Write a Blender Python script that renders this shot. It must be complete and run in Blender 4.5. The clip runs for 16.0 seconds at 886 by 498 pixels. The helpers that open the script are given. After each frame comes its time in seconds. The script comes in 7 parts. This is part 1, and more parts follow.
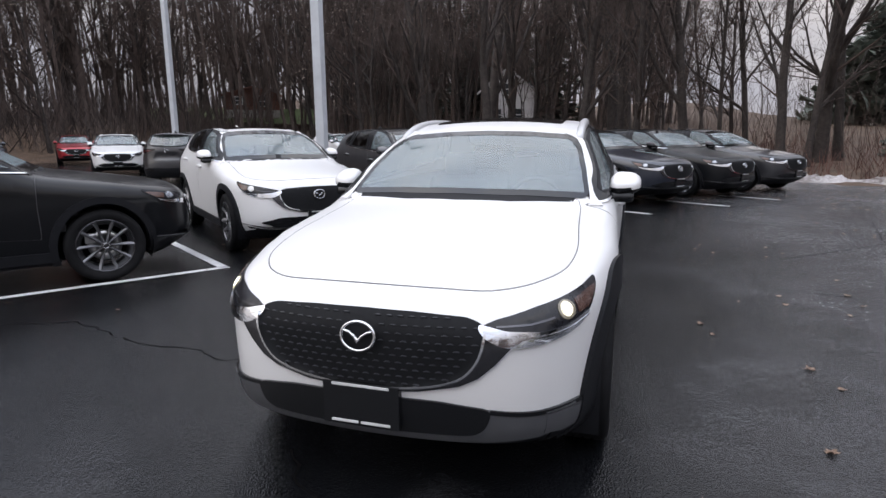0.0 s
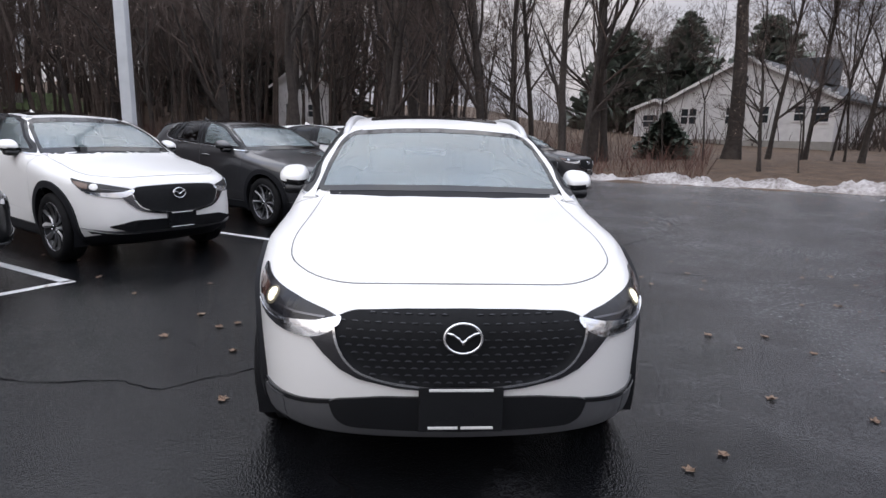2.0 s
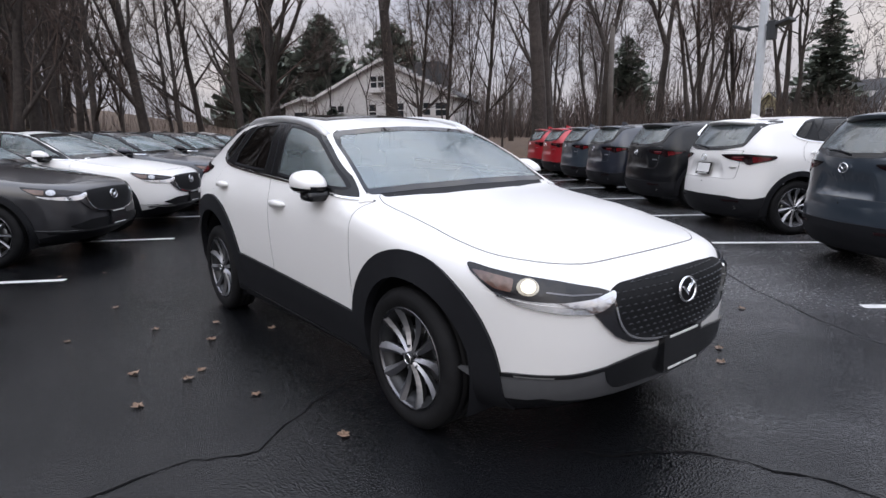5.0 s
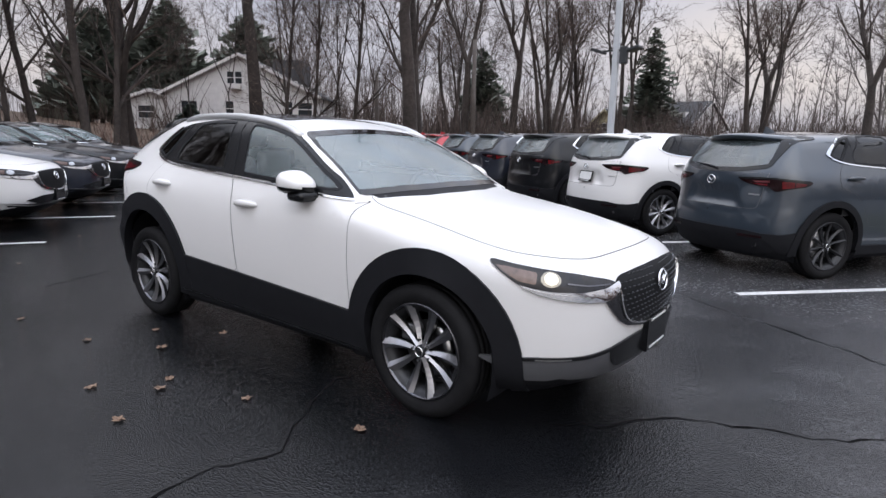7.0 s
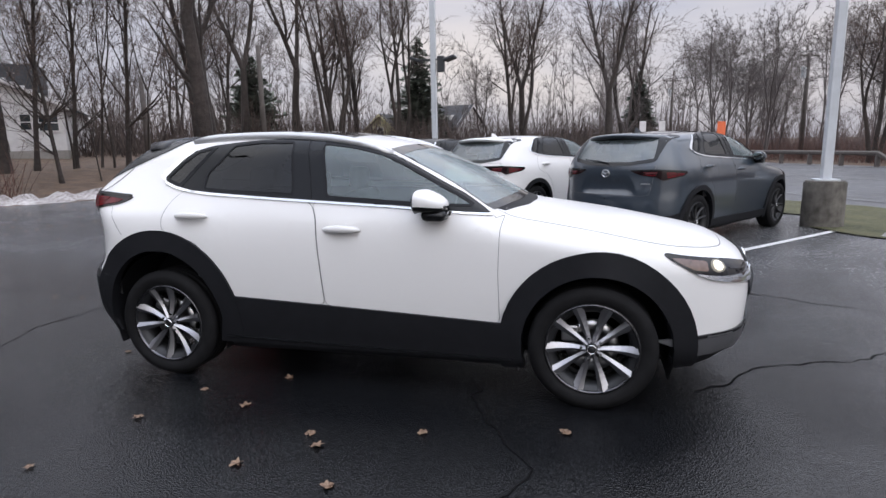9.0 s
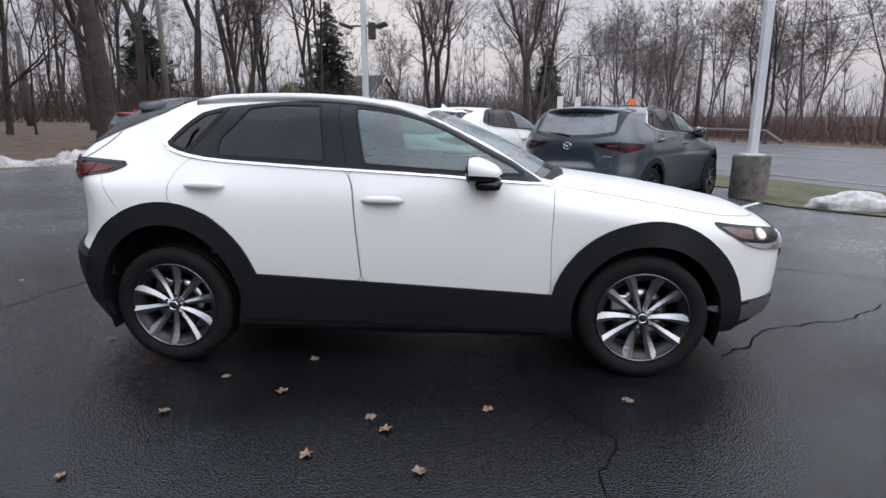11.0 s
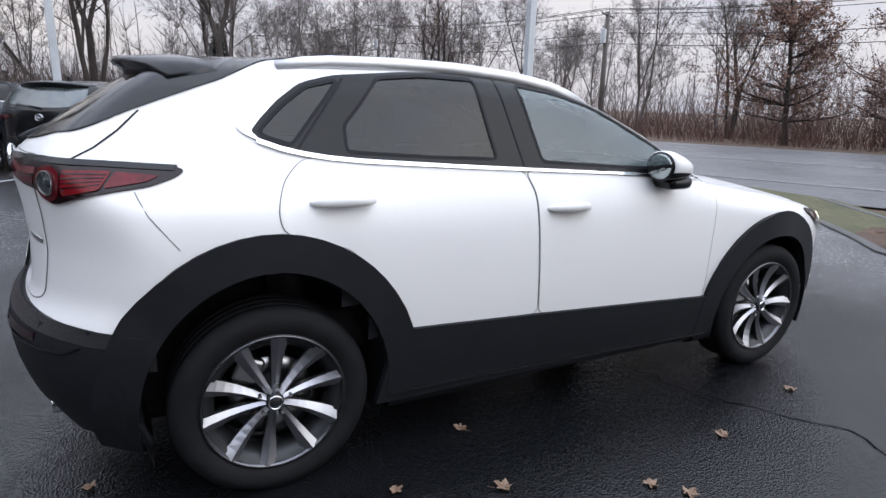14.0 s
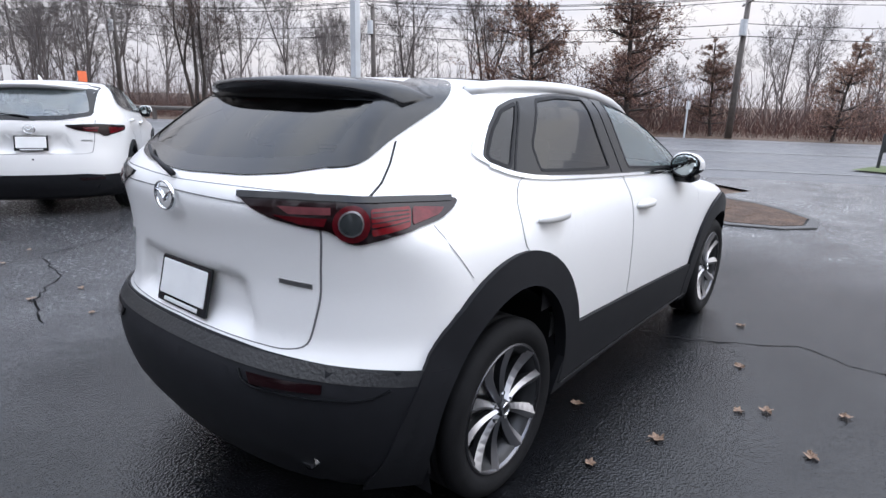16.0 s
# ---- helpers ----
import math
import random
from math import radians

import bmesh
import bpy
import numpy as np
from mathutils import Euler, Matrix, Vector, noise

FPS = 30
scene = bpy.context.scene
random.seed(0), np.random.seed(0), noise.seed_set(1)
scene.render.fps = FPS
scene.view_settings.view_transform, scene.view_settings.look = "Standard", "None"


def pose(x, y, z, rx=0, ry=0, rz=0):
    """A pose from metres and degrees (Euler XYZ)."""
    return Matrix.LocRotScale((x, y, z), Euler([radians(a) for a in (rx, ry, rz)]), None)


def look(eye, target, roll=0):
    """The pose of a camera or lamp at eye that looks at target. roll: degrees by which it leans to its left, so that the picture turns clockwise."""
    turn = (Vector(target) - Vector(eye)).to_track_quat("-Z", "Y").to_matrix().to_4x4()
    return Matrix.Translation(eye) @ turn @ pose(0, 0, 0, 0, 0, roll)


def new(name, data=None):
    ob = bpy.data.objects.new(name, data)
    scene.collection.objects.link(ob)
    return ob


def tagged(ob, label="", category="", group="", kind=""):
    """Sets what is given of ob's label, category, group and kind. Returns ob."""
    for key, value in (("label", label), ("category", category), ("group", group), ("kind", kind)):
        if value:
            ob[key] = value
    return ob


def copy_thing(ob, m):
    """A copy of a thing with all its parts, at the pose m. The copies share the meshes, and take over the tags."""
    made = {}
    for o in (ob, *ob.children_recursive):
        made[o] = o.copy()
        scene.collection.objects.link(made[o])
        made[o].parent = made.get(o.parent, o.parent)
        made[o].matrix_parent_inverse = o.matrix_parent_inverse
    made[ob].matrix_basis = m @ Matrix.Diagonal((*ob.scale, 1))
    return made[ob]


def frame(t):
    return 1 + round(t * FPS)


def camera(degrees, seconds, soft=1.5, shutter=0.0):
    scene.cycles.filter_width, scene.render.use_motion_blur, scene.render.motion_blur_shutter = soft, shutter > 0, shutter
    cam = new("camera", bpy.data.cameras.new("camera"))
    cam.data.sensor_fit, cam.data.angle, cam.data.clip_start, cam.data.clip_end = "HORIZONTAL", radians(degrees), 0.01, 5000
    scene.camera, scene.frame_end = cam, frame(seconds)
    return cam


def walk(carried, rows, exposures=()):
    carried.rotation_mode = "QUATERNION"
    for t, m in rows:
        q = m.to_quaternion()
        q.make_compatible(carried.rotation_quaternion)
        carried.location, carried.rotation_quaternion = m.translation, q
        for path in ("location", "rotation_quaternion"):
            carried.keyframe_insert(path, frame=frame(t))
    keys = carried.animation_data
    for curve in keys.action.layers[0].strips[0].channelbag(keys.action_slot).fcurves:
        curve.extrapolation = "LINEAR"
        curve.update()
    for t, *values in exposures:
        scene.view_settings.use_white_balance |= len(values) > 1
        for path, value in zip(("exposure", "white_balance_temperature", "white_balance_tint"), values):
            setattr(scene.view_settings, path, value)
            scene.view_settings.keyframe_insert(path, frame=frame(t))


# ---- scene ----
cam = camera(74.5, 16.0)
PATH = [
    (0, (0.886, -4.057, 1.422), (0.306, -2.181, 1.04), -0.3),
    (0.5, (0.471, -4.116, 1.426), (0.151, -2.179, 1.047), -1.6),
    (1, (0.125, -4.064, 1.4), (0.008, -2.106, 1.006), -1.7),
    (1.5, (-0.109, -4.145, 1.404), (-0.063, -2.186, 1.006), -0.0),
    (2, (-0.208, -4.159, 1.41), (-0.076, -2.201, 1.026), 1.4),
    (2.5, (-0.353, -4.15, 1.381), (-0.155, -2.193, 1.02), 3.4),
    (3, (-0.727, -4.034, 1.347), (-0.408, -2.087, 1.02), 3.3),
    (3.5, (-1.181, -4.006, 1.36), (-0.648, -2.104, 1.046), 1.9),
    (4, (-1.6, -3.829, 1.344), (-0.804, -2.025, 1.009), 2.0),
    (4.5, (-2.033, -3.669, 1.372), (-0.995, -1.992, 1.038), 0.6),
    (5, (-2.373, -3.494, 1.395), (-1.146, -1.962, 1.009), -0.9),
    (5.2, (-2.476, -3.416, 1.419), (-1.19, -1.924, 1.073), -1.3),
    (7.3, (-3.155, -2.91, 1.402), (-1.538, -1.789, 1.043), 1.4),
    (7.5, (-3.263, -2.725, 1.425), (-1.613, -1.649, 1.081), 1.2),
    (8, (-3.561, -2.271, 1.439), (-1.82, -1.361, 1.065), 0.2),
    (8.5, (-3.74, -1.731, 1.424), (-1.901, -1.036, 1.056), -0.3),
    (9, (-3.947, -1.296, 1.448), (-2.039, -0.813, 1.094), -1.2),
    (9.5, (-3.966, -0.915, 1.444), (-2.032, -0.576, 1.066), -1.7),
    (9.7, (-3.973, -0.797, 1.458), (-2.033, -0.501, 1.07), -1.9),
    (11.8, (-3.852, -0.228, 1.4), (-1.901, -0.147, 0.97), 1.4),
    (12, (-3.783, -0.085, 1.403), (-1.825, -0.052, 0.995), 1.3),
    (12.5, (-3.605, 0.386, 1.416), (-1.655, 0.202, 1.01), 0.6),
    (13, (-3.297, 0.8, 1.393), (-1.38, 0.413, 0.974), 0.8),
    (13.5, (-3.104, 1.217, 1.411), (-1.253, 0.615, 0.952), 1.8),
    (14, (-2.768, 1.682, 1.378), (-1.049, 0.781, 0.897), 1.8),
    (14.5, (-2.483, 2.066, 1.398), (-0.816, 1.103, 0.855), 1.1),
    (15, (-2.138, 2.421, 1.443), (-0.659, 1.206, 0.863), -1.5),
    (15.5, (-1.974, 2.71, 1.449), (-0.619, 1.343, 0.907), 0.2),
    (16, (-1.894, 3.021, 1.462), (-0.687, 1.506, 0.964), 1.5),
]
walk(cam, [(t, look(eye, target, roll)) for t, eye, target, roll in PATH],
     exposures=[(0.0, 0.12, 6450, 10), (5.0, 0.16, 6400, 10), (9.0, 0.2, 6350, 10), (12.5, 0.28, 6200, 8), (14.5, 0.53, 6150, 8), (16.0, 0.68, 6150, 8)])

# ---- sky and light: overcast, pale sun behind thick cloud ----
SUN_AZ = radians(235.0)      # clockwise from +y
SUN_EL = radians(38.0)
world = bpy.data.worlds.new("overcast_sky")
scene.world = world
world.use_nodes = True
wn, wl = world.node_tree.nodes, world.node_tree.links
wn.clear()
w_out = wn.new("ShaderNodeOutputWorld")
w_bg = wn.new("ShaderNodeBackground")
w_sky = wn.new("ShaderNodeTexSky")
w_sky.sky_type, w_sky.sun_disc = "NISHITA", False
w_sky.sun_elevation, w_sky.sun_rotation = SUN_EL, SUN_AZ
w_sky.air_density, w_sky.dust_density, w_sky.ozone_density = 1.0, 4.0, 1.0
w_hsv = wn.new("ShaderNodeHueSaturation")
w_hsv.inputs["Saturation"].default_value = 0.35
w_tc = wn.new("ShaderNodeTexCoord")
w_map = wn.new("ShaderNodeMapping")
w_map.inputs["Scale"].default_value = (1.0, 1.0, 3.2)
w_noise = wn.new("ShaderNodeTexNoise")
w_noise.inputs["Scale"].default_value, w_noise.inputs["Detail"].default_value = 2.2, 6.0
w_ramp = wn.new("ShaderNodeValToRGB")
w_ramp.color_ramp.elements[0].position, w_ramp.color_ramp.elements[0].color = 0.3, (0.72, 0.75, 0.86, 1)
w_ramp.color_ramp.elements[1].position, w_ramp.color_ramp.elements[1].color = 0.72, (1.18, 1.10, 1.02, 1)
# an overcast sky is about three times as bright overhead as at the horizon
w_sep = wn.new("ShaderNodeSeparateXYZ")
w_grad = wn.new("ShaderNodeValToRGB")
w_grad.color_ramp.elements[0].position, w_grad.color_ramp.elements[0].color = 0.0, (4.9, 4.75, 4.95, 1)
w_grad.color_ramp.elements[1].position, w_grad.color_ramp.elements[1].color = 0.9, (19.6, 21.0, 23.4, 1)
w_e = w_grad.color_ramp.elements.new(0.22)
w_e.color = (6.2, 6.0, 6.15, 1)
w_mul = wn.new("ShaderNodeMix")
w_mul.data_type, w_mul.blend_type = "RGBA", "MULTIPLY"
w_mul.inputs[0].default_value = 1.0
w_mix = wn.new("ShaderNodeMix")
w_mix.data_type = "RGBA"
w_mix.inputs[0].default_value = 0.85
wl.new(w_tc.outputs["Generated"], w_map.inputs["Vector"])
wl.new(w_tc.outputs["Generated"], w_sep.inputs["Vector"])
wl.new(w_sep.outputs["Z"], w_grad.inputs["Fac"])
wl.new(w_map.outputs["Vector"], w_noise.inputs["Vector"])
wl.new(w_noise.outputs["Fac"], w_ramp.inputs["Fac"])
wl.new(w_ramp.outputs["Color"], w_mul.inputs[6])
wl.new(w_grad.outputs["Color"], w_mul.inputs[7])
wl.new(w_sky.outputs["Color"], w_hsv.inputs["Color"])
wl.new(w_hsv.outputs["Color"], w_mix.inputs[6])
wl.new(w_mul.outputs[2], w_mix.inputs[7])
wl.new(w_mix.outputs[2], w_bg.inputs["Color"])
w_bg.inputs["Strength"].default_value = 0.115
wl.new(w_bg.outputs["Background"], w_out.inputs["Surface"])

sun = new("sun", bpy.data.lights.new("sun", "SUN"))
sun.data.energy, sun.data.angle, sun.data.color = 0.5, radians(70), (1.0, 0.93, 0.85)
sun.matrix_world = look((60 * math.sin(SUN_AZ), 60 * math.cos(SUN_AZ), 60 * math.tan(SUN_EL)), (0, 0, 0))
scene.view_settings.exposure = 0.0

# ---- materials ----
def surf(name, color, rough=0.5, metal=0.0, var=0.12, scale=9.0, bump=0.0, bscale=60.0, coat=0.0,
         rvar=0.0, alt=None, emit=None, power=0.0, dist=0.01, island=False, spec=0.5):
    """A painted, cast or natural surface: base colour with stains at two scales, fine relief."""
    m = bpy.data.materials.new(name)
    m.use_nodes = True
    n, l = m.node_tree.nodes, m.node_tree.links
    b = n["Principled BSDF"]
    b.inputs["Roughness"].default_value, b.inputs["Metallic"].default_value = rough, metal
    b.inputs["Specular IOR Level"].default_value = spec
    b.inputs["Coat Weight"].default_value = coat
    b.inputs["Coat Roughness"].default_value = 0.04
    tc = n.new("ShaderNodeTexCoord")
    big, fine = n.new("ShaderNodeTexNoise"), n.new("ShaderNodeTexNoise")
    big.inputs["Scale"].default_value, big.inputs["Detail"].default_value = scale * 0.12, 5
    fine.inputs["Scale"].default_value, fine.inputs["Detail"].default_value = scale, 6
    for q in (big, fine):
        l.new(tc.outputs["Object"], q.inputs["Vector"])
    add = n.new("ShaderNodeMath")
    add.operation = "MULTIPLY_ADD"
    add.inputs[1].default_value = 0.5
    half = n.new("ShaderNodeMath")
    half.operation = "MULTIPLY"
    half.inputs[1].default_value = 0.5
    l.new(big.outputs["Fac"], half.inputs[0])
    l.new(fine.outputs["Fac"], add.inputs[0])
    l.new(half.outputs[0], add.inputs[2])
    src = add.outputs[0]
    if island:
        geo = n.new("ShaderNodeNewGeometry")
        a2 = n.new("ShaderNodeMath")
        a2.operation = "MULTIPLY_ADD"
        a2.inputs[1].default_value = 0.45
        sh = n.new("ShaderNodeMath")
        sh.operation = "MULTIPLY_ADD"
        sh.inputs[1].default_value, sh.inputs[2].default_value = 0.55, 0.0
        l.new(src, sh.inputs[0])
        l.new(geo.outputs["Random Per Island"], a2.inputs[0])
        l.new(sh.outputs[0], a2.inputs[2])
        src = a2.outputs[0]
    ramp = n.new("ShaderNodeValToRGB")
    c0 = tuple(c * (1 - var) for c in color)
    c1 = alt if alt else tuple(min(1.0, c * (1 + var)) for c in color)
    ramp.color_ramp.elements[0].position, ramp.color_ramp.elements[0].color = 0.33, (*c0, 1)
    ramp.color_ramp.elements[1].position, ramp.color_ramp.elements[1].color = 0.67, (*c1, 1)
    l.new(src, ramp.inputs["Fac"])
    l.new(ramp.outputs["Color"], b.inputs["Base Color"])
    if rvar:
        mr = n.new("ShaderNodeMapRange")
        mr.inputs["From Min"].default_value, mr.inputs["From Max"].default_value = 0.35, 0.65
        mr.inputs["To Min"].default_value, mr.inputs["To Max"].default_value = max(0.02, rough - rvar), min(1, rough + rvar)
        l.new(src, mr.inputs["Value"])
        l.new(mr.outputs["Result"], b.inputs["Roughness"])
    if bump:
        bn, bp = n.new("ShaderNodeTexNoise"), n.new("ShaderNodeBump")
        bn.inputs["Scale"].default_value, bn.inputs["Detail"].default_value = bscale, 5
        bp.inputs["Strength"].default_value, bp.inputs["Distance"].default_value = bump, dist
        l.new(tc.outputs["Object"], bn.inputs["Vector"])
        l.new(bn.outputs["Fac"], bp.inputs["Height"])
        l.new(bp.outputs["Normal"], b.inputs["Normal"])
    if emit:
        b.inputs["Emission Color"].default_value, b.inputs["Emission Strength"].default_value = (*emit, 1), power
    return m


def glass(name, tint, ior=1.5, rough=0.0, film=0.0):
    """Thin pane: tinted see-through, with mirror gloss by Fresnel and, on a damp day, a thin milky film."""
    m = bpy.data.materials.new(name)
    m.use_nodes = True
    n, l = m.node_tree.nodes, m.node_tree.links
    n.remove(n["Principled BSDF"])
    tr, gl, mx, fr = n.new("ShaderNodeBsdfTransparent"), n.new("ShaderNodeBsdfGlossy"), n.new("ShaderNodeMixShader"), n.new("ShaderNodeFresnel")
    tr.inputs["Color"].default_value = (*tint, 1)
    gl.inputs["Roughness"].default_value = rough
    fr.inputs["IOR"].default_value = ior
    l.new(fr.outputs["Fac"], mx.inputs["Fac"])
    l.new(tr.outputs["BSDF"], mx.inputs[1])
    l.new(gl.outputs["BSDF"], mx.inputs[2])
    last = mx
    if film:
        di, m2, nz = n.new("ShaderNodeBsdfDiffuse"), n.new("ShaderNodeMixShader"), n.new("ShaderNodeTexNoise")
        di.inputs["Color"].default_value = (0.60, 0.72, 0.76, 1)
        nz.inputs["Scale"].default_value = 2.5
        mr = n.new("ShaderNodeMapRange")
        mr.inputs["To Min"].default_value, mr.inputs["To Max"].default_value = film * 0.6, film * 1.4
        l.new(nz.outputs["Fac"], mr.inputs["Value"])
        l.new(mr.outputs["Result"], m2.inputs["Fac"])
        l.new(mx.outputs["Shader"], m2.inputs[1])
        l.new(di.outputs["BSDF"], m2.inputs[2])
        last = m2
    l.new(last.outputs["Shader"], n["Material Output"].inputs["Surface"])
    return m


def asphalt_material():
    """Old blacktop, soaked dark where water lies and paler where tyres have dried it; stony grain."""
    m = bpy.data.materials.new("wet_asphalt")
    m.use_nodes = True
    n, l = m.node_tree.nodes, m.node_tree.links
    b = n["Principled BSDF"]
    tc, sep = n.new("ShaderNodeTexCoord"), n.new("ShaderNodeSeparateXYZ")
    l.new(tc.outputs["Object"], sep.inputs["Vector"])

    def noise_at(scale, detail, rough=0.5):
        q = n.new("ShaderNodeTexNoise")
        q.inputs["Scale"].default_value, q.inputs["Detail"].default_value, q.inputs["Roughness"].default_value = scale, detail, rough
        l.new(tc.outputs["Object"], q.inputs["Vector"])
        return q.outputs["Fac"]

    def ranged(src, a0, a1, b0, b1):
        q = n.new("ShaderNodeMapRange")
        for k, val in zip(("From Min", "From Max", "To Min", "To Max"), (a0, a1, b0, b1)):
            q.inputs[k].default_value = val
        l.new(src, q.inputs["Value"])
        return q.outputs["Result"]

    def maths(op, p, q):
        k = n.new("ShaderNodeMath")
        k.operation = op
        for i, val in enumerate((p, q)):
            if isinstance(val, float):
                k.inputs[i].default_value = val
            else:
                l.new(val, k.inputs[i])
        return k.outputs[0]

    # driven lanes (towards +x and towards the entrance) are drier
    lanes = maths("MAXIMUM", ranged(sep.outputs["X"], 0.6, 3.2, 0.0, 1.0), ranged(sep.outputs["Y"], -1.6, -4.4, 0.0, 1.0))
    patchy = ranged(noise_at(0.45, 7, 0.6), 0.3, 0.7, -0.5, 0.12)
    streak = ranged(noise_at(1.9, 6, 0.65), 0.3, 0.7, -0.2, 0.15)
    dry = ranged(maths("ADD", maths("ADD", lanes, patchy), streak), 0.0, 1.0, 0.0, 1.0)
    grain = noise_at(140.0, 3, 0.7)
    speck = ranged(grain, 0.35, 0.72, 0.35, 2.1)
    speck = maths("MULTIPLY", speck, ranged(noise_at(34.0, 8, 0.7), 0.36, 0.64, 0.6, 1.45))
    mix = n.new("ShaderNodeMix")
    mix.data_type = "RGBA"
    mix.inputs[6].default_value, mix.inputs[7].default_value = (0.006, 0.0064, 0.0075, 1), (0.060, 0.060, 0.064, 1)
    l.new(dry, mix.inputs[0])
    # swept and worn pale towards the entrance
    worn = n.new("ShaderNodeMix")
    worn.data_type = "RGBA"
    worn.inputs[7].default_value = (0.15, 0.15, 0.153, 1)
    l.new(mix.outputs[2], worn.inputs[6])
    l.new(maths("MULTIPLY", ranged(sep.outputs["Y"], -2.8, -6.2, 0.0, 1.0), ranged(noise_at(1.3, 8, 0.65), 0.35, 0.65, 0.25, 1.0)), worn.inputs[0])
    mul = n.new("ShaderNodeMix")
    mul.data_type, mul.blend_type = "RGBA", "MULTIPLY"
    mul.inputs[0].default_value = 1.0
    l.new(worn.outputs[2], mul.inputs[6])
    l.new(speck, mul.inputs[7])
    l.new(mul.outputs[2], b.inputs["Base Color"])
    l.new(maths("ADD", ranged(dry, 0.0, 1.0, 0.11, 0.24), ranged(noise_at(26.0, 8, 0.7), 0.35, 0.65, -0.08, 0.1)), b.inputs["Roughness"])
    l.new(ranged(noise_at(0.8, 6, 0.6), 0.3, 0.7, 0.25, 0.46), b.inputs["Specular IOR Level"])
    vor, bp, bp2 = n.new("ShaderNodeTexVoronoi"), n.new("ShaderNodeBump"), n.new("ShaderNodeBump")
    vor.inputs["Scale"].default_value = 110.0
    l.new(tc.outputs["Object"], vor.inputs["Vector"])
    bp.inputs["Strength"].default_value, bp.inputs["Distance"].default_value = 0.6, 0.004
    bp2.inputs["Strength"].default_value, bp2.inputs["Distance"].default_value = 0.2, 0.01
    l.new(vor.outputs["Distance"], bp.inputs["Height"])
    l.new(noise_at(20.0, 8), bp2.inputs["Height"])
    l.new(bp2.outputs["Normal"], bp.inputs["Normal"])
    l.new(bp.outputs["Normal"], b.inputs["Normal"])
    return m


M_ASPHALT = asphalt_material()
M_ROAD = surf("road_asphalt", (0.09, 0.09, 0.095), 0.45, var=0.25, scale=3.0, bump=0.4, bscale=80, rvar=0.15)
M_LITTER = surf("leaf_litter", (0.07, 0.042, 0.026), 0.85, var=0.5, scale=14, alt=(0.15, 0.095, 0.06), bump=0.8, bscale=25, dist=0.05)
M_GRASS = surf("winter_grass", (0.06, 0.07, 0.025), 0.8, var=0.45, scale=16, alt=(0.13, 0.12, 0.055), bump=0.8, bscale=60, dist=0.04)
M_LAWN = surf("lawn_grass", (0.07, 0.1, 0.03), 0.85, var=0.3, scale=10, alt=(0.12, 0.15, 0.06), bump=0.5, bscale=40)
M_SNOW = surf("old_snow", (0.16, 0.12, 0.10), 0.7, var=0.4, scale=9, alt=(0.62, 0.59, 0.59), bump=0.6, bscale=18, dist=0.03)
M_SNOWLUMP = surf("frozen_snow", (0.4, 0.38, 0.36), 0.6, var=0.3, scale=12, alt=(0.66, 0.65, 0.64), bump=0.6, bscale=25, dist=0.03)
M_LINE = surf("line_paint", (0.62, 0.62, 0.62), 0.5, var=0.25, scale=22, alt=(0.78, 0.78, 0.78), bump=0.3, bscale=90)
M_FADED = surf("worn_road_paint", (0.16, 0.16, 0.16), 0.5, var=0.4, scale=6, alt=(0.34, 0.34, 0.34), bump=0.3, bscale=90)
M_MULCH = surf("leaf_mulch", (0.05, 0.03, 0.02), 0.85, var=0.5, scale=30, alt=(0.15, 0.09, 0.06), bump=1.0, bscale=45, dist=0.05)
M_KERB = surf("dark_kerb", (0.035, 0.034, 0.035), 0.5, var=0.35, scale=9, alt=(0.075, 0.073, 0.072), bump=0.5, bscale=60)
M_CRACK = surf("crack_filler", (0.0035, 0.0035, 0.004), 0.95, var=0.3, scale=30, spec=0.08)
M_CONCRETE = surf("weathered_concrete", (0.075, 0.066, 0.055), 0.8, var=0.4, scale=7, alt=(0.2, 0.185, 0.165), bump=0.5, bscale=40)
M_GALV = surf("painted_steel_pole", (0.52, 0.54, 0.57), 0.45, metal=0.0, var=0.12, scale=5, bump=0.1)
M_DARKMETAL = surf("dark_fixture", (0.03, 0.032, 0.036), 0.5, var=0.2, scale=8)
M_BARK = surf("bark", (0.028, 0.022, 0.0195), 0.9, var=0.35, scale=6, alt=(0.066, 0.053, 0.047), bump=0.9, bscale=14, dist=0.04)
M_TWIG = surf("twigs", (0.068, 0.049, 0.042), 0.9, var=0.3, scale=3, alt=(0.13, 0.096, 0.082))
# bark and twigs of far trees, with damp-air haze painted in as paler grey
M_HAZETWIG = surf("haze_paled_branches", (0.10, 0.085, 0.083), 0.9, var=0.25, scale=0.5, alt=(0.16, 0.14, 0.136))
M_DEADLEAF = surf("clinging_dead_leaves", (0.21, 0.118, 0.085), 0.8, var=0.45, scale=3, alt=(0.35, 0.22, 0.16), island=True)
M_PALELEAF = surf("pale_beech_leaves", (0.36, 0.27, 0.21), 0.7, var=0.4, scale=3, alt=(0.55, 0.46, 0.38), island=True)
# air haze is painted into this needle colour: paler and greyer than M_NEEDLE
M_HAZEPINE = surf("haze_paled_needles", (0.12, 0.14, 0.118), 0.8, var=0.4, scale=4, alt=(0.21, 0.235, 0.20), island=True)
M_NEEDLE = surf("spruce_needles", (0.032, 0.047, 0.035), 0.75, var=0.4, scale=4, alt=(0.075, 0.096, 0.072), island=True)
M_LEAF = surf("fallen_leaf", (0.16, 0.09, 0.055), 0.6, var=0.4, scale=30, alt=(0.27, 0.18, 0.12), bump=0.3, bscale=90)
M_BRUSH = surf("dry_brush", (0.068, 0.032, 0.027), 0.9, var=0.4, scale=2, alt=(0.14, 0.072, 0.058), island=True)
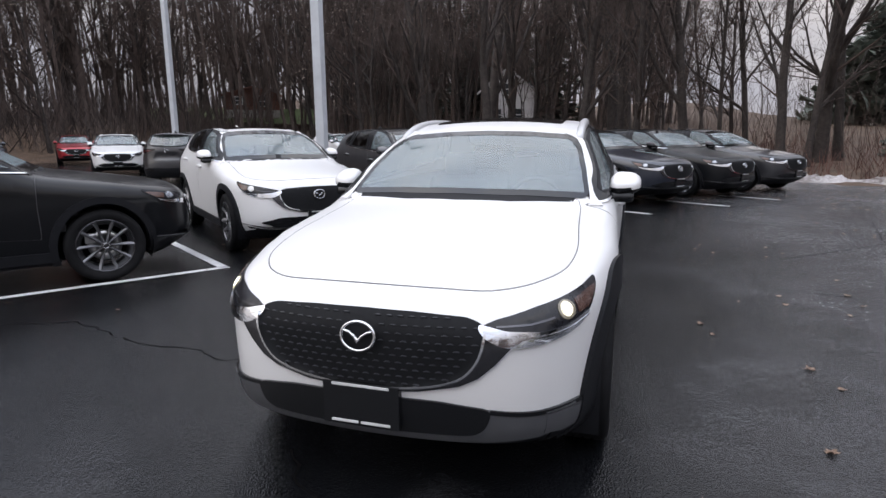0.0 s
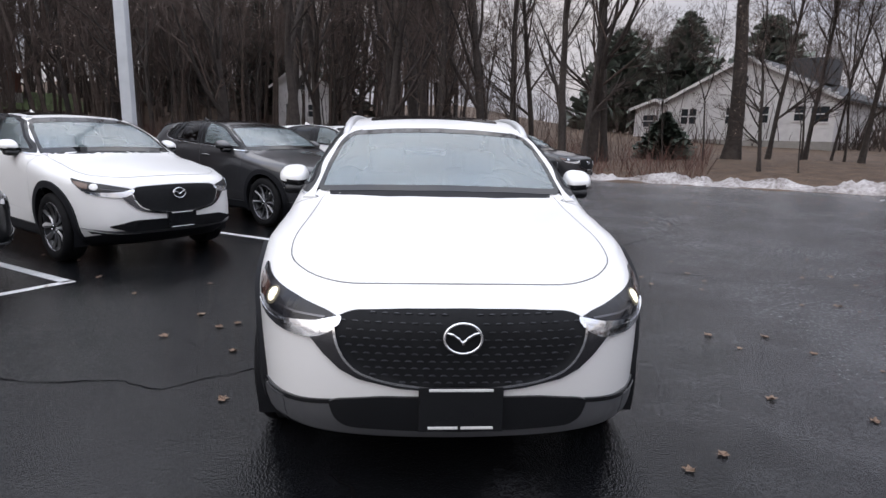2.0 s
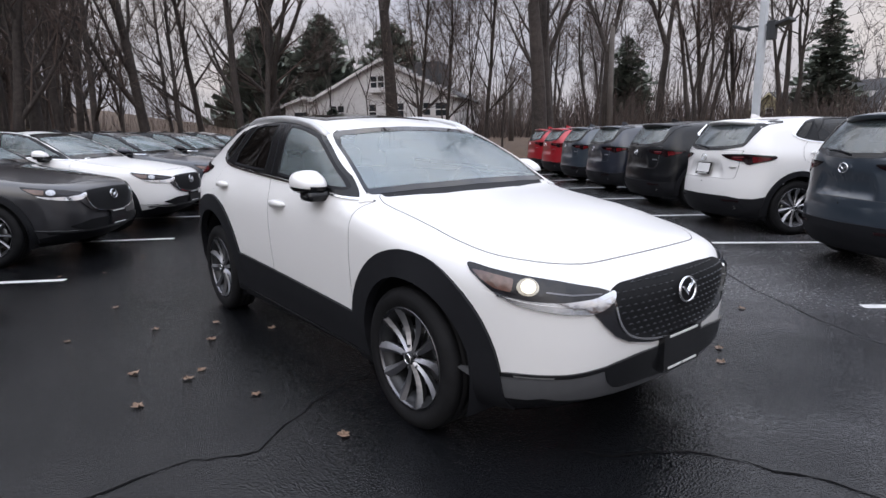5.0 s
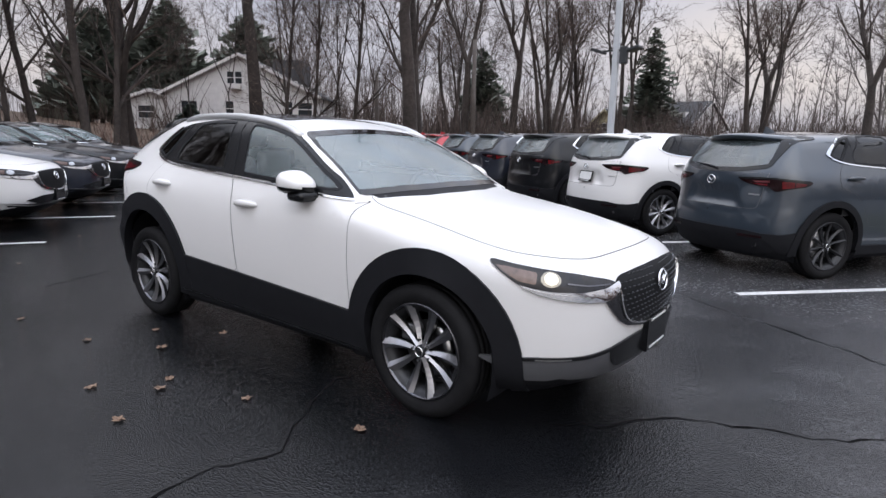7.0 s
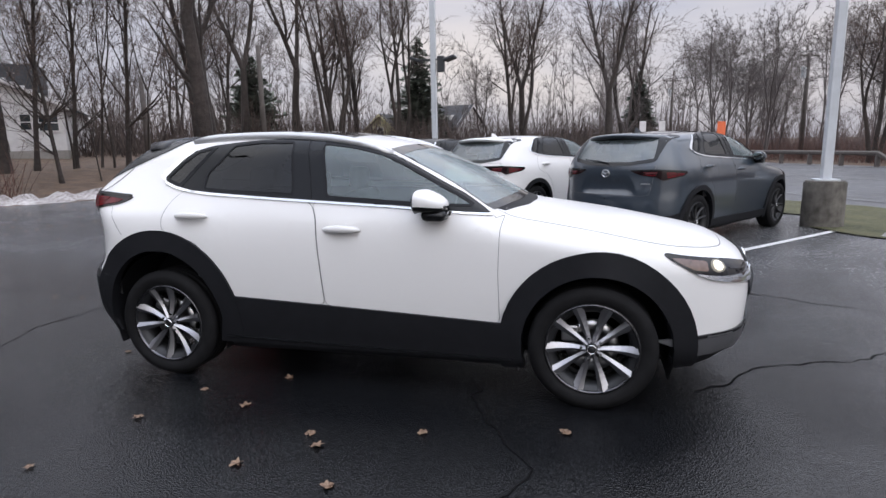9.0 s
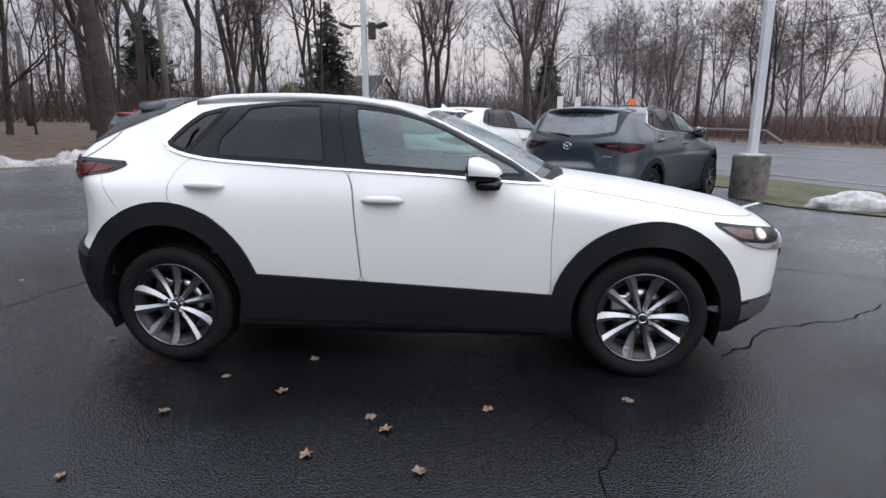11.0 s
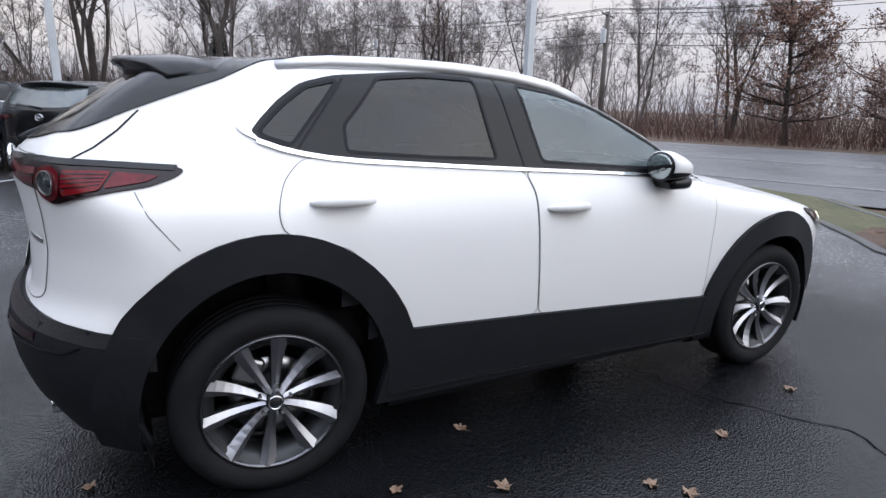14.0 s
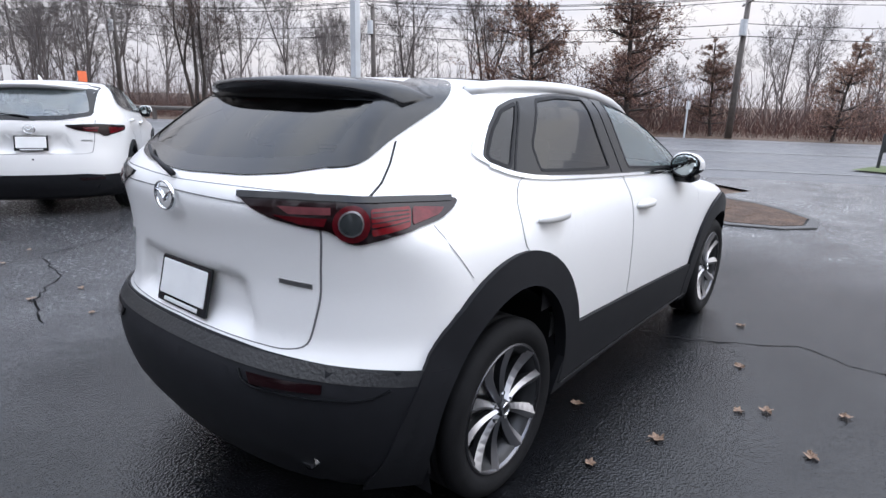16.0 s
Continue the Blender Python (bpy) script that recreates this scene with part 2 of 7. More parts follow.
M_THICKET = surf("far_thicket", (0.085, 0.060, 0.054), 0.9, var=0.3, scale=0.6, alt=(0.145, 0.108, 0.10))
M_HEDGE = surf("dark_brush", (0.055, 0.041, 0.036), 0.9, var=0.35, scale=0.8, alt=(0.11, 0.084, 0.074), island=True)
M_WOOD_POLE = surf("utility_pole_wood", (0.105, 0.092, 0.085), 0.85, var=0.3, scale=5, bump=0.6, bscale=20)
M_ORANGE = surf("orange_board", (0.75, 0.16, 0.06), 0.5, var=0.1)
M_WIRE = surf("wire", (0.02, 0.02, 0.02), 0.6)
M_SIDING = surf("white_siding", (0.62, 0.60, 0.60), 0.6, var=0.1, scale=3, alt=(0.72, 0.70, 0.69))
M_ROOFING = surf("shingles", (0.06, 0.06, 0.065), 0.85, var=0.3, scale=7, bump=0.5, bscale=12)
M_BRICKHOUSE = surf("red_brick_far", (0.12, 0.05, 0.035), 0.8, var=0.25, scale=6)
M_CREAM = surf("cream_siding", (0.5, 0.45, 0.28), 0.7, var=0.15, scale=3)
M_FOUND = surf("foundation", (0.3, 0.28, 0.26), 0.8, var=0.2, scale=4)
M_HOUSEGLASS = surf("house_window_glass", (0.03, 0.035, 0.04), 0.08, var=0.2, scale=2)
# car materials
M_WHITE = surf("pearl_white_paint", (0.76, 0.752, 0.748), 0.3, var=0.012, scale=2.0, coat=0.4)
M_BLACKP = surf("black_paint", (0.005, 0.0055, 0.007), 0.3, var=0.1, scale=2.0, coat=0.4, spec=0.2)
M_GREYP = surf("dark_grey_paint", (0.028, 0.028, 0.032), 0.32, metal=0.3, var=0.08, scale=2.0, coat=1.0)
M_NAVYP = surf("dark_navy_paint", (0.012, 0.016, 0.028), 0.3, metal=0.2, var=0.08, scale=2.0, coat=1.0)
M_SLATEP = surf("slate_grey_paint", (0.032, 0.044, 0.06), 0.28, metal=0.2, var=0.06, scale=2.0, coat=1.0)
M_REDP = surf("deep_red_paint", (0.36, 0.012, 0.022), 0.3, metal=0.3, var=0.08, scale=2.0, coat=1.0)
M_CLAD = surf("black_plastic_cladding", (0.0135, 0.014, 0.0165), 0.55, spec=0.13, var=0.15, scale=14, bump=0.15, bscale=220, dist=0.002)
M_LIP = surf("grey_bumper_plastic", (0.08, 0.081, 0.087), 0.38, var=0.12, scale=9, bump=0.1, bscale=200, dist=0.002)
M_GLOSSBLACK = surf("gloss_black_trim", (0.009, 0.0095, 0.011), 0.16, var=0.05, scale=6, spec=0.35)
M_PILLAR = surf("black_pillar_film", (0.007, 0.0075, 0.009), 0.22, var=0.05, scale=6, spec=0.22)
M_PIANO = surf("polished_black_trim", (0.006, 0.006, 0.007), 0.03, var=0.05, scale=6, spec=0.45)
M_LEDGE = surf("wet_black_plastic", (0.015, 0.0155, 0.017), 0.34, var=0.35, scale=60, bump=0.5, bscale=90, dist=0.004, spec=0.5)
M_GAP = surf("panel_gap", (0.13, 0.13, 0.135), 0.9)
M_CHROME = surf("chrome", (0.78, 0.79, 0.81), 0.08, metal=1.0, var=0.04, scale=6)
M_BRIGHT = surf("bright_lamp_trim", (0.8, 0.82, 0.86), 0.09, metal=1.0, var=0.06, scale=12)
M_SATIN = surf("satin_silver", (0.5, 0.5, 0.51), 0.28, metal=1.0, var=0.06, scale=8)
M_STUD = surf("grille_stud", (0.045, 0.047, 0.055), 0.3, metal=0.3, var=0.1, scale=20)
M_GRILLE = surf("matt_black_mesh", (0.011, 0.0115, 0.013), 0.6, spec=0.12, var=0.2, scale=30)
M_GUNMETAL = surf("gunmetal_satin", (0.12, 0.12, 0.13), 0.22, metal=1.0, var=0.08, scale=8)
M_ALLOY = surf("machined_alloy", (0.36, 0.36, 0.38), 0.34, metal=1.0, var=0.08, scale=12)
M_ALLOYDARK = surf("dark_alloy_pocket", (0.028, 0.029, 0.032), 0.42, metal=0.5, var=0.15, scale=12)
M_ALLOYGREY = surf("grey_alloy_facet", (0.19, 0.19, 0.20), 0.36, metal=0.85, var=0.12, scale=14)
M_TYRE = surf("tyre_rubber", (0.0125, 0.0125, 0.0135), 0.7, spec=0.1, var=0.25, scale=18, bump=0.3, bscale=120, dist=0.003)
M_INTERIOR = surf("interior_lining", (0.02, 0.02, 0.022), 0.8, var=0.15, scale=8)
M_SEAT = surf("seat_leather", (0.035, 0.033, 0.033), 0.5, var=0.15, scale=12)
M_HEADHOUSING = surf("smoked_lamp_housing", (0.014, 0.014, 0.017), 0.1, var=0.4, scale=16, spec=0.4)
M_AMBER = surf("amber_reflector", (0.085, 0.042, 0.032), 0.12, var=0.3, scale=50, coat=1.0)
M_LAMPON = surf("lit_projector", (0.9, 0.88, 0.75), 0.2, emit=(1.0, 0.95, 0.78), power=6.0)
# two weakly glowing surfaces imitate the bloom round a lit headlamp lens
M_BLOOMRING = surf("bloom_reflector", (0.22, 0.21, 0.19), 0.15, metal=0.8, var=0.4, scale=60, emit=(1.0, 0.88, 0.6), power=0.1)
M_BLOOMCUP = surf("bloom_lamp_cup", (0.6, 0.58, 0.5), 0.2, var=0.3, scale=60, emit=(1.0, 0.9, 0.66), power=0.9)
M_RAIL = surf("silver_rail", (0.55, 0.55, 0.56), 0.4, metal=0.7, var=0.05, scale=8)
M_LAMPOFF = surf("unlit_projector", (0.4, 0.42, 0.45), 0.1, metal=0.8, coat=1.0)
M_RED = surf("red_lamp_lens", (0.118, 0.004, 0.007), 0.16, var=0.35, scale=70, spec=0.3)
M_DARKRED = surf("dark_red_lens", (0.010, 0.003, 0.004), 0.14, var=0.3, scale=18, spec=0.35)
M_REDDIM = surf("dim_red_lens", (0.085, 0.005, 0.009), 0.15, var=0.4, scale=60, spec=0.3)
M_PINKLENS = surf("pale_red_lens", (0.12, 0.035, 0.04), 0.2, var=0.3, scale=40, spec=0.4)
M_LENSCORE = surf("clear_lens_core", (0.03, 0.034, 0.036), 0.06, var=0.5, scale=40, spec=0.6, coat=1.0)
M_PLATE = surf("plate_blank", (0.75, 0.75, 0.75), 0.5, var=0.08, scale=10)
M_PRINT = surf("white_print", (0.62, 0.62, 0.62), 0.5, var=0.05)
M_GLASS = glass("windscreen_glass", (0.74, 0.82, 0.79), ior=2.1, film=0.2)
M_SIDEGLASS = glass("door_glass", (0.40, 0.64, 0.55), ior=1.65, film=0.13)
M_DARKGLASS = glass("privacy_glass", (0.042, 0.050, 0.058), ior=1.5)
M_REARGLASS = glass("rear_glass", (0.30, 0.36, 0.33), ior=2.1, film=0.1)
M_MIRROR = surf("mirror_glass", (0.42, 0.46, 0.46), 0.03, metal=1.0, var=0.01)


# ---- mesh helpers ----
def mesh_from(name, verts, faces, material, smooth=True):
    me = bpy.data.meshes.new(name)
    me.from_pydata([tuple(map(float, v)) for v in verts], [], [tuple(f) for f in faces])
    me.materials.append(material)
    if smooth:
        me.polygons.foreach_set("use_smooth", [True] * len(me.polygons))
    me.update()
    return me


def part(name, data, material, parent, label=""):
    """Links a mesh or a bmesh as one object under a thing or part."""
    if isinstance(data, bmesh.types.BMesh):
        me = bpy.data.meshes.new(name)
        data.to_mesh(me)
        data.free()
        me.materials.append(material)
        data = me
    ob = new(name, data)
    ob.parent = parent
    if label:
        ob["label"] = label
    return ob


def thing(name, label, category, group="", kind="", data=None):
    return tagged(new(name, data), label, category, group, kind)


def box(bm, lo, hi, bevel=0.0, turn=None):
    """A box between two corners, its edges bevelled, added to bm."""
    lo, hi = Vector(lo), Vector(hi)
    c, s = (lo + hi) / 2, hi - lo
    m = Matrix.Translation(c) @ (turn if turn else Matrix()) @ Matrix.Diagonal((*s, 1))
    made = bmesh.ops.create_cube(bm, size=1, matrix=m)
    if bevel:
        edges = {e for v in made["verts"] for e in v.link_edges}
        bmesh.ops.bevel(bm, geom=list(edges), offset=bevel, segments=2, affect="EDGES", profile=0.5)
    return bm


def cone(bm, a, b, ra, rb, n=12, caps=True):
    a, b = Vector(a), Vector(b)
    d = b - a
    m = Matrix.Translation((a + b) / 2) @ d.to_track_quat("Z", "Y").to_matrix().to_4x4()
    bmesh.ops.create_cone(bm, cap_ends=caps, segments=n, radius1=ra, radius2=rb, depth=d.length, matrix=m)
    return bm


def smooth_bm(bm):
    for f in bm.faces:
        f.smooth = True
    return bm


def flat_poly(name, pts, z, material, cell=2.0):
    bm = bmesh.new()
    bm.faces.new([bm.verts.new((x, y, z)) for x, y in pts])
    bmesh.ops.triangulate(bm, faces=bm.faces[:])
    for f in bm.faces:
        if f.normal.z < 0:
            f.normal_flip()
    me = bpy.data.meshes.new(name)
    bm.to_mesh(me)
    bm.free()
    me.materials.append(material)
    return me


# ---- terrain: one sheet to the horizon, low on the lot, rising to woods ----
EDGE_P, EDGE_D = Vector((6.7, 15.4)), Vector((0.875, -0.484))     # far edge of the lot
EDGE_N = Vector((0.484, 0.875))
LOT = [(-70, -6), (-36.5, 9.0), (-25.7, 33.3), (6.7, 15.4), (17.4, 9.4), (19.5, 8.2), (8.6, -6.0), (5.6, -6.0), (4.6, -7.2), (2.4, -7.2), (1.0, -6.6), (0.3, -8.6),
       (2.2, -9.9), (-12, -17.0), (-70, -40)]
ROAD_N, ROAD_D = Vector((0.455, -0.89)), Vector((0.89, 0.455))


def lift(x, y):
    """Height of the open ground."""
    past = np.maximum(0, (x - EDGE_P.x) * EDGE_N.x + (y - EDGE_P.y) * EDGE_N.y)
    slope = 1.15 * (1 - np.exp(-past / 9.0)) + 0.075 * np.maximum(0, past - 14) * np.clip((26 - x) / 12, 0.3, 1)
    left = np.clip((-x - 8) / 30, 0, 1)
    slope = slope * (1 + 1.6 * left)
    bank = np.maximum(0, (x + 25.7) * -0.914 + (y - 33.3) * 0.406)
    slope = np.maximum(slope, np.where(y > -2, 2.6 * (1 - np.exp(-bank / 8.0)) + 0.04 * bank, 0.0))
    road = np.maximum(0, x * ROAD_N.x + y * ROAD_N.y - 27)
    fade = np.clip((60 - road) / 60, 0, 1)
    return np.minimum(slope * fade, 9.0) + 0.0012 * np.minimum(road, 60) ** 1.0


def terrain():
    ax = np.concatenate([[-900, -500, -300, -200, -150], np.arange(-120, -40, 6), np.arange(-40, 62, 2.0), np.arange(62, 130, 6), [150, 200, 300, 500, 900]])
    gx, gy = np.meshgrid(ax, ax, indexing="ij")
    rng = np.random.default_rng(3)
    z = lift(gx, gy) - 0.05
    past = (gx - EDGE_P.x) * EDGE_N.x + (gy - EDGE_P.y) * EDGE_N.y
    z += np.where(past > 1.5, rng.uniform(-0.06, 0.06, gx.shape), 0)
    n = len(ax)
    verts = np.stack([gx, gy, z], -1).reshape(-1, 3)
    faces = [(i * n + j, (i + 1) * n + j, (i + 1) * n + j + 1, i * n + j + 1) for i in range(n - 1) for j in range(n - 1)]
    return mesh_from("ground", verts, faces, M_LITTER)


ground = thing("ground", "brown leaf-littered ground rising into bare woods", "ground", kind="structure", data=terrain())
lot = thing("pavement", "wet dark asphalt car park with cracks and leaves", "pavement", kind="structure", data=flat_poly("pavement", LOT, 0.0, M_ASPHALT))
road_pts = [tuple(ROAD_N * d + ROAD_D * s) for d, s in ((8.8, -400), (8.8, 400), (26.0, 400), (26.0, -400))]
road = thing("road", "grey asphalt road running past the car park", "road", kind="structure", data=flat_poly("road", road_pts, -0.012, M_ROAD))
for d in (17.8, 18.05):
    pts = [tuple(ROAD_N * (d + o) + ROAD_D * s) for o, s in ((-0.06, -200), (-0.06, 200), (0.06, 200), (0.06, -200))]
    part("lane_line", flat_poly("lane_line", pts, 0.003, M_FADED), M_FADED, road, "faded painted centre line")
for d in (11.6, 24.6):
    pts = [tuple(ROAD_N * (d + o) + ROAD_D * s) for o, s in ((-0.06, -200), (-0.06, 200), (0.06, 200), (0.06, -200))]
    part("lane_line", flat_poly("lane_line", pts, 0.003, M_FADED), M_FADED, road, "white painted edge line")

VERGE = [(0.9, -5.75), (1.6, -6.3), (2.6, -6.8), (3.7, -6.95), (4.3, -6.6), (4.9, -5.9), (5.6, -5.15), (6.5, -4.75), (8.0, -5.4), (19.7, 8.4), (30, 19), (36, 19.5), (9.6, -6.4), (8.2, -7.1), (6.5, -8.1), (4.5, -8.6), (3.0, -8.5), (1.4, -7.4), (0.8, -6.8)]


thing("grass_verge", "bare soil and thin grass along the verge", "grass", kind="structure", data=flat_poly("grass_verge", [(0.8, -5.6), (1.6, -6.15), (2.6, -6.62), (3.6, -6.75), (4.1, -6.4), (4.75, -5.75), (5.45, -4.98), (6.5, -4.5), (8.2, -5.1), (19.0, 8.9), (29.5, 19.8), (37.0, 19.0), (10.0, -6.9), (6.6, -8.5), (4.5, -8.95), (3.0, -8.9), (1.0, -7.6)], -0.005, M_GRASS))
thing("grass_verge", "strip of patchy winter grass beside the road", "grass", kind="structure", data=flat_poly("grass_verge", VERGE, 0.02, M_GRASS))


def stripe(name, a, b, w, z, material):
    a, b = Vector(a), Vector(b)
    d = (b - a).normalized()
    n = Vector((-d.y, d.x)) * w / 2
    return mesh_from(name, [(*(a + n), z), (*(a - n), z), (*(b - n), z), (*(b + n), z)], [(0, 1, 2, 3)], material, False)


LINES = [((-3.29, 1.24), (-7.4, 3.95)), ((-4.9, -1.02), (-3.26, 1.28)), ((-1.77, 3.40), (-6.0, 6.05)), ((-0.25, 5.27), (-4.5, 7.85)), ((1.4, 7.1), (-2.9, 9.7)),
         ((2.95, 8.75), (-1.3, 11.4)), ((4.2, 10.3), (0.0, 12.9)), ((3.0, -2.1), (7.0, -5.75)), ((4.65, 0.13), (8.9, -3.7)),
         ((6.15, 2.12), (10.5, -1.4)), ((7.7, 4.2), (12.1, 0.9)), ((9.2, 6.25), (13.6, 3.1)), ((10.7, 8.3), (15.1, 5.2)), ((12.2, 10.3), (16.6, 7.3)),
         ((-4.9, -1.02), (-6.5, -3.25)), ((-6.5, -3.25), (-10.0, -0.9))]
for a, b in LINES:
    part("stall_line", stripe("stall_line", a, b, 0.1, 0.004, M_LINE), M_LINE, lot, "white painted stall line")


def crack_mesh(pts, seed, w=0.0065):
    """A jagged tar-dark crack along a line of waypoints."""
    rng = random.Random(seed)
    line = []
    for (ax, ay), (bx, by) in zip(pts, pts[1:]):
        n = max(3, int(math.dist((ax, ay), (bx, by)) / 0.07))
        for i in range(n):
            k = i / n
            line.append((ax + (bx - ax) * k, ay + (by - ay) * k))
    off, out = 0.0, []
    for x, y in line:
        off = off * 0.85 + rng.uniform(-0.03, 0.03)
        out.append((x + off, y + off * rng.uniform(0.2, 1)))
    verts, faces = [], []
    for i, (x, y) in enumerate(out):
        x2, y2 = out[min(i + 1, len(out) - 1)]
        x1, y1 = out[max(i - 1, 0)]
        d = Vector((x2 - x1, y2 - y1))
        d = d.normalized() if d.length else Vector((1, 0))
        k = w * rng.uniform(0.35, 1.3)
        verts += [(x - d.y * k, y + d.x * k, 0.003), (x + d.y * k, y - d.x * k, 0.003)]
        if i:
            faces.append((2 * i - 2, 2 * i - 1, 2 * i + 1, 2 * i))
    return mesh_from("crack", verts, faces, M_CRACK, False)


# ---- cars: one smooth shell from profiles, with panels, panes and trim laid on it ----
def prof(pts, sigma=0.03):
    """A softened curve through points (u, v)."""
    u = np.linspace(pts[0][0] - 0.3, pts[-1][0] + 0.3, 900)
    v = np.interp(u, [p[0] for p in pts], [p[1] for p in pts])
    h = u[1] - u[0]
    k = np.exp(-0.5 * (np.arange(-60, 61) * h / sigma) ** 2)
    k /= k.sum()
    v = np.convolve(np.pad(v, 60, mode="edge"), k, mode="valid")
    return lambda q: np.interp(q, u, v)


def smax(a, b, k):
    h = np.clip(k - np.abs(a - b), 0, None) / k
    return np.maximum(a, b) + h * h * k * 0.25


SMALL_SUV = dict(
    top=prof([(-2.37, 0.60), (-2.25, 0.765), (-2.15, 0.838), (-2.0, 0.89), (-1.8, 0.932), (-1.5, 0.99), (-1.2, 1.035), (-1.0, 1.06), (-0.9, 1.085), (-0.6, 1.255), (-0.3, 1.395),
              (-0.05, 1.475), (0.2, 1.527), (0.5, 1.552), (0.8, 1.558), (1.2, 1.545), (1.5, 1.53), (1.8, 1.508), (2.3, 1.46)], 0.045),
    bow=prof([(-2.3, 0.30), (-1.9, 0.30), (-1.5, 0.22), (-1.0, 0.22), (-0.3, 0.20), (0.3, 0.10), (0.6, 0.0), (2.2, 0.0)], 0.1),
    crown=prof([(-2.3, 0.02), (-1.8, 0.05), (-1.0, 0.045), (-0.5, 0.02), (0.2, 0.06), (2.2, 0.09)], 0.1),
    plan=prof([(-2.3, 0.775), (-2.0, 0.848), (-1.75, 0.876), (-1.5, 0.887), (-1.2, 0.885), (-0.7, 0.872), (0.0, 0.872), (0.7, 0.88), (1.1, 0.895), (1.45, 0.90), (1.75, 0.875), (2.0, 0.83), (2.2, 0.77)], 0.1),
    tumble=prof([(0.0, 0.90), (0.25, 0.94), (0.42, 0.975), (0.62, 0.995), (0.80, 1.0), (0.93, 0.995), (1.02, 0.977), (1.10, 0.937), (1.20, 0.887), (1.30, 0.838), (1.42, 0.783), (1.50, 0.735), (1.56, 0.66), (1.64, 0.52)], 0.03),
    taper=prof([(-2.3, 0.0), (0.6, 0.0), (1.2, 0.06), (1.4, 0.11), (1.6, 0.16), (2.2, 0.28)], 0.1),
    front=prof([(0.1, -1.85), (0.22, -2.0), (0.30, -2.16), (0.36, -2.195), (0.45, -2.205), (0.55, -2.215), (0.68, -2.22), (0.77, -2.215), (0.82, -2.18), (0.86, -2.10), (0.95, -1.96), (1.1, -1.7), (1.3, -1.3), (1.6, -0.8)], 0.025),
    rear=prof([(0.1, 1.94), (0.25, 2.03), (0.38, 2.115), (0.5, 2.15), (0.60, 2.158), (0.638, 2.155), (0.70, 2.108), (0.73, 2.085), (0.9, 2.07), (1.02, 2.08), (1.14, 2.10), (1.19, 2.075), (1.3, 1.93), (1.4, 1.79), (1.47, 1.68), (1.54, 1.56), (1.7, 1.3)], 0.022),
    fbow=(0.04, 0.45, 0.26, 0.78), rbow=(0.055, 0.5, 0.13, 0.8), scale=(1.0, 1.0, 1.0))
MID_SUV = dict(
    SMALL_SUV,
    top=prof([(-2.35, 0.60), (-2.24, 0.79), (-2.15, 0.865), (-2.0, 0.905), (-1.8, 0.94), (-1.5, 0.99), (-1.2, 1.03), (-1.0, 1.055), (-0.9, 1.08), (-0.6, 1.25), (-0.3, 1.385),
              (-0.05, 1.46), (0.2, 1.50), (0.5, 1.518), (0.9, 1.52), (1.3, 1.508), (1.6, 1.488), (1.85, 1.462), (2.3, 1.4)], 0.045),
    rear=prof([(0.1, 1.94), (0.25, 2.03), (0.38, 2.115), (0.5, 2.13), (0.66, 2.12), (0.75, 2.10), (0.9, 2.09), (1.0, 2.085), (1.08, 2.065), (1.2, 1.985), (1.3, 1.905), (1.4, 1.82), (1.48, 1.75), (1.7, 1.54)], 0.022),
    front=prof([(0.1, -1.85), (0.22, -2.0), (0.30, -2.13), (0.36, -2.22), (0.45, -2.235), (0.55, -2.23), (0.68, -2.215), (0.80, -2.19), (0.87, -2.12), (0.98, -1.95), (1.1, -1.7), (1.3, -1.3), (1.6, -0.8)], 0.025),
    taper=prof([(-2.3, 0.0), (0.9, 0.0), (1.4, 0.03), (1.8, 0.07), (2.2, 0.13)], 0.1),
    scale=(1.03, 1.035, 1.035))


def body_f(sp, x, y, z):
    """Below zero inside the body shell."""
    ax = np.abs(x)
    top = z - (sp["top"](y - sp["bow"](y) * ax ** 2) - sp["crown"](y) * (ax / 0.8) ** 2)
    side = ax - sp["plan"](y) * (sp["tumble"](z) - sp["taper"](y) * np.clip((z - 1.05) / 0.4, 0, 1))
    a, b, c, d = sp["fbow"]
    front = sp["front"](z) + a * (ax / b) ** 2 + c * (ax / d) ** 7 - y
    a, b, c, d = sp["rbow"]
    dent = 0.034 * np.clip((0.335 + (0.9 - z) * 0.3 - ax) / 0.035, 0, 1) * np.clip((z - 0.72) / 0.05, 0, 1) * np.clip((0.915 - z) / 0.03, 0, 1)
    rear = y - (sp["rear"](z) - a * (ax / b) ** 2 - c * (ax / d) ** 5 - dent)
    low = 0.19 - z
    f = smax(top, side, 0.10)
    f = smax(f, front, 0.07)
    f = smax(f, rear, 0.05)
    return smax(f, low, 0.05)


def solve_rays(sp, o, d, far):
    """Where rays from inside first leave the shell."""
    lo, hi = np.zeros(len(o)), np.full(len(o), far)
    for _ in range(26):
        m = (lo + hi) / 2
        p = o + d * m[:, None]
        inside = body_f(sp, p[:, 0], p[:, 1], p[:, 2]) < 0
        lo, hi = np.where(inside, m, lo), np.where(inside, hi, m)
    return o + d * lo[:, None]


def normals(sp, p):
    e, g = 2e-3, []
    for k in range(3):
        s = np.zeros(3)
        s[k] = e
        g.append(body_f(sp, *(p + s).T) - body_f(sp, *(p - s).T))
    g = np.stack(g, 1)
    return g / (np.linalg.norm(g, axis=1, keepdims=True) + 1e-9)


CORNERS = {"front_right": (-1, -1), "front_left": (1, -1), "rear_right": (-1, 1), "rear_left": (1, 1)}


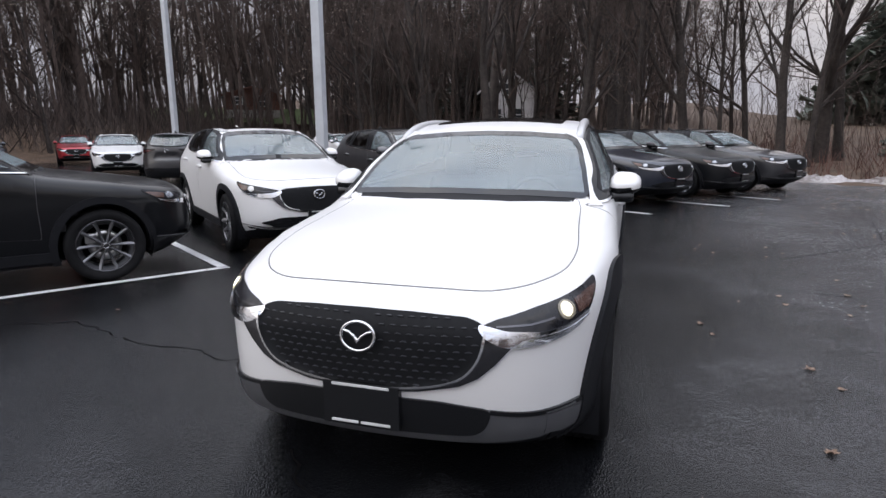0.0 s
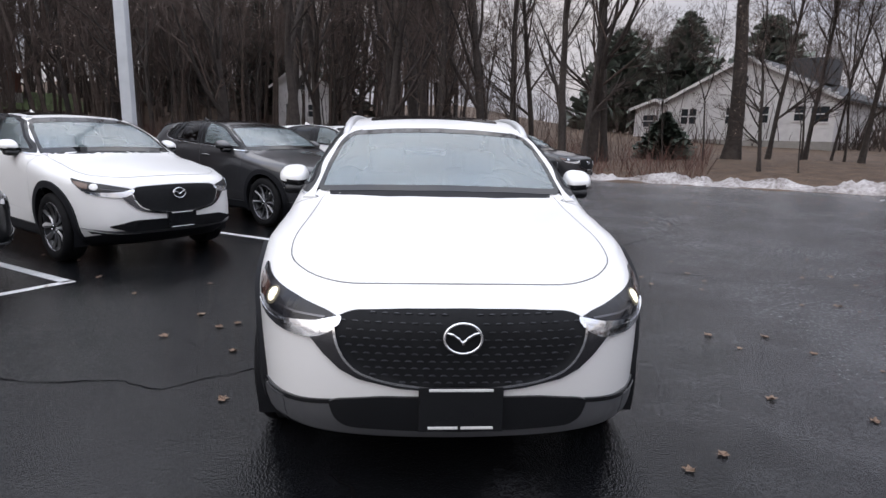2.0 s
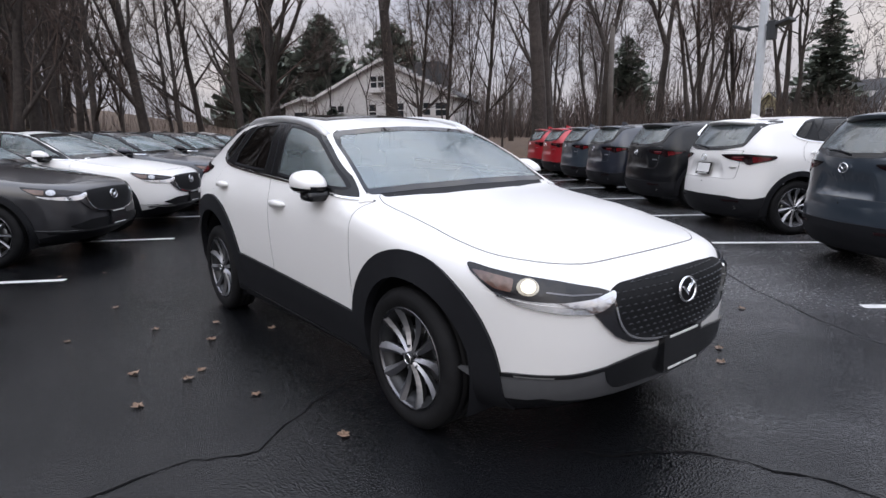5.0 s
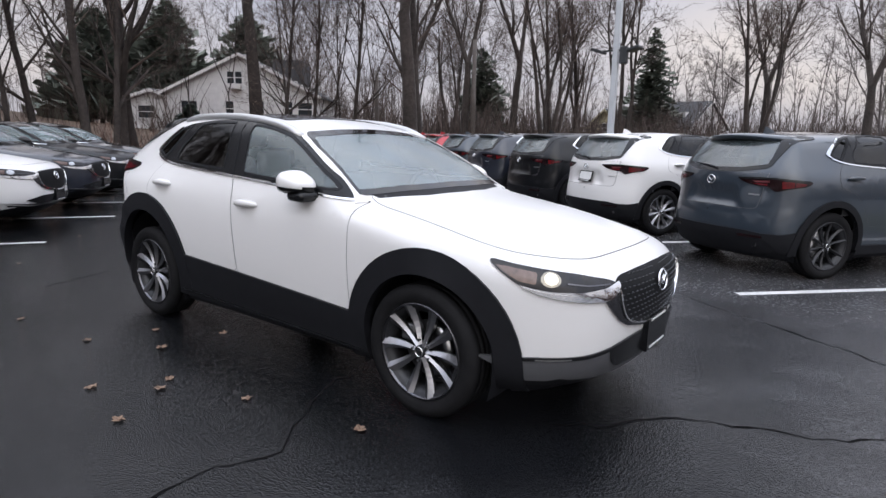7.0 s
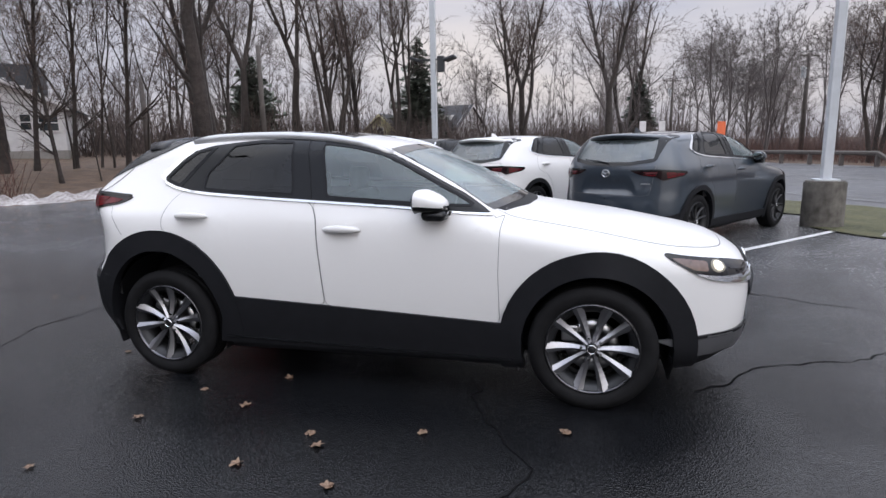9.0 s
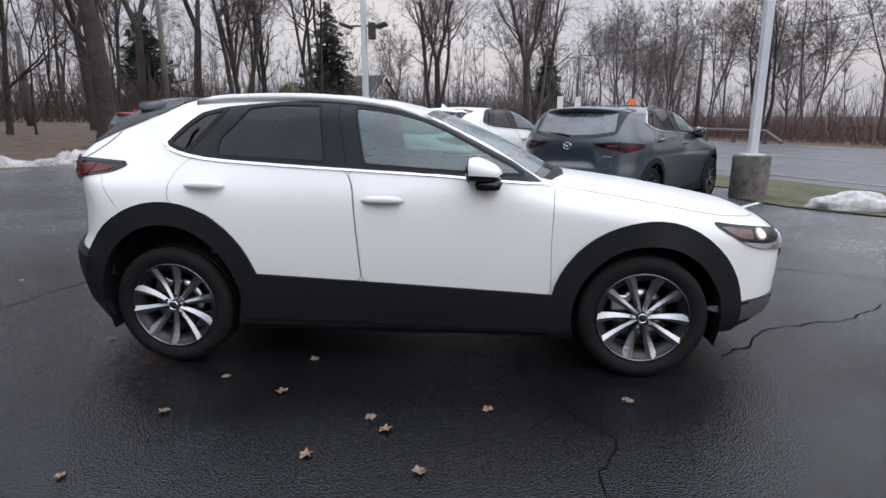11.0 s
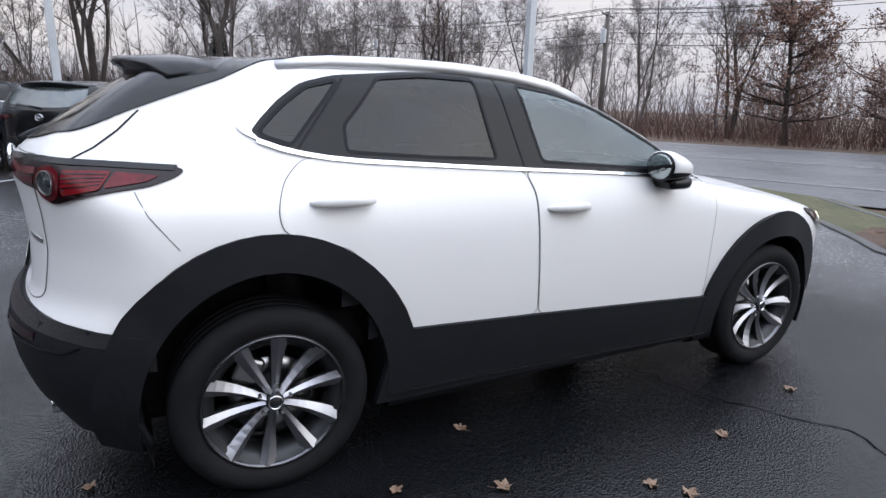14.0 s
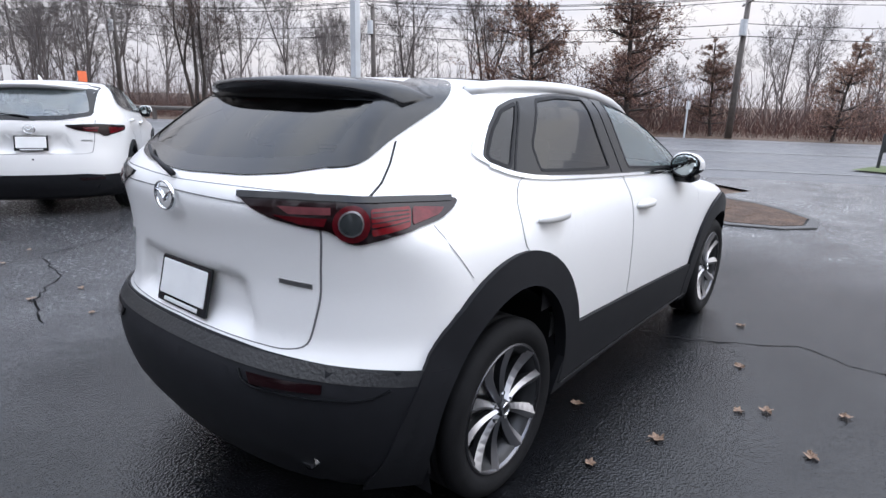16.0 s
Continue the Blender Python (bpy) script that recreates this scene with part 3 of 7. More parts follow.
def project(sp, kind, uv, drop=0):
    """Lay plan points on the shell: from a side (y, z), the front or rear (x, z), the top (x, y), or a corner (how far along the diagonal, z)."""
    uv = np.asarray(uv, float)
    u, v, o = uv[:, 0], uv[:, 1], np.zeros(len(uv))
    if kind in ("right", "left"):
        s = -1.0 if kind == "right" else 1.0
        p, d = np.stack([o + s * 1.15, u, v], 1), np.array([-s, 0, 0])
    elif kind == "front":
        p, d = np.stack([u, o - 2.6, v], 1), np.array([0, 1.0, 0])
    elif kind == "rear":
        p, d = np.stack([u, o + 2.6, v], 1), np.array([0, -1.0, 0])
    elif kind in CORNERS:
        sx, sy = CORNERS[kind]
        h = 0.70710678
        p = np.stack([sx * (2.0 - h * u), sy * (2.0 + h * u), v], 1)
        d = np.array([-sx * h, -sy * h, 0])
    else:
        p, d = np.stack([u, v, o + 1.75], 1), np.array([0, 0, -1.0])
    ts = np.linspace(0, 1.3 if kind in ("right", "left", "top") else 2.6, 130)
    first = np.full(len(p), -1)
    best, best_f = p.copy(), np.full(len(p), 9.0)
    for i, t in enumerate(ts):
        q = p + d * t
        val = body_f(sp, *q.T)
        first[(val < 0) & (first < 0)] = i
        better = val < best_f
        best[better], best_f[better] = q[better], val[better]
    miss = first < 0
    first = np.clip(first, 1, len(ts) - 1)
    lo, hi = ts[first - 1], ts[first]
    for _ in range(18):
        m = (lo + hi) / 2
        q = p + d * m[:, None]
        inside = body_f(sp, *q.T) < 0
        hi, lo = np.where(inside, m, hi), np.where(inside, lo, m)
    q = p + d * hi[:, None]
    if kind in ("right", "left") and drop < 60:
        # an outline that would run over onto the windscreen slides down to the pillar
        over = (np.abs(q[:, 0]) < 0.57) & (v > 1.0) & (u < 0.6)
        if over.any():
            q2, _ = project(sp, kind, np.stack([u[over], v[over] - 0.004], 1), drop + 1)
            q[over] = q2
            miss &= ~over
    if miss.any():
        # a ray that passes the shell is drawn in to the nearest skin
        b = best[miss]
        for _ in range(6):
            b = b - normals(sp, b) * body_f(sp, *b.T)[:, None] * 0.9
        q[miss] = b
    return q, normals(sp, q)


def round_off(pts, times=2, closed=True, r=0.035):
    """Rounds the corners of a closed outline by a small radius, or cuts corners along an open line."""
    if closed:
        out, n = [], len(pts)
        for i in range(n):
            p, a, b = Vector(pts[i]), Vector(pts[i - 1]), Vector(pts[(i + 1) % n])
            ra, rb = min(r, (a - p).length * 0.4), min(r, (b - p).length * 0.4)
            q0, q1 = p + (a - p).normalized() * ra, p + (b - p).normalized() * rb
            for t in (0.0, 0.33, 0.67, 1.0):
                q = q0 * (1 - t) ** 2 + p * 2 * t * (1 - t) + q1 * t * t
                out.append((q.x, q.y))
        return out
    for _ in range(times):
        out = []
        for (ax, ay), (bx, by) in zip(pts, pts[1:]):
            out += [(ax * 0.75 + bx * 0.25, ay * 0.75 + by * 0.25), (ax * 0.25 + bx * 0.75, ay * 0.25 + by * 0.75)]
        pts = [pts[0]] + out + [pts[-1]]
    return pts


def inside_poly(u, v, poly):
    c = np.zeros(np.shape(u), bool)
    n = len(poly)
    for i in range(n):
        (ax, ay), (bx, by) = poly[i], poly[i - 1]
        hit = ((ay > v) != (by > v)) & (u < (bx - ax) * (v - ay) / (by - ay + 1e-12) + ax)
        c ^= hit
    return c


def finish(sp, name, q, nrm, faces, off, thick, material):
    """Lifts laid points off the shell, closes the rim, scales to the car and makes the mesh."""
    top = q + nrm * (off[:, None] if np.ndim(off) else off)
    verts = list(top)
    f0 = faces[len(faces) // 2]
    n0 = np.cross(top[f0[1]] - top[f0[0]], top[f0[2]] - top[f0[0]])
    if n0 @ nrm[f0[0]] < 0:
        faces = [tuple(reversed(f)) for f in faces]
    if thick:
        seen = {}
        for f in faces:
            for a, b in zip(f, f[1:] + f[:1]):
                seen[(a, b)] = True
        rim = [(a, b) for a, b in seen if (b, a) not in seen]
        low = {}
        out = list(faces)
        for a, b in rim:
            for k in (a, b):
                if k not in low:
                    low[k] = len(verts)
                    verts.append(top[k] - nrm[k] * thick)
            out.append((a, low[a], low[b], b))
        faces = out
    s = np.array(sp["scale"])
    me = mesh_from(name, [v * s for v in verts], faces, material)
    me.set_sharp_from_angle(angle=radians(40))
    return me


def patch(sp, name, kind, outline, material, off=0.003, thick=0.006, cell=0.05, puff=0.0, holes=()):
    bm = bmesh.new()
    vs = [bm.verts.new((u, v, 0)) for u, v in outline]
    if holes:
        for ring in [vs] + [[bm.verts.new((u, v, 0)) for u, v in h] for h in holes]:
            for a, b in zip(ring, ring[1:] + ring[:1]):
                bm.edges.new((a, b))
        bmesh.ops.triangle_fill(bm, use_beauty=True, edges=bm.edges[:])
    else:
        bm.faces.new(vs)
        bmesh.ops.triangulate(bm, faces=bm.faces[:])
    for axis in (0, 1):
        lo, hi = min(p[axis] for p in outline), max(p[axis] for p in outline)
        for k in range(1, int((hi - lo) / cell) + 1):
            co, no = [0, 0, 0], [0, 0, 0]
            co[axis], no[axis] = lo + k * cell + 0.0007, 1
            bmesh.ops.bisect_plane(bm, geom=bm.verts[:] + bm.edges[:] + bm.faces[:], plane_co=co, plane_no=no, dist=1e-5)
    bm.verts.index_update()
    uv = [(v.co.x, v.co.y) for v in bm.verts]
    faces = [tuple(v.index for v in f.verts) for f in bm.faces]
    rimv = np.array([v.is_boundary for v in bm.verts])
    bm.free()
    q, nrm = project(sp, kind, uv)
    offs = off + np.where(rimv, 0.0, puff)
    return finish(sp, name, q, nrm, faces, offs, thick, material)


def strip(sp, name, kind, line, width, material, off=0.004, thick=0.006, closed=False, step=0.03, width2=None):
    pts = []
    n = len(line)
    for i in range(n if closed else n - 1):
        (ax, ay), (bx, by) = line[i], line[(i + 1) % n]
        m = max(1, int(math.dist((ax, ay), (bx, by)) / step))
        pts += [(ax + (bx - ax) * j / m, ay + (by - ay) * j / m) for j in range(m)]
    if not closed:
        pts.append(line[-1])
    p = np.array(pts)
    d = (np.roll(p, -1, 0) - np.roll(p, 1, 0)) if closed else np.gradient(p, axis=0)
    d /= np.linalg.norm(d, axis=1, keepdims=True) + 1e-9
    nn = np.stack([-d[:, 1], d[:, 0]], 1)
    w = np.linspace(width, width if width2 is None else width2, len(p))[:, None] / 2
    uv = np.concatenate([p + nn * w, p - nn * w])
    m = len(p)
    faces = [(i, (i + 1) % m, m + (i + 1) % m, m + i) for i in range(m if closed else m - 1)]
    q, nrm = project(sp, kind, uv)
    return finish(sp, name, q, nrm, faces, off, thick, material)


HUB_F, HUB_R, HUB_Z = -1.3275, 1.3275, 0.345
# outlines: side (y, z)
DOOR_GLASS_F = round_off([(-0.68, 1.105), (-0.60, 1.155), (-0.47, 1.222), (-0.25, 1.335), (-0.12, 1.392), (0.06, 1.436), (0.262, 1.462), (0.198, 1.158), (-0.2, 1.132)], r=0.025)
DOOR_GLASS_R = round_off([(0.418, 1.172), (0.455, 1.40), (0.462, 1.474), (0.70, 1.478), (0.872, 1.462), (0.962, 1.36), (1.028, 1.293), (1.032, 1.203), (0.73, 1.184)], r=0.02)
QUARTER = round_off([(1.218, 1.226), (1.022, 1.45), (1.14, 1.422), (1.228, 1.36), (1.285, 1.306), (1.32, 1.27), (1.302, 1.252)], r=0.018)
GREENHOUSE = round_off([(-0.79, 1.062), (-0.63, 1.158), (-0.49, 1.24), (-0.25, 1.372), (-0.12, 1.425), (0.06, 1.466), (0.29, 1.487), (0.57, 1.495), (0.77, 1.488), (1.035, 1.465), (1.153, 1.436), (1.243, 1.374), (1.305, 1.314), (1.345, 1.27), (1.322, 1.246), (1.238, 1.212), (1.04, 1.184), (0.73, 1.164), (0.3, 1.140), (-0.2, 1.114), (-0.5, 1.092)], r=0.03)
DOOR_F = [(-0.845, 1.045), (-0.81, 1.056), (-0.3, 1.09), (0.29, 1.126), (0.252, 1.04), (0.247, 0.96), (0.213, 0.52), (-0.83, 0.458), (-0.822, 0.75), (-0.832, 1.0)]
DOOR_R = [(0.294, 1.126), (0.7, 1.153), (1.19, 1.188), (1.262, 1.12), (1.295, 1.03), (1.285, 0.955), (1.06, 0.885), (0.93, 0.76), (0.82, 0.548), (0.217, 0.522), (0.251, 0.96), (0.256, 1.04)]
WINDSHIELD = round_off([(-0.70, 1.09), (-0.66, 1.23), (-0.615, 1.345), (-0.575, 1.390), (-0.54, 1.408), (-0.28, 1.428), (0.0, 1.436), (0.28, 1.428), (0.54, 1.408), (0.575, 1.390), (0.615, 1.345), (0.66, 1.23), (0.70, 1.09), (0.4, 1.105), (0.0, 1.112), (-0.4, 1.105)], r=0.03)
REARGLASS = round_off([(-0.585, 1.288), (-0.55, 1.36), (-0.51, 1.47), (0.51, 1.47), (0.55, 1.36), (0.585, 1.288), (0.45, 1.258), (0.3, 1.243), (0.0, 1.232), (-0.3, 1.243), (-0.45, 1.258)], r=0.03)
REARGLASS_MID = round_off([(-0.585, 1.15), (-0.57, 1.28), (-0.53, 1.45), (0.53, 1.45), (0.57, 1.28), (0.585, 1.15), (0.3, 1.105), (0.0, 1.098), (-0.3, 1.105)], r=0.04)
HOOD = [(-0.67, -0.745), (-0.69, -1.2), (-0.715, -1.5), (-0.685, -1.73), (-0.57, -1.92), (-0.43, -2.022), (-0.2, -2.052), (0, -2.06), (0.2, -2.052), (0.43, -2.022), (0.57, -1.92), (0.685, -1.73), (0.715, -1.5), (0.69, -1.2), (0.67, -0.745), (0.3, -0.842), (0, -0.868), (-0.3, -0.842)]
GRILLE = [(-0.452, 0.74), (-0.44, 0.77), (-0.385, 0.789), (-0.2, 0.799), (0, 0.802), (0.2, 0.799), (0.385, 0.789), (0.44, 0.77), (0.452, 0.74), (0.44, 0.675), (0.405, 0.61), (0.35, 0.568), (0.22, 0.536), (0, 0.522), (-0.22, 0.536), (-0.35, 0.568), (-0.405, 0.61), (-0.44, 0.675)]
WING_IN = [(-0.452, 0.745), (-0.44, 0.675), (-0.405, 0.61), (-0.35, 0.568), (-0.22, 0.536), (0, 0.522)]
WING_OUT = [(-0.545, 0.70), (-0.525, 0.678), (-0.488, 0.635), (-0.432, 0.583), (-0.365, 0.55), (-0.22, 0.520), (0, 0.505)]
LIP = [(-0.83, 0.405), (-0.74, 0.428), (-0.6, 0.438), (-0.46, 0.456), (0.46, 0.456), (0.6, 0.438), (0.74, 0.428), (0.83, 0.405), (0.79, 0.352), (0.63, 0.325), (0.36, 0.315), (-0.36, 0.315), (-0.63, 0.325), (-0.79, 0.352)]
LIP_MID = [(-0.80, 0.39), (-0.6, 0.365), (-0.45, 0.36), (0.45, 0.36), (0.6, 0.365), (0.80, 0.39), (0.78, 0.36), (0.62, 0.355), (0.36, 0.335), (-0.36, 0.335), (-0.62, 0.355), (-0.78, 0.385)]
HEADLAMP = [(1.212, 0.765), (1.205, 0.745), (1.14, 0.735), (1.02, 0.728), (0.88, 0.732), (0.79, 0.745), (0.735, 0.765), (0.68, 0.805), (0.645, 0.832), (0.628, 0.858), (0.64, 0.866), (0.72, 0.850), (0.80, 0.838), (1.0, 0.812), (1.16, 0.782)]
LAMP_CHROME = [(0.742, 0.765), (0.80, 0.752), (0.88, 0.742), (1.02, 0.738), (1.14, 0.746), (1.222, 0.768), (1.228, 0.745), (1.205, 0.718), (1.165, 0.698), (1.12, 0.691), (1.02, 0.696), (0.90, 0.711), (0.82, 0.728)]
TAILLAMP = [(1.223, 1.173), (1.074, 1.180), (0.909, 1.183), (0.749, 1.173), (0.57, 1.160), (0.551, 1.150), (0.569, 1.129), (0.61, 1.107), (0.684, 1.093), (0.767, 1.076), (0.847, 1.054), (0.882, 1.056), (0.915, 1.079), (0.94, 1.093), (1.007, 1.099), (1.108, 1.117), (1.170, 1.140)]
BUMPER_MID = [(-0.84, 0.44), (-0.5, 0.49), (0.5, 0.49), (0.84, 0.44), (0.78, 0.36), (0.70, 0.29), (0.55, 0.24), (-0.55, 0.24), (-0.70, 0.29), (-0.78, 0.36)]
CORNER_MID = [(1.77, 0.50), (1.88, 0.47), (1.99, 0.47), (1.98, 0.42), (1.85, 0.29), (1.72, 0.27), (1.78, 0.4)]
TAILGATE = [(-0.61, 1.19), (-0.615, 1.09), (-0.60, 0.98), (-0.593, 0.87), (-0.578, 0.79), (-0.565, 0.726), (-0.5, 0.712), (0, 0.72), (0.5, 0.712), (0.565, 0.726), (0.578, 0.79), (0.593, 0.87), (0.60, 0.98), (0.615, 1.09), (0.61, 1.19), (0.3, 1.19), (0, 1.185), (-0.3, 1.19)]


def arc(y0, r, a0, a1, n=28, squash=1.0):
    return [(y0 + r * math.cos(radians(a0 + (a1 - a0) * i / n)), HUB_Z + squash * r * math.sin(radians(a0 + (a1 - a0) * i / n))) for i in range(n + 1)]


def shell(sp, na, ns, inner=1.0):
    """The whole skin, with holes for windows and wheels."""
    ya, yb, zc = -1.55, 1.5, 0.66
    caps = max(10, ns // 4)
    rows = [(ya, -a) for a in np.linspace(radians(89.0), radians(3), caps)] + [(y, 0.0) for y in np.linspace(ya, yb, ns)] + [(yb, a) for a in np.linspace(radians(3), radians(89.0), caps)]
    th = np.linspace(0, 2 * math.pi, na, endpoint=False)
    o, d = [], []
    for y, a in rows:
        o.append(np.stack([0 * th, 0 * th + y, 0 * th + zc], 1))
        d.append(np.stack([np.sin(th) * math.cos(a), 0 * th + math.sin(a), np.cos(th) * math.cos(a)], 1))
    o, d = np.concatenate(o), np.concatenate(d)
    p = o + (solve_rays(sp, o, d, 3.0) - o) * inner
    m = len(rows)
    f = np.array([(i * na + j, i * na + (j + 1) % na, (i + 1) * na + (j + 1) % na, (i + 1) * na + j) for i in range(m - 1) for j in range(na)])
    c = p[f].mean(1)
    x, y, z = c.T
    keep = np.ones(len(f), bool)
    keep &= ~(inside_poly(y, z, [(0.3 + (u - 0.3) * 0.985, 1.29 + (v - 1.29) * 0.93) for u, v in GREENHOUSE]) & (np.abs(x) > 0.35))
    keep &= ~(inside_poly(x, z, WINDSHIELD) & (y < 0.3))
    keep &= ~(inside_poly(x, z, REARGLASS if sp is SMALL_SUV else REARGLASS_MID) & (y > 1.2))
    for hy in (HUB_F, HUB_R):
        keep &= ~((np.hypot(y - hy, (z - HUB_Z) / (1.05 if hy < 0 or sp is not SMALL_SUV else 1.13)) < (0.455 if sp is SMALL_SUV else 0.415)) & (np.abs(x) > 0.5) & (z < HUB_Z + (0.47 if sp is SMALL_SUV else 0.43) * (1.05 if hy < 0 or sp is not SMALL_SUV else 1.13)))
    return p, f[keep], c[keep]


def lathe(profile, n=40):
    """Turn (radius, across) points about the x axis."""
    verts, faces = [], []
    m = len(profile)
    for i in range(n):
        a = 2 * math.pi * i / n
        for r, x in profile:
            verts.append((x, r * math.cos(a), r * math.sin(a)))
    for i in range(n):
        for j in range(m - 1):
            k = (i + 1) % n
            faces.append((i * m + j, i * m + j + 1, k * m + j + 1, k * m + j))
    return verts, faces


def wheel_parts(parent, dark=False, thin=False, fine=True):
    """One wheel, its outer face to -x, centred on its hub: barrel, tyre with grooves, spokes, cap, nuts and brake disc."""
    n = 56 if fine else 28
    R, r = 0.345, 0.249
    wheel = part("wheel", mesh_from("wheel", *lathe([(0.205, 0.09), (0.222, 0.09), (0.232, 0.06), (0.20, 0.02), (0.198, -0.05), (0.225, -0.085), (0.238, -0.09), (0.249, -0.102), (0.254, -0.098)], n), M_ALLOYDARK), M_ALLOYDARK, parent)
    part("tyre", mesh_from("tyre", *lathe([(r, -0.092), (r + 0.018, -0.106), (r + 0.05, -0.112), (R - 0.03, -0.108), (R - 0.008, -0.094), (R, -0.08), (R, -0.045), (R - 0.007, -0.042), (R - 0.007, -0.035), (R, -0.032), (R, -0.004), (R - 0.007, -0.002),
                                               (R - 0.007, 0.006), (R, 0.008), (R, 0.04), (R - 0.007, 0.042), (R - 0.007, 0.05), (R, 0.052), (R, 0.08), (R - 0.02, 0.1), (R - 0.06, 0.108), (r, 0.09)], n), M_TYRE), M_TYRE, wheel, "black rubber tyre")
    part("rim_lip", mesh_from("rim_lip", *lathe([(0.236, -0.088), (0.240, -0.098), (0.246, -0.104), (0.251, -0.101), (0.253, -0.094)], n), M_ALLOYDARK if dark else M_GUNMETAL), None, wheel, "machined rim edge")
    part("brake_disc", mesh_from("brake_disc", *lathe([(0.0, -0.012), (0.07, -0.014), (0.072, -0.02), (0.145, -0.02), (0.147, -0.006), (0.145, 0.004)], 32), M_SATIN), M_SATIN, wheel)
    cal = bmesh.new()
    box(cal, (-0.045, 0.07, 0.02), (0.03, 0.165, 0.115), 0.012)
    part("brake_caliper", cal, M_SATIN, wheel)
    face_mat = M_ALLOYDARK if dark else M_ALLOYGREY if thin else M_ALLOY
    count = 10

    def spoke():
        """A blade from hub to lip: dished, broad at the rim, with a machined face and dark flank."""
        verts, faces = [], []
        for k in range(8):
            t = k / 7
            rr = 0.03 + (0.243 - 0.03) * t
            w = (0.012 + 0.020 * t ** 1.3) if not thin else (0.010 + 0.008 * t)
            x = -0.080 - 0.016 * t + 0.018 * math.sin(t * math.pi)
            lean = 0.003 * math.sin(t * 2.6)
            verts += [(x + 0.004, lean - w, rr), (x - 0.008, lean - w * 0.15, rr), (x + 0.008, lean + w, rr), (x + 0.034, lean + w * 0.8, rr), (x + 0.034, lean - w * 0.8, rr)]
        for k in range(7):
            a, b = k * 5, k * 5 + 5
            faces += [(a + j, a + (j + 1) % 5, b + (j + 1) % 5, b + j) for j in range(5)]
        me = mesh_from("spoke", verts, faces, face_mat, False)
        me.materials.append(M_ALLOYDARK)
        for i, f in enumerate(me.polygons):
            if not dark:
                f.material_index = (0, 0, 1, 1, 1)[i % 5]
        return me
    sm = spoke()
    for i in range(count):
        pair = (i // 2) * 72 + (16.5 if i % 2 else -16.5)
        sp_ = part("spoke", sm, face_mat, wheel)
        sp_.rotation_euler = (radians(pair + 36), 0, 0)
        if i % 2:
            sp_.scale = (1, -1, 1)
    cap = bmesh.new()
    cone(cap, (-0.07, 0, 0), (-0.098, 0, 0), 0.036, 0.029, 20)
    part("hub_cap", smooth_bm(cap), M_ALLOYDARK, wheel, "dark round hub cap")
    ring = mesh_from("cap_ring", *lathe([(0.027, -0.097), (0.0255, -0.101), (0.0225, -0.101), (0.021, -0.097)], 20), M_CHROME)
    part("cap_ring", ring, M_CHROME, wheel)
    nut = bmesh.new()
    cone(nut, (-0.055, 0, 0), (-0.083, 0, 0), 0.012, 0.009, 6)
    nm = bpy.data.meshes.new("lug_nut")
    nut.to_mesh(nm)
    nut.free()
    nm.materials.append(M_CHROME)
    for i in range(5):
        a = radians(72 * i)
        ob = part("lug_nut", nm, M_CHROME, wheel)
        ob.location = (0, 0.056 * math.cos(a), 0.056 * math.sin(a))
    return wheel


def repeat(ob, parent, m):
    """Another of a part, with its own pieces, sharing the meshes."""
    c = ob.copy()
    scene.collection.objects.link(c)
    c.parent, c.matrix_basis = parent, m
    for k in ob.children:
        kk = k.copy()
        scene.collection.objects.link(kk)
        kk.parent = c
    return c


def ellipsoid(bm, c, r, u=20, v=12):
    bmesh.ops.create_uvsphere(bm, u_segments=u, v_segments=v, radius=1.0, matrix=Matrix.Translation(c) @ Matrix.Diagonal((*r, 1)))
    return bm


def tube(pts, r, n=8, material=None, name="tube", taper=None):
    """A round bar along points."""
    verts, faces = [], []
    P = [Vector(p) for p in pts]
    for i, p in enumerate(P):
        d = (P[min(i + 1, len(P) - 1)] - P[max(i - 1, 0)]).normalized()
        a = d.orthogonal().normalized() if abs(d.z) > 0.95 else d.cross(Vector((0, 0, 1))).normalized()
        b = d.cross(a)
        rr = r if taper is None else r + (taper - r) * i / (len(P) - 1)
        verts += [p + (a * math.cos(t) + b * math.sin(t)) * rr for t in (2 * math.pi * k / n for k in range(n))]
    for i in range(len(P) - 1):
        faces += [(i * n + k, i * n + (k + 1) % n, (i + 1) * n + (k + 1) % n, (i + 1) * n + k) for k in range(n)]
    faces += [tuple(range(n))[::-1], tuple(range((len(P) - 1) * n, len(P) * n))]
    return mesh_from(name, verts, faces, material)


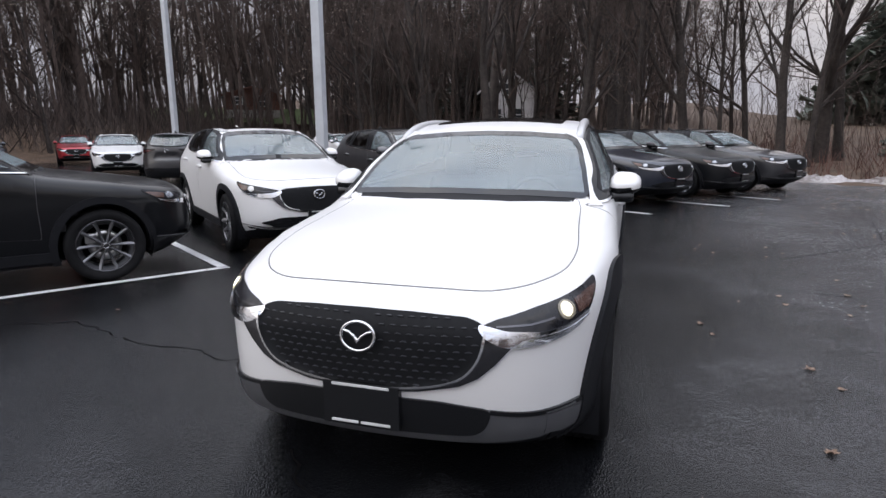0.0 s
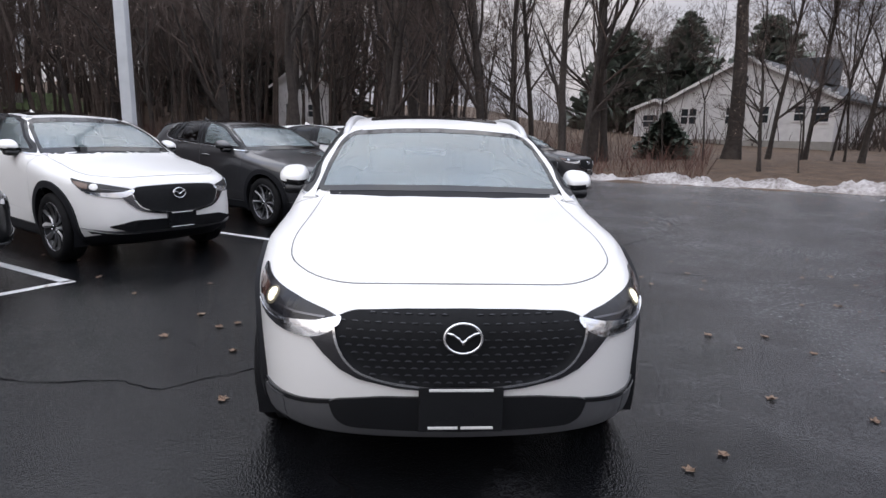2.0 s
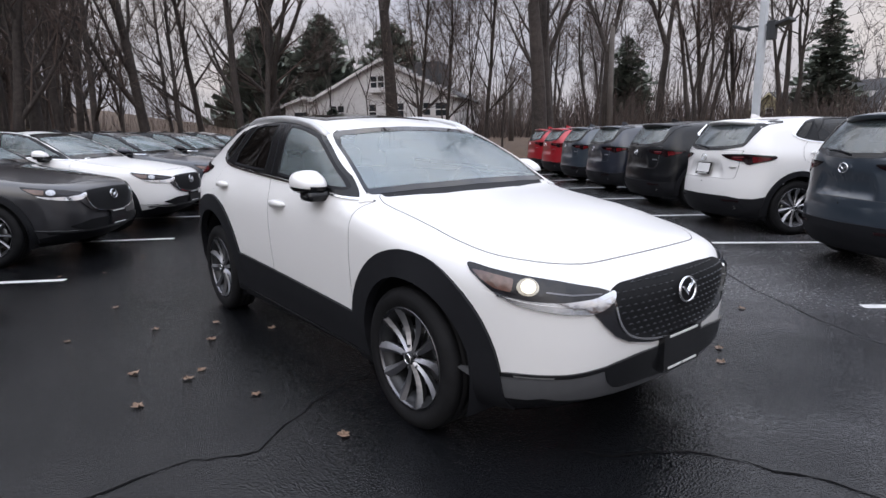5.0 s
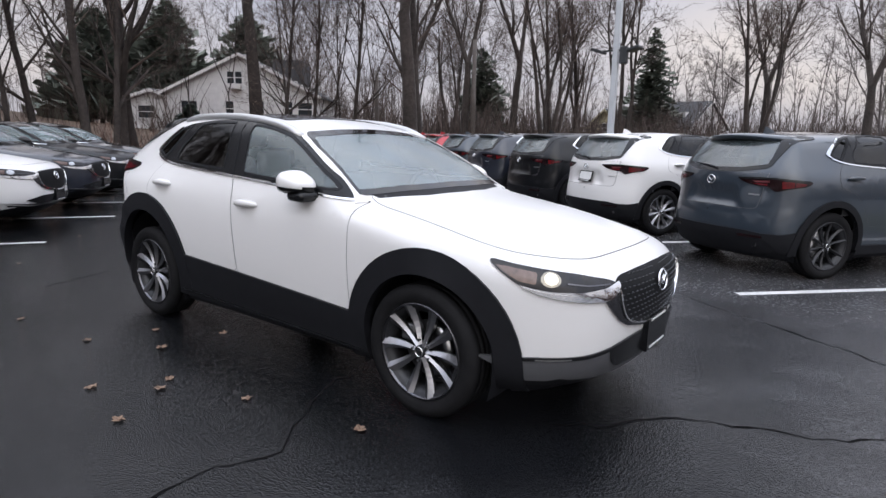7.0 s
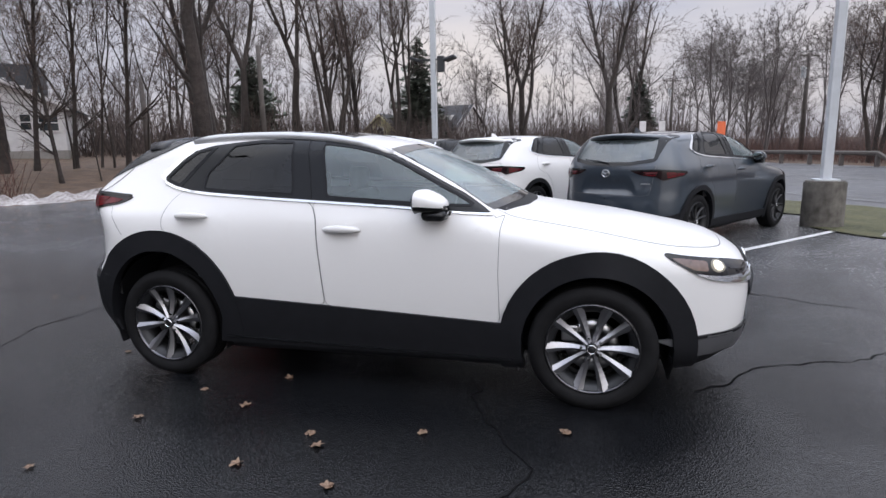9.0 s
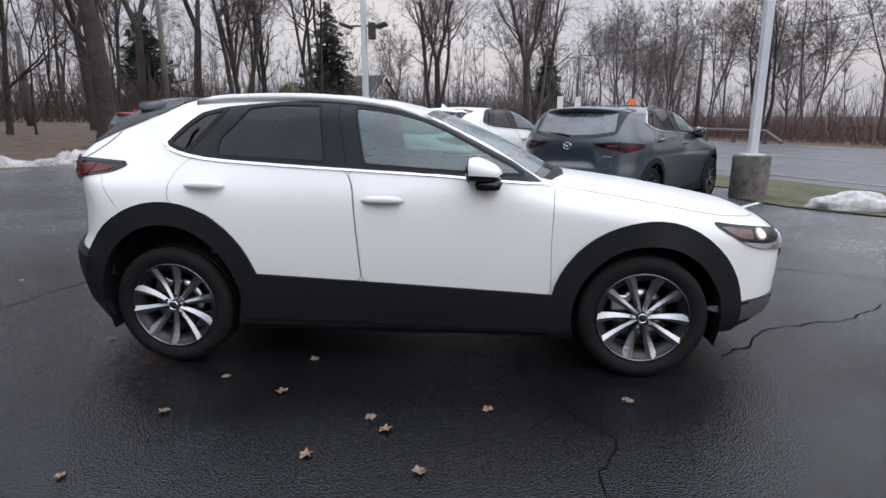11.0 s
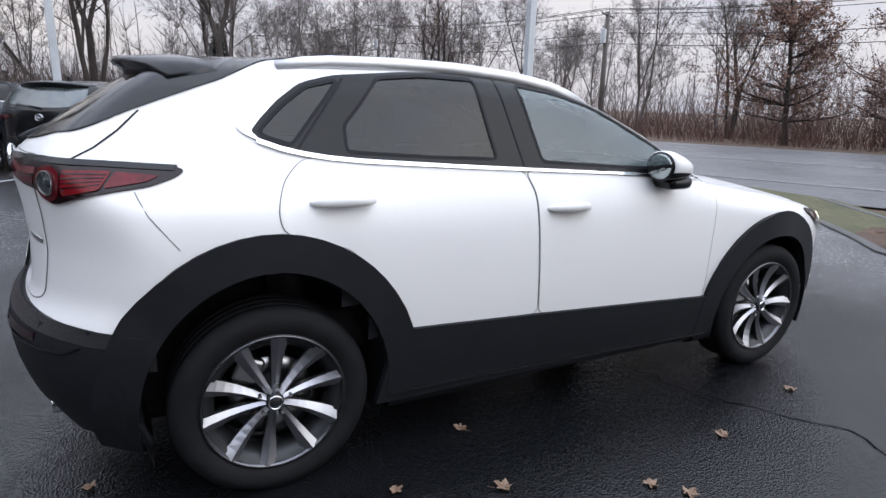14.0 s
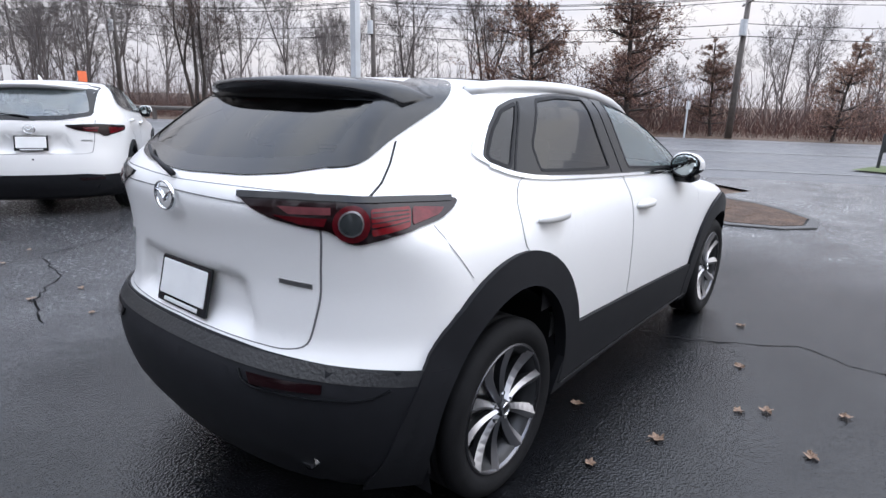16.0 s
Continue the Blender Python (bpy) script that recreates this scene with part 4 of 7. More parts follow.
def front_pillar(sp, kind, material):
    """The painted pillar between the windscreen's border and the door window, following the shell."""
    sgn = -1 if kind == "right" else 1
    inner = np.array([(0.718, 1.045), (0.711, 1.09), (0.672, 1.23), (0.627, 1.345), (0.590, 1.392), (0.552, 1.412), (0.500, 1.430)])
    outer = np.array([(-0.80, 1.040), (-0.715, 1.10), (-0.620, 1.163), (-0.485, 1.235), (-0.258, 1.351), (-0.128, 1.407), (0.05, 1.453)])
    n, m = 26, 7

    def along(p):
        d = np.concatenate([[0], np.cumsum(np.linalg.norm(np.diff(p, axis=0), axis=1))])
        t = np.linspace(0, d[-1], n)
        return np.stack([np.interp(t, d, p[:, 0]), np.interp(t, d, p[:, 1])], 1)
    A = along(inner)
    A[:, 0] *= sgn
    a, _ = project(sp, "front", A)
    b, _ = project(sp, kind, along(outer))
    rows = np.concatenate([a + (b - a) * k / (m - 1) for k in range(m)])
    for _ in range(4):
        rows = rows - normals(sp, rows) * (body_f(sp, *rows.T) * 0.9)[:, None]
    faces = [(k * n + i, k * n + i + 1, (k + 1) * n + i + 1, (k + 1) * n + i) for k in range(m - 1) for i in range(n - 1)]
    return finish(sp, "front_pillar", rows, normals(sp, rows), faces, 0.0095, 0.012, material)


def emblem(parent, c, facing, r, material=M_CHROME):
    """The maker's badge as a plain shape: an oval ring with a winged bar."""
    bm = bmesh.new()
    n, m = 28, 6
    verts = []
    for i in range(n):
        a = 2 * math.pi * i / n
        row = []
        for j in range(m):
            b = 2 * math.pi * j / m
            k = 1 + 0.10 * math.cos(b)
            row.append(bm.verts.new((r * 1.14 * k * math.cos(a), -0.008 * math.sin(b) - 0.008, r * k * 0.92 * math.sin(a))))
        verts.append(row)
    for i in range(n):
        for j in range(m):
            bm.faces.new((verts[i][j], verts[i][(j + 1) % m], verts[(i + 1) % n][(j + 1) % m], verts[(i + 1) % n][j]))
    wing = [(-1.05, 0.42), (-0.55, 0.28), (-0.2, 0.02), (0, -0.18), (0.2, 0.02), (0.55, 0.28), (1.05, 0.42)]
    low = [(-1.0, 0.30), (-0.5, 0.10), (-0.16, -0.2), (0, -0.42), (0.16, -0.2), (0.5, 0.10), (1.0, 0.30)]
    for k in range(6):
        q = [wing[k], wing[k + 1], low[k + 1], low[k]]
        front = [bm.verts.new((x * r, -0.014, z * r)) for x, z in q]
        back = [bm.verts.new((x * r, 0.0, z * r)) for x, z in q]
        bm.faces.new(front)
        for a, b in ((0, 1), (2, 3)):
            bm.faces.new((front[a], front[b], back[b], back[a]))
    bmesh.ops.recalc_face_normals(bm, faces=bm.faces[:])
    ob = part("badge", smooth_bm(bm), material, parent, "chrome maker's badge as plain winged oval")
    ob.location = c
    ob.rotation_euler = facing
    return ob


def car(label, paint, sp=SMALL_SUV, fine=True, lit=False, clad=M_CLAD, dark_wheels=False, thin_spokes=False, group="", category="car", plates=True, spoiler=None, rear_plate=True):
    """A five-door SUV that faces -y, standing on z = 0 at its own origin."""
    root = thing("car", label, category, group)
    S = Vector(sp["scale"])
    cell = 0.05 if fine else 0.09
    hero = sp is SMALL_SUV
    spoiler = spoiler or paint

    def put(name, me, label=""):
        return part(name, me, None, root, label)

    p, f, c = shell(sp, 160 if fine else 84, 150 if fine else 72)
    body = mesh_from("body", p * np.array(sp["scale"]), f.tolist(), paint)
    body.materials.append(M_CLAD)
    body.polygons.foreach_set("material_index", (c[:, 2] < 0.30).astype(np.int32))
    put("body", body)
    p, f, c = shell(sp, 36, 30, 0.955)
    keep = ~((c[:, 2] > 1.04) & ((c[:, 1] < 0.22) | (np.abs(c[:, 0]) > 0.5)))
    put("interior_lining", mesh_from("interior_lining", p * np.array(sp["scale"]), f[keep].tolist(), M_INTERIOR), "dark cabin lining")
    # panes and their surrounds
    for kind in ("right", "left"):
        put("window_surround", patch(sp, "window_surround", kind, GREENHOUSE, M_PILLAR, 0.007, 0.014, cell, holes=(DOOR_GLASS_F, DOOR_GLASS_R, QUARTER)), "gloss black window surround and pillars")
        for nm, poly, mat_ in (("front_door_window", DOOR_GLASS_F, M_SIDEGLASS), ("rear_door_window", DOOR_GLASS_R, M_DARKGLASS), ("quarter_window", QUARTER, M_DARKGLASS)):
            put(nm, patch(sp, nm, kind, poly, mat_, 0.004, 0, cell))
            put("window_seal", strip(sp, "window_seal", kind, poly, 0.012, M_CLAD, 0.008, 0.006, closed=True), "black rubber window seal")
        put("window_divider", strip(sp, "window_divider", kind, [(1.213, 1.200), (1.003, 1.455)], 0.009, M_CLAD, 0.009, 0.004), "dark gap between door and quarter window")
        put("pillar_gap", strip(sp, "pillar_gap", kind, [(0.293, 1.140), (0.325, 1.30), (0.352, 1.42), (0.362, 1.486)], 0.007, M_CLAD, 0.009, 0.004), "dark gap between the doors")
        put("belt_trim", strip(sp, "belt_trim", kind, round_off([(-0.78, 1.056), (-0.36, 1.094), (0.3, 1.130), (0.73, 1.155), (1.06, 1.177), (1.23, 1.205), (1.33, 1.240)], 1, False), 0.008, M_CHROME, 0.0105, 0.008, width2=0.015), "chrome strip along the belt line")
        put("corner_trim", patch(sp, "corner_trim", kind, round_off([(1.315, 1.236), (1.37, 1.262), (1.388, 1.282), (1.355, 1.322), (1.27, 1.384), (1.16, 1.446), (1.155, 1.437), (1.245, 1.374), (1.307, 1.314), (1.346, 1.27)], r=0.008), M_CHROME, 0.009, 0.008, cell), "broad chrome corner of the window line")
        put("front_pillar", front_pillar(sp, kind, paint), "painted front pillar")
        # doors with gaps
        for nm, poly in (("front_door", DOOR_F), ("rear_door", DOOR_R)):
            poly = round_off(poly, 1)
            put("door_gap", strip(sp, "door_gap", kind, poly, 0.0030, M_GAP, 0.001, 0.0, closed=True))
            put(nm, patch(sp, nm, kind, [((u - sum(q[0] for q in poly) / len(poly)) * 0.994 + sum(q[0] for q in poly) / len(poly), v) for u, v in poly], paint, 0.002, 0.003, cell))
        for y0, z0 in ((-0.03, 0.974), (0.958, 1.046)):
            bm = bmesh.new()
            hx = (0.885 if y0 < 0.5 else 0.895)
            sgn = -1 if kind == "right" else 1
            for k in range(11):
                t = k / 10
                yy, zz = y0 + 0.235 * t, z0 + 0.006 * math.sin(t * math.pi)
                bul = math.sin(t * math.pi) ** 0.5
                ring_ = [bm.verts.new(Vector(((hx - 0.02 + (0.042 * bul if q[0] > 0 else 0)) * sgn, yy, zz + q[1] * (0.35 + 0.65 * bul))) * 1.0) for q in ((0, -0.021), (1, -0.017), (1, 0.0), (1, 0.015), (0, 0.021))]
                for v in ring_:
                    v.co = Vector((v.co.x * S.x, v.co.y * S.y, v.co.z * S.z))
                if k:
                    for j in range(5):
                        bm.faces.new((last[j], last[(j + 1) % 5], ring_[(j + 1) % 5], ring_[j]))
                last = ring_
            bmesh.ops.recalc_face_normals(bm, faces=bm.faces[:])
            part("door_handle", smooth_bm(bm), paint, root, "body-coloured pull handle")
            put("handle_cup", patch(sp, "handle_cup", kind, round_off([(y0 + 0.05, z0 - 0.02), (y0 + 0.19, z0 - 0.02), (y0 + 0.18, z0 + 0.03), (y0 + 0.12, z0 + 0.042), (y0 + 0.06, z0 + 0.03)], 1), paint, 0.003, 0.002, 0.05))
        # cladding
        for hy, a0, a1 in ((HUB_F, -18, 192), (HUB_R, -12, 186)):
            lift_ = 1.05 if not hero else 1.02 if hy < 0 else 1.13
            put("arch_cladding", strip(sp, "arch_cladding", kind, arc(hy - (0.016 if hero and hy < 0 else 0.0), 0.425 if not hero else 0.46 if hy < 0 else 0.485, a0, a1, squash=lift_), 0.125 if hero else 0.066, M_CLAD, 0.02, 0.05), "black plastic wheel arch cladding")
            bm = bmesh.new()
            sgn = -1 if kind == "right" else 1
            m_ = 20
            prev = None
            for k in range(m_ + 1):
                a = radians(-20 + 220 * k / m_)
                yy, zz = hy + 0.42 * math.cos(a), HUB_Z + 0.42 * 1.1 * math.sin(a)
                cur = [bm.verts.new((sgn * x_ * S.x, yy * S.y, zz * S.z)) for x_ in (0.84, 0.5)]
                if prev:
                    bm.faces.new((prev[0], prev[1], cur[1], cur[0]))
                prev = cur
            bm.faces.new([bm.verts.new((sgn * 0.5 * S.x, (hy + 0.43 * math.cos(radians(a))) * S.y, (HUB_Z + 0.46 * math.sin(radians(a))) * S.z)) for a in range(-20, 201, 20)])
            part("wheel_well", smooth_bm(bm), M_CLAD, root, "dark wheel well liner")
        put("sill_cladding", patch(sp, "sill_cladding", kind, [(-0.95, 0.235), (0.95, 0.25), (0.88, 0.548), (0.82, 0.552), (-0.86, 0.465), (-0.92, 0.465)] if hero else [(-0.92, 0.235), (0.92, 0.25), (0.90, 0.345), (-0.90, 0.33)], M_CLAD, 0.018, 0.03, cell), "black plastic sill cladding")
        if hero:
            put("sill_edge", strip(sp, "sill_edge", kind, [(-0.90, 0.252), (0.0, 0.270), (0.90, 0.292)], 0.010, M_GLOSSBLACK, 0.026, 0.012), "slim raised edge along the sill")
        # mirrors
        sgn = -1 if kind == "right" else 1
        bm = bmesh.new()
        ellipsoid(bm, (0, 0, 0), (0.110, 0.115, 0.076), 24, 14)
        for v in bm.verts:
            q = Vector((v.co.x / 0.110, v.co.y / 0.115, v.co.z / 0.076))
            q = Vector([math.copysign(abs(k) ** 0.74, k) for k in q])
            out = q.x * sgn
            v.co = Vector((q.x * 0.088, q.y * 0.120 + 0.02 * out, q.z * (0.072 - 0.012 * out) * (1 - 0.38 * max(0.0, -q.y)) + 0.006 * out - 0.014 * max(0.0, -q.y)))
            if v.co.y > 0.045:
                v.co.y = 0.045 + (v.co.y - 0.045) * 0.15
            if v.co.z < -0.045:
                v.co.z = -0.045 + (v.co.z + 0.045) * 0.2
            v.co += Vector((0.90 * sgn, -0.43, 1.135))
            v.co = Vector((v.co.x * S.x, v.co.y * S.y, v.co.z * S.z))
        mir = part("door_mirror", smooth_bm(bm), paint, root, "body-coloured door mirror with a black underside")
        mir.data.materials.append(M_GLOSSBLACK)
        for face in mir.data.polygons:
            face.material_index = int(face.center.z < 1.116 * S.z)
        bm = bmesh.new()
        box(bm, (min(0.76 * sgn, 0.95 * sgn), -0.55, 1.036), (max(0.76 * sgn, 0.95 * sgn), -0.41, 1.098), 0.028)
        box(bm, (min(0.74 * sgn, 0.84 * sgn), -0.56, 1.045), (max(0.74 * sgn, 0.84 * sgn), -0.42, 1.085), 0.015)
        for v in bm.verts:
            v.co = Vector((v.co.x * S.x, v.co.y * S.y, v.co.z * S.z))
        part("mirror_foot", smooth_bm(bm), M_GLOSSBLACK, mir, "black mirror base")
        bm = bmesh.new()
        ellipsoid(bm, (0.90 * sgn, -0.377, 1.14), (0.082, 0.012, 0.066), 24, 10)
        for v in bm.verts:
            v.co = Vector((v.co.x * S.x, v.co.y * S.y, v.co.z * S.z))
        part("mirror_rim", smooth_bm(bm), M_GLOSSBLACK, mir, "black rim round the mirror glass")
        bm = bmesh.new()
        ellipsoid(bm, (0.90 * sgn, -0.369, 1.14), (0.071, 0.008, 0.056), 24, 10)
        for v in bm.verts:
            v.co = Vector((v.co.x * S.x, v.co.y * S.y, v.co.z * S.z))
        part("mirror_pane", bm, M_MIRROR, mir, "mirror glass")
        # roof rails, on the compact cars
        if hero:
            pts = []
            for k in range(15):
                t = k / 14
                yy = -0.15 + 1.37 * t
                xx = 0.60 - 0.05 * t * t
                q, _ = project(sp, "top", [(xx * sgn, yy)])
                rise = 0.022 * min(1, math.sin(math.pi * t) * 3.2)
                pts.append(Vector((q[0][0] * S.x, yy * S.y, (q[0][2] + rise - 0.012) * S.z)))
            put("roof_rail", tube(pts, 0.029, 10, M_RAIL, "roof_rail"), "silver roof rail")
    put("windscreen", patch(sp, "windscreen", "front", WINDSHIELD, M_GLASS, 0.003, 0, cell), "sloping windscreen reflecting sky")
    put("windscreen_frit", strip(sp, "windscreen_frit", "front", WINDSHIELD, 0.028 if hero else 0.05, M_PIANO, 0.005, 0, closed=True), "black windscreen border")
    back_glass = REARGLASS if hero else REARGLASS_MID
    put("rear_window", patch(sp, "rear_window", "rear", back_glass, M_DARKGLASS if hero else M_REARGLASS, 0.003, 0, cell), "dark tinted rear window")
    put("rear_window_frit", strip(sp, "rear_window_frit", "rear", back_glass, 0.045, M_GLOSSBLACK, 0.005, 0, closed=True), "black rear window border")
    put("bonnet_gap", strip(sp, "bonnet_gap", "top", round_off(HOOD, r=0.13)[:-8], 0.005, M_GAP, 0.001, 0.0))
    put("bonnet", patch(sp, "bonnet", "top", [(u * 0.992, v * 0.998) for u, v in round_off(HOOD, r=0.13)], paint, 0.002, 0.003, cell), "smooth bonnet")
    put("cowl", patch(sp, "cowl", "top", [(-0.65, -0.73), (-0.63, -0.83), (-0.3, -0.935), (0, -0.96), (0.3, -0.935), (0.63, -0.83), (0.65, -0.73), (0.3, -0.835), (0, -0.865), (-0.3, -0.835)], M_CLAD, 0.003, 0.003, cell), "black plastic cowl")
    put("sunroof", patch(sp, "sunroof", "top", round_off([(-0.46, 0.17), (0.46, 0.17), (0.46, 0.75), (-0.46, 0.75)], 1), M_PIANO, 0.005, 0.006, cell), "dark glass sunroof")
    gate = TAILGATE if hero else [(u, min(v, 1.07 + 0.02 * abs(u))) for u, v in TAILGATE]
    put("tailgate_gap", strip(sp, "tailgate_gap", "rear", round_off(gate, 1), 0.006, M_GAP, 0.001, 0.0, closed=True))
    put("tailgate", patch(sp, "tailgate", "rear", [(u * 0.992, v) for u, v in round_off(gate, 1)], paint, 0.002, 0.003, cell * 0.5), "tailgate with badge")
    # front
    grille = put("grille", patch(sp, "grille", "front", round_off(GRILLE, r=0.025), M_GRILLE, 0.006, 0.012, 0.025), "black grille with studded mesh")
    if fine:
        poly = [(u * 0.965, 0.66 + (v - 0.66) * 0.95) for u, v in GRILLE]
        stud = mesh_from("stud", [(a * k, (0.0 if k == 1 else 0.006), b * k) for k in (1, 1.25) for a, b in ((-0.011, -0.001), (-0.005, 0.0028), (0.005, 0.0028), (0.011, -0.001), (0.004, -0.0006), (-0.004, -0.0006))],
                         [(5, 4, 3, 2, 1, 0)] + [(i, (i + 1) % 6, 6 + (i + 1) % 6, 6 + i) for i in range(6)], M_STUD, False)
        spots_ = [((j + 0.5 * (i % 2)) * 0.042, 0.545 + i * 0.0265) for i in range(10) for j in range(-11, 12)]
        spots_ = [q for q in spots_ if inside_poly(np.array(q[0]), np.array(q[1]), poly) and math.hypot(q[0], (q[1] - 0.715) * 1.15) > 0.082]
        q, nrm = project(sp, "front", spots_)
        for c_, n_ in zip(q, nrm):
            ob = part("stud", stud, None, grille)
            ob.location = Vector(c_ + n_ * 0.011)
            ob.rotation_euler = Vector(-n_).to_track_quat("Y", "Z").to_euler()
    band = WING_OUT + [(-u, v) for u, v in WING_OUT[-2::-1]] + [(-u, v) for u, v in WING_IN[:-1]] + WING_IN[::-1]
    put("grille_wing", patch(sp, "grille_wing", "front", band, M_GUNMETAL, 0.012, 0.02, 0.03), "dark satin wing round the grille")
    edge = WING_IN + [(-u, v) for u, v in WING_IN[-2::-1]]
    put("grille_wing_edge", strip(sp, "grille_wing_edge", "front", round_off(edge, 2, False), 0.009, M_CHROME, 0.020, 0.014), "bright chrome edge")
    q, _ = project(sp, "front", [(0, 0.715)])
    emblem(root, (0, (q[0][1] - 0.012) * S.y, 0.715 * S.z), (radians(-6), 0, 0), 0.058)
    put("bumper_lip", patch(sp, "bumper_lip", "front", LIP if hero else LIP_MID, M_LIP, 0.012, 0.02, cell), "grey plastic lower bumper")
    put("lower_intake", patch(sp, "lower_intake", "front", round_off([(-0.475, 0.448), (-0.455, 0.464), (-0.29, 0.486), (0, 0.491), (0.29, 0.486), (0.455, 0.464), (0.475, 0.448), (0.455, 0.385), (0.41, 0.356), (0, 0.349), (-0.41, 0.356), (-0.455, 0.385)] if hero else [(-0.66, 0.415), (-0.45, 0.47), (0.45, 0.47), (0.66, 0.415), (0.5, 0.365), (-0.5, 0.365)], 1), M_GLOSSBLACK, 0.016, 0.01, cell), "black lower air intake")
    put("front_valance", patch(sp, "front_valance", "front", [(-0.76, 0.36), (-0.60, 0.332), (-0.36, 0.322), (0.36, 0.322), (0.60, 0.332), (0.76, 0.36), (0.66, 0.265), (-0.66, 0.265)], M_CLAD, 0.004, 0.01, cell), "black lower valance")
    if hero:
        for sgn in (-1, 1):
            put("bumper_slit", strip(sp, "bumper_slit", "front", [(sgn * 0.47, 0.452), (sgn * 0.6, 0.434), (sgn * 0.72, 0.424), (sgn * 0.80, 0.410)], 0.016, M_GLOSSBLACK, 0.016, 0.008), "black slit over the lower bumper")
            put("marker_bar", strip(sp, "marker_bar", "front", [(sgn * 0.65, 0.427), (sgn * 0.74, 0.419)], 0.005, M_SATIN, 0.018, 0.004), "slim grey marker in the slit")
    for kind, sgn in (("right", -1), ("left", 1)):
        fc, rc = "front_" + kind, "rear_" + kind
        hl = put("headlight", patch(sp, "headlight", fc, round_off(HEADLAMP, r=0.02), M_HEADHOUSING, 0.006, 0.012, 0.03), "slim smoked headlight")
        part("amber_marker", patch(sp, "amber_marker", fc, round_off([(0.65, 0.84), (0.70, 0.836), (0.825, 0.816), (0.815, 0.768), (0.745, 0.778), (0.69, 0.808)], r=0.01), M_AMBER, 0.008, 0.004, 0.03), None, hl, "amber side marker")
        part("lamp_trim", patch(sp, "lamp_trim", fc, round_off(LAMP_CHROME, r=0.012), M_BRIGHT, 0.013, 0.016, 0.03), None, hl, "chrome wing under the lens")
        part("lamp_wing", strip(sp, "lamp_wing", fc, round_off([(0.76, 0.752), (0.88, 0.731), (1.02, 0.722), (1.14, 0.726), (1.215, 0.748)], 1, False), 0.006, M_CHROME, 0.0145, 0.004), None, hl, "thin crease along the chrome")
        ring = [(0.884 + 0.018 * math.cos(a), 0.795 + 0.015 * math.sin(a)) for a in np.linspace(0, 2 * math.pi, 16, endpoint=False)]
        part("projector", patch(sp, "projector", fc, ring, M_LAMPON if lit else M_LAMPOFF, 0.010, 0.006, 0.03), None, hl, "round projector lens, lit" if lit else "round projector lens")
        # on lit lamps these two discs glow to imitate bloom; otherwise plain metal
        glow = [(0.882 + 0.030 * math.cos(a), 0.792 + 0.023 * math.sin(a)) for a in np.linspace(0, 2 * math.pi, 16, endpoint=False)]
        part("lamp_cup", patch(sp, "lamp_cup", fc, glow, M_BLOOMCUP if lit else M_LAMPOFF, 0.0092, 0.004, 0.03), None, hl, "disc behind the lens, glowing as bloom when lit")
        bez = [(0.880 + 0.044 * math.cos(a), 0.790 + 0.030 * math.sin(a)) for a in np.linspace(0, 2 * math.pi, 20, endpoint=False)]
        part("lamp_bezel", patch(sp, "lamp_bezel", fc, bez, M_BLOOMRING if lit else M_LAMPOFF, 0.0085, 0.004, 0.03), None, hl, "reflector round the lens, glowing as bloom when lit")
        part("lamp_brow", strip(sp, "lamp_brow", fc, [(0.95, 0.775), (1.05, 0.763), (1.17, 0.760)], 0.006, M_GUNMETAL, 0.010, 0.006), None, hl, "bright inner reflector")
        # rear lamps
        low_, dip = (0.0, 0.0) if hero else (-0.15, -0.19)

        def at(pts_):
            return [(u, v + low_) for u, v in pts_]

        tl = put("tail_light", patch(sp, "tail_light", rc, round_off(at(TAILLAMP), r=0.015), M_DARKRED, 0.008, 0.014, 0.03), "dark red slim tail light")
        part("tail_lens", patch(sp, "tail_lens", rc, round_off(at([(0.822, 1.152), (0.710, 1.148), (0.710, 1.098), (0.815, 1.082)]), r=0.008), M_RED, 0.011, 0.004, 0.03), None, tl, "bright red ribbed lens")
        part("tail_lens", patch(sp, "tail_lens", rc, round_off(at([(0.703, 1.147), (0.60, 1.135), (0.62, 1.118), (0.703, 1.101)]), r=0.008), M_REDDIM, 0.011, 0.004, 0.03), None, tl, "dim red outer lens")
        for k in range(4):
            part("lens_rib", strip(sp, "lens_rib", rc, at([(0.818, 1.142 - 0.013 * k), (0.714, 1.138 - 0.009 * k)]), 0.003, M_DARKRED, 0.0122, 0.002), None, tl, "fine dark rib")
        part("tail_edge", strip(sp, "tail_edge", rc, at([(1.215, 1.171), (1.07, 1.178), (0.91, 1.180), (0.75, 1.170), (0.575, 1.157)]), 0.016, M_GLOSSBLACK, 0.011, 0.012), None, tl, "black upper edge")
        if hero:
            part("lens_ring", patch(sp, "lens_ring", rc, at([(0.873 + 0.052 * math.cos(a), 1.112 + 0.050 * math.sin(a)) for a in np.linspace(0, 2 * math.pi, 24, endpoint=False)]), M_REDDIM, 0.013, 0.008, 0.03), None, tl, "red ring lens")
        if hero:
            part("lens_rim", strip(sp, "lens_rim", rc, at([(0.873 + 0.033 * math.cos(a), 1.115 + 0.032 * math.sin(a)) for a in np.linspace(0, 2 * math.pi, 24, endpoint=False)]), 0.004, M_SATIN, 0.018, 0.004, closed=True), None, tl, "bright thin rim round the lens core")
        if hero:
            part("lens_core", patch(sp, "lens_core", rc, at([(0.873 + 0.032 * math.cos(a), 1.115 + 0.031 * math.sin(a)) for a in np.linspace(0, 2 * math.pi, 20, endpoint=False)]), M_LENSCORE, 0.016, 0.004, 0.03), None, tl, "clear grey round lens core")
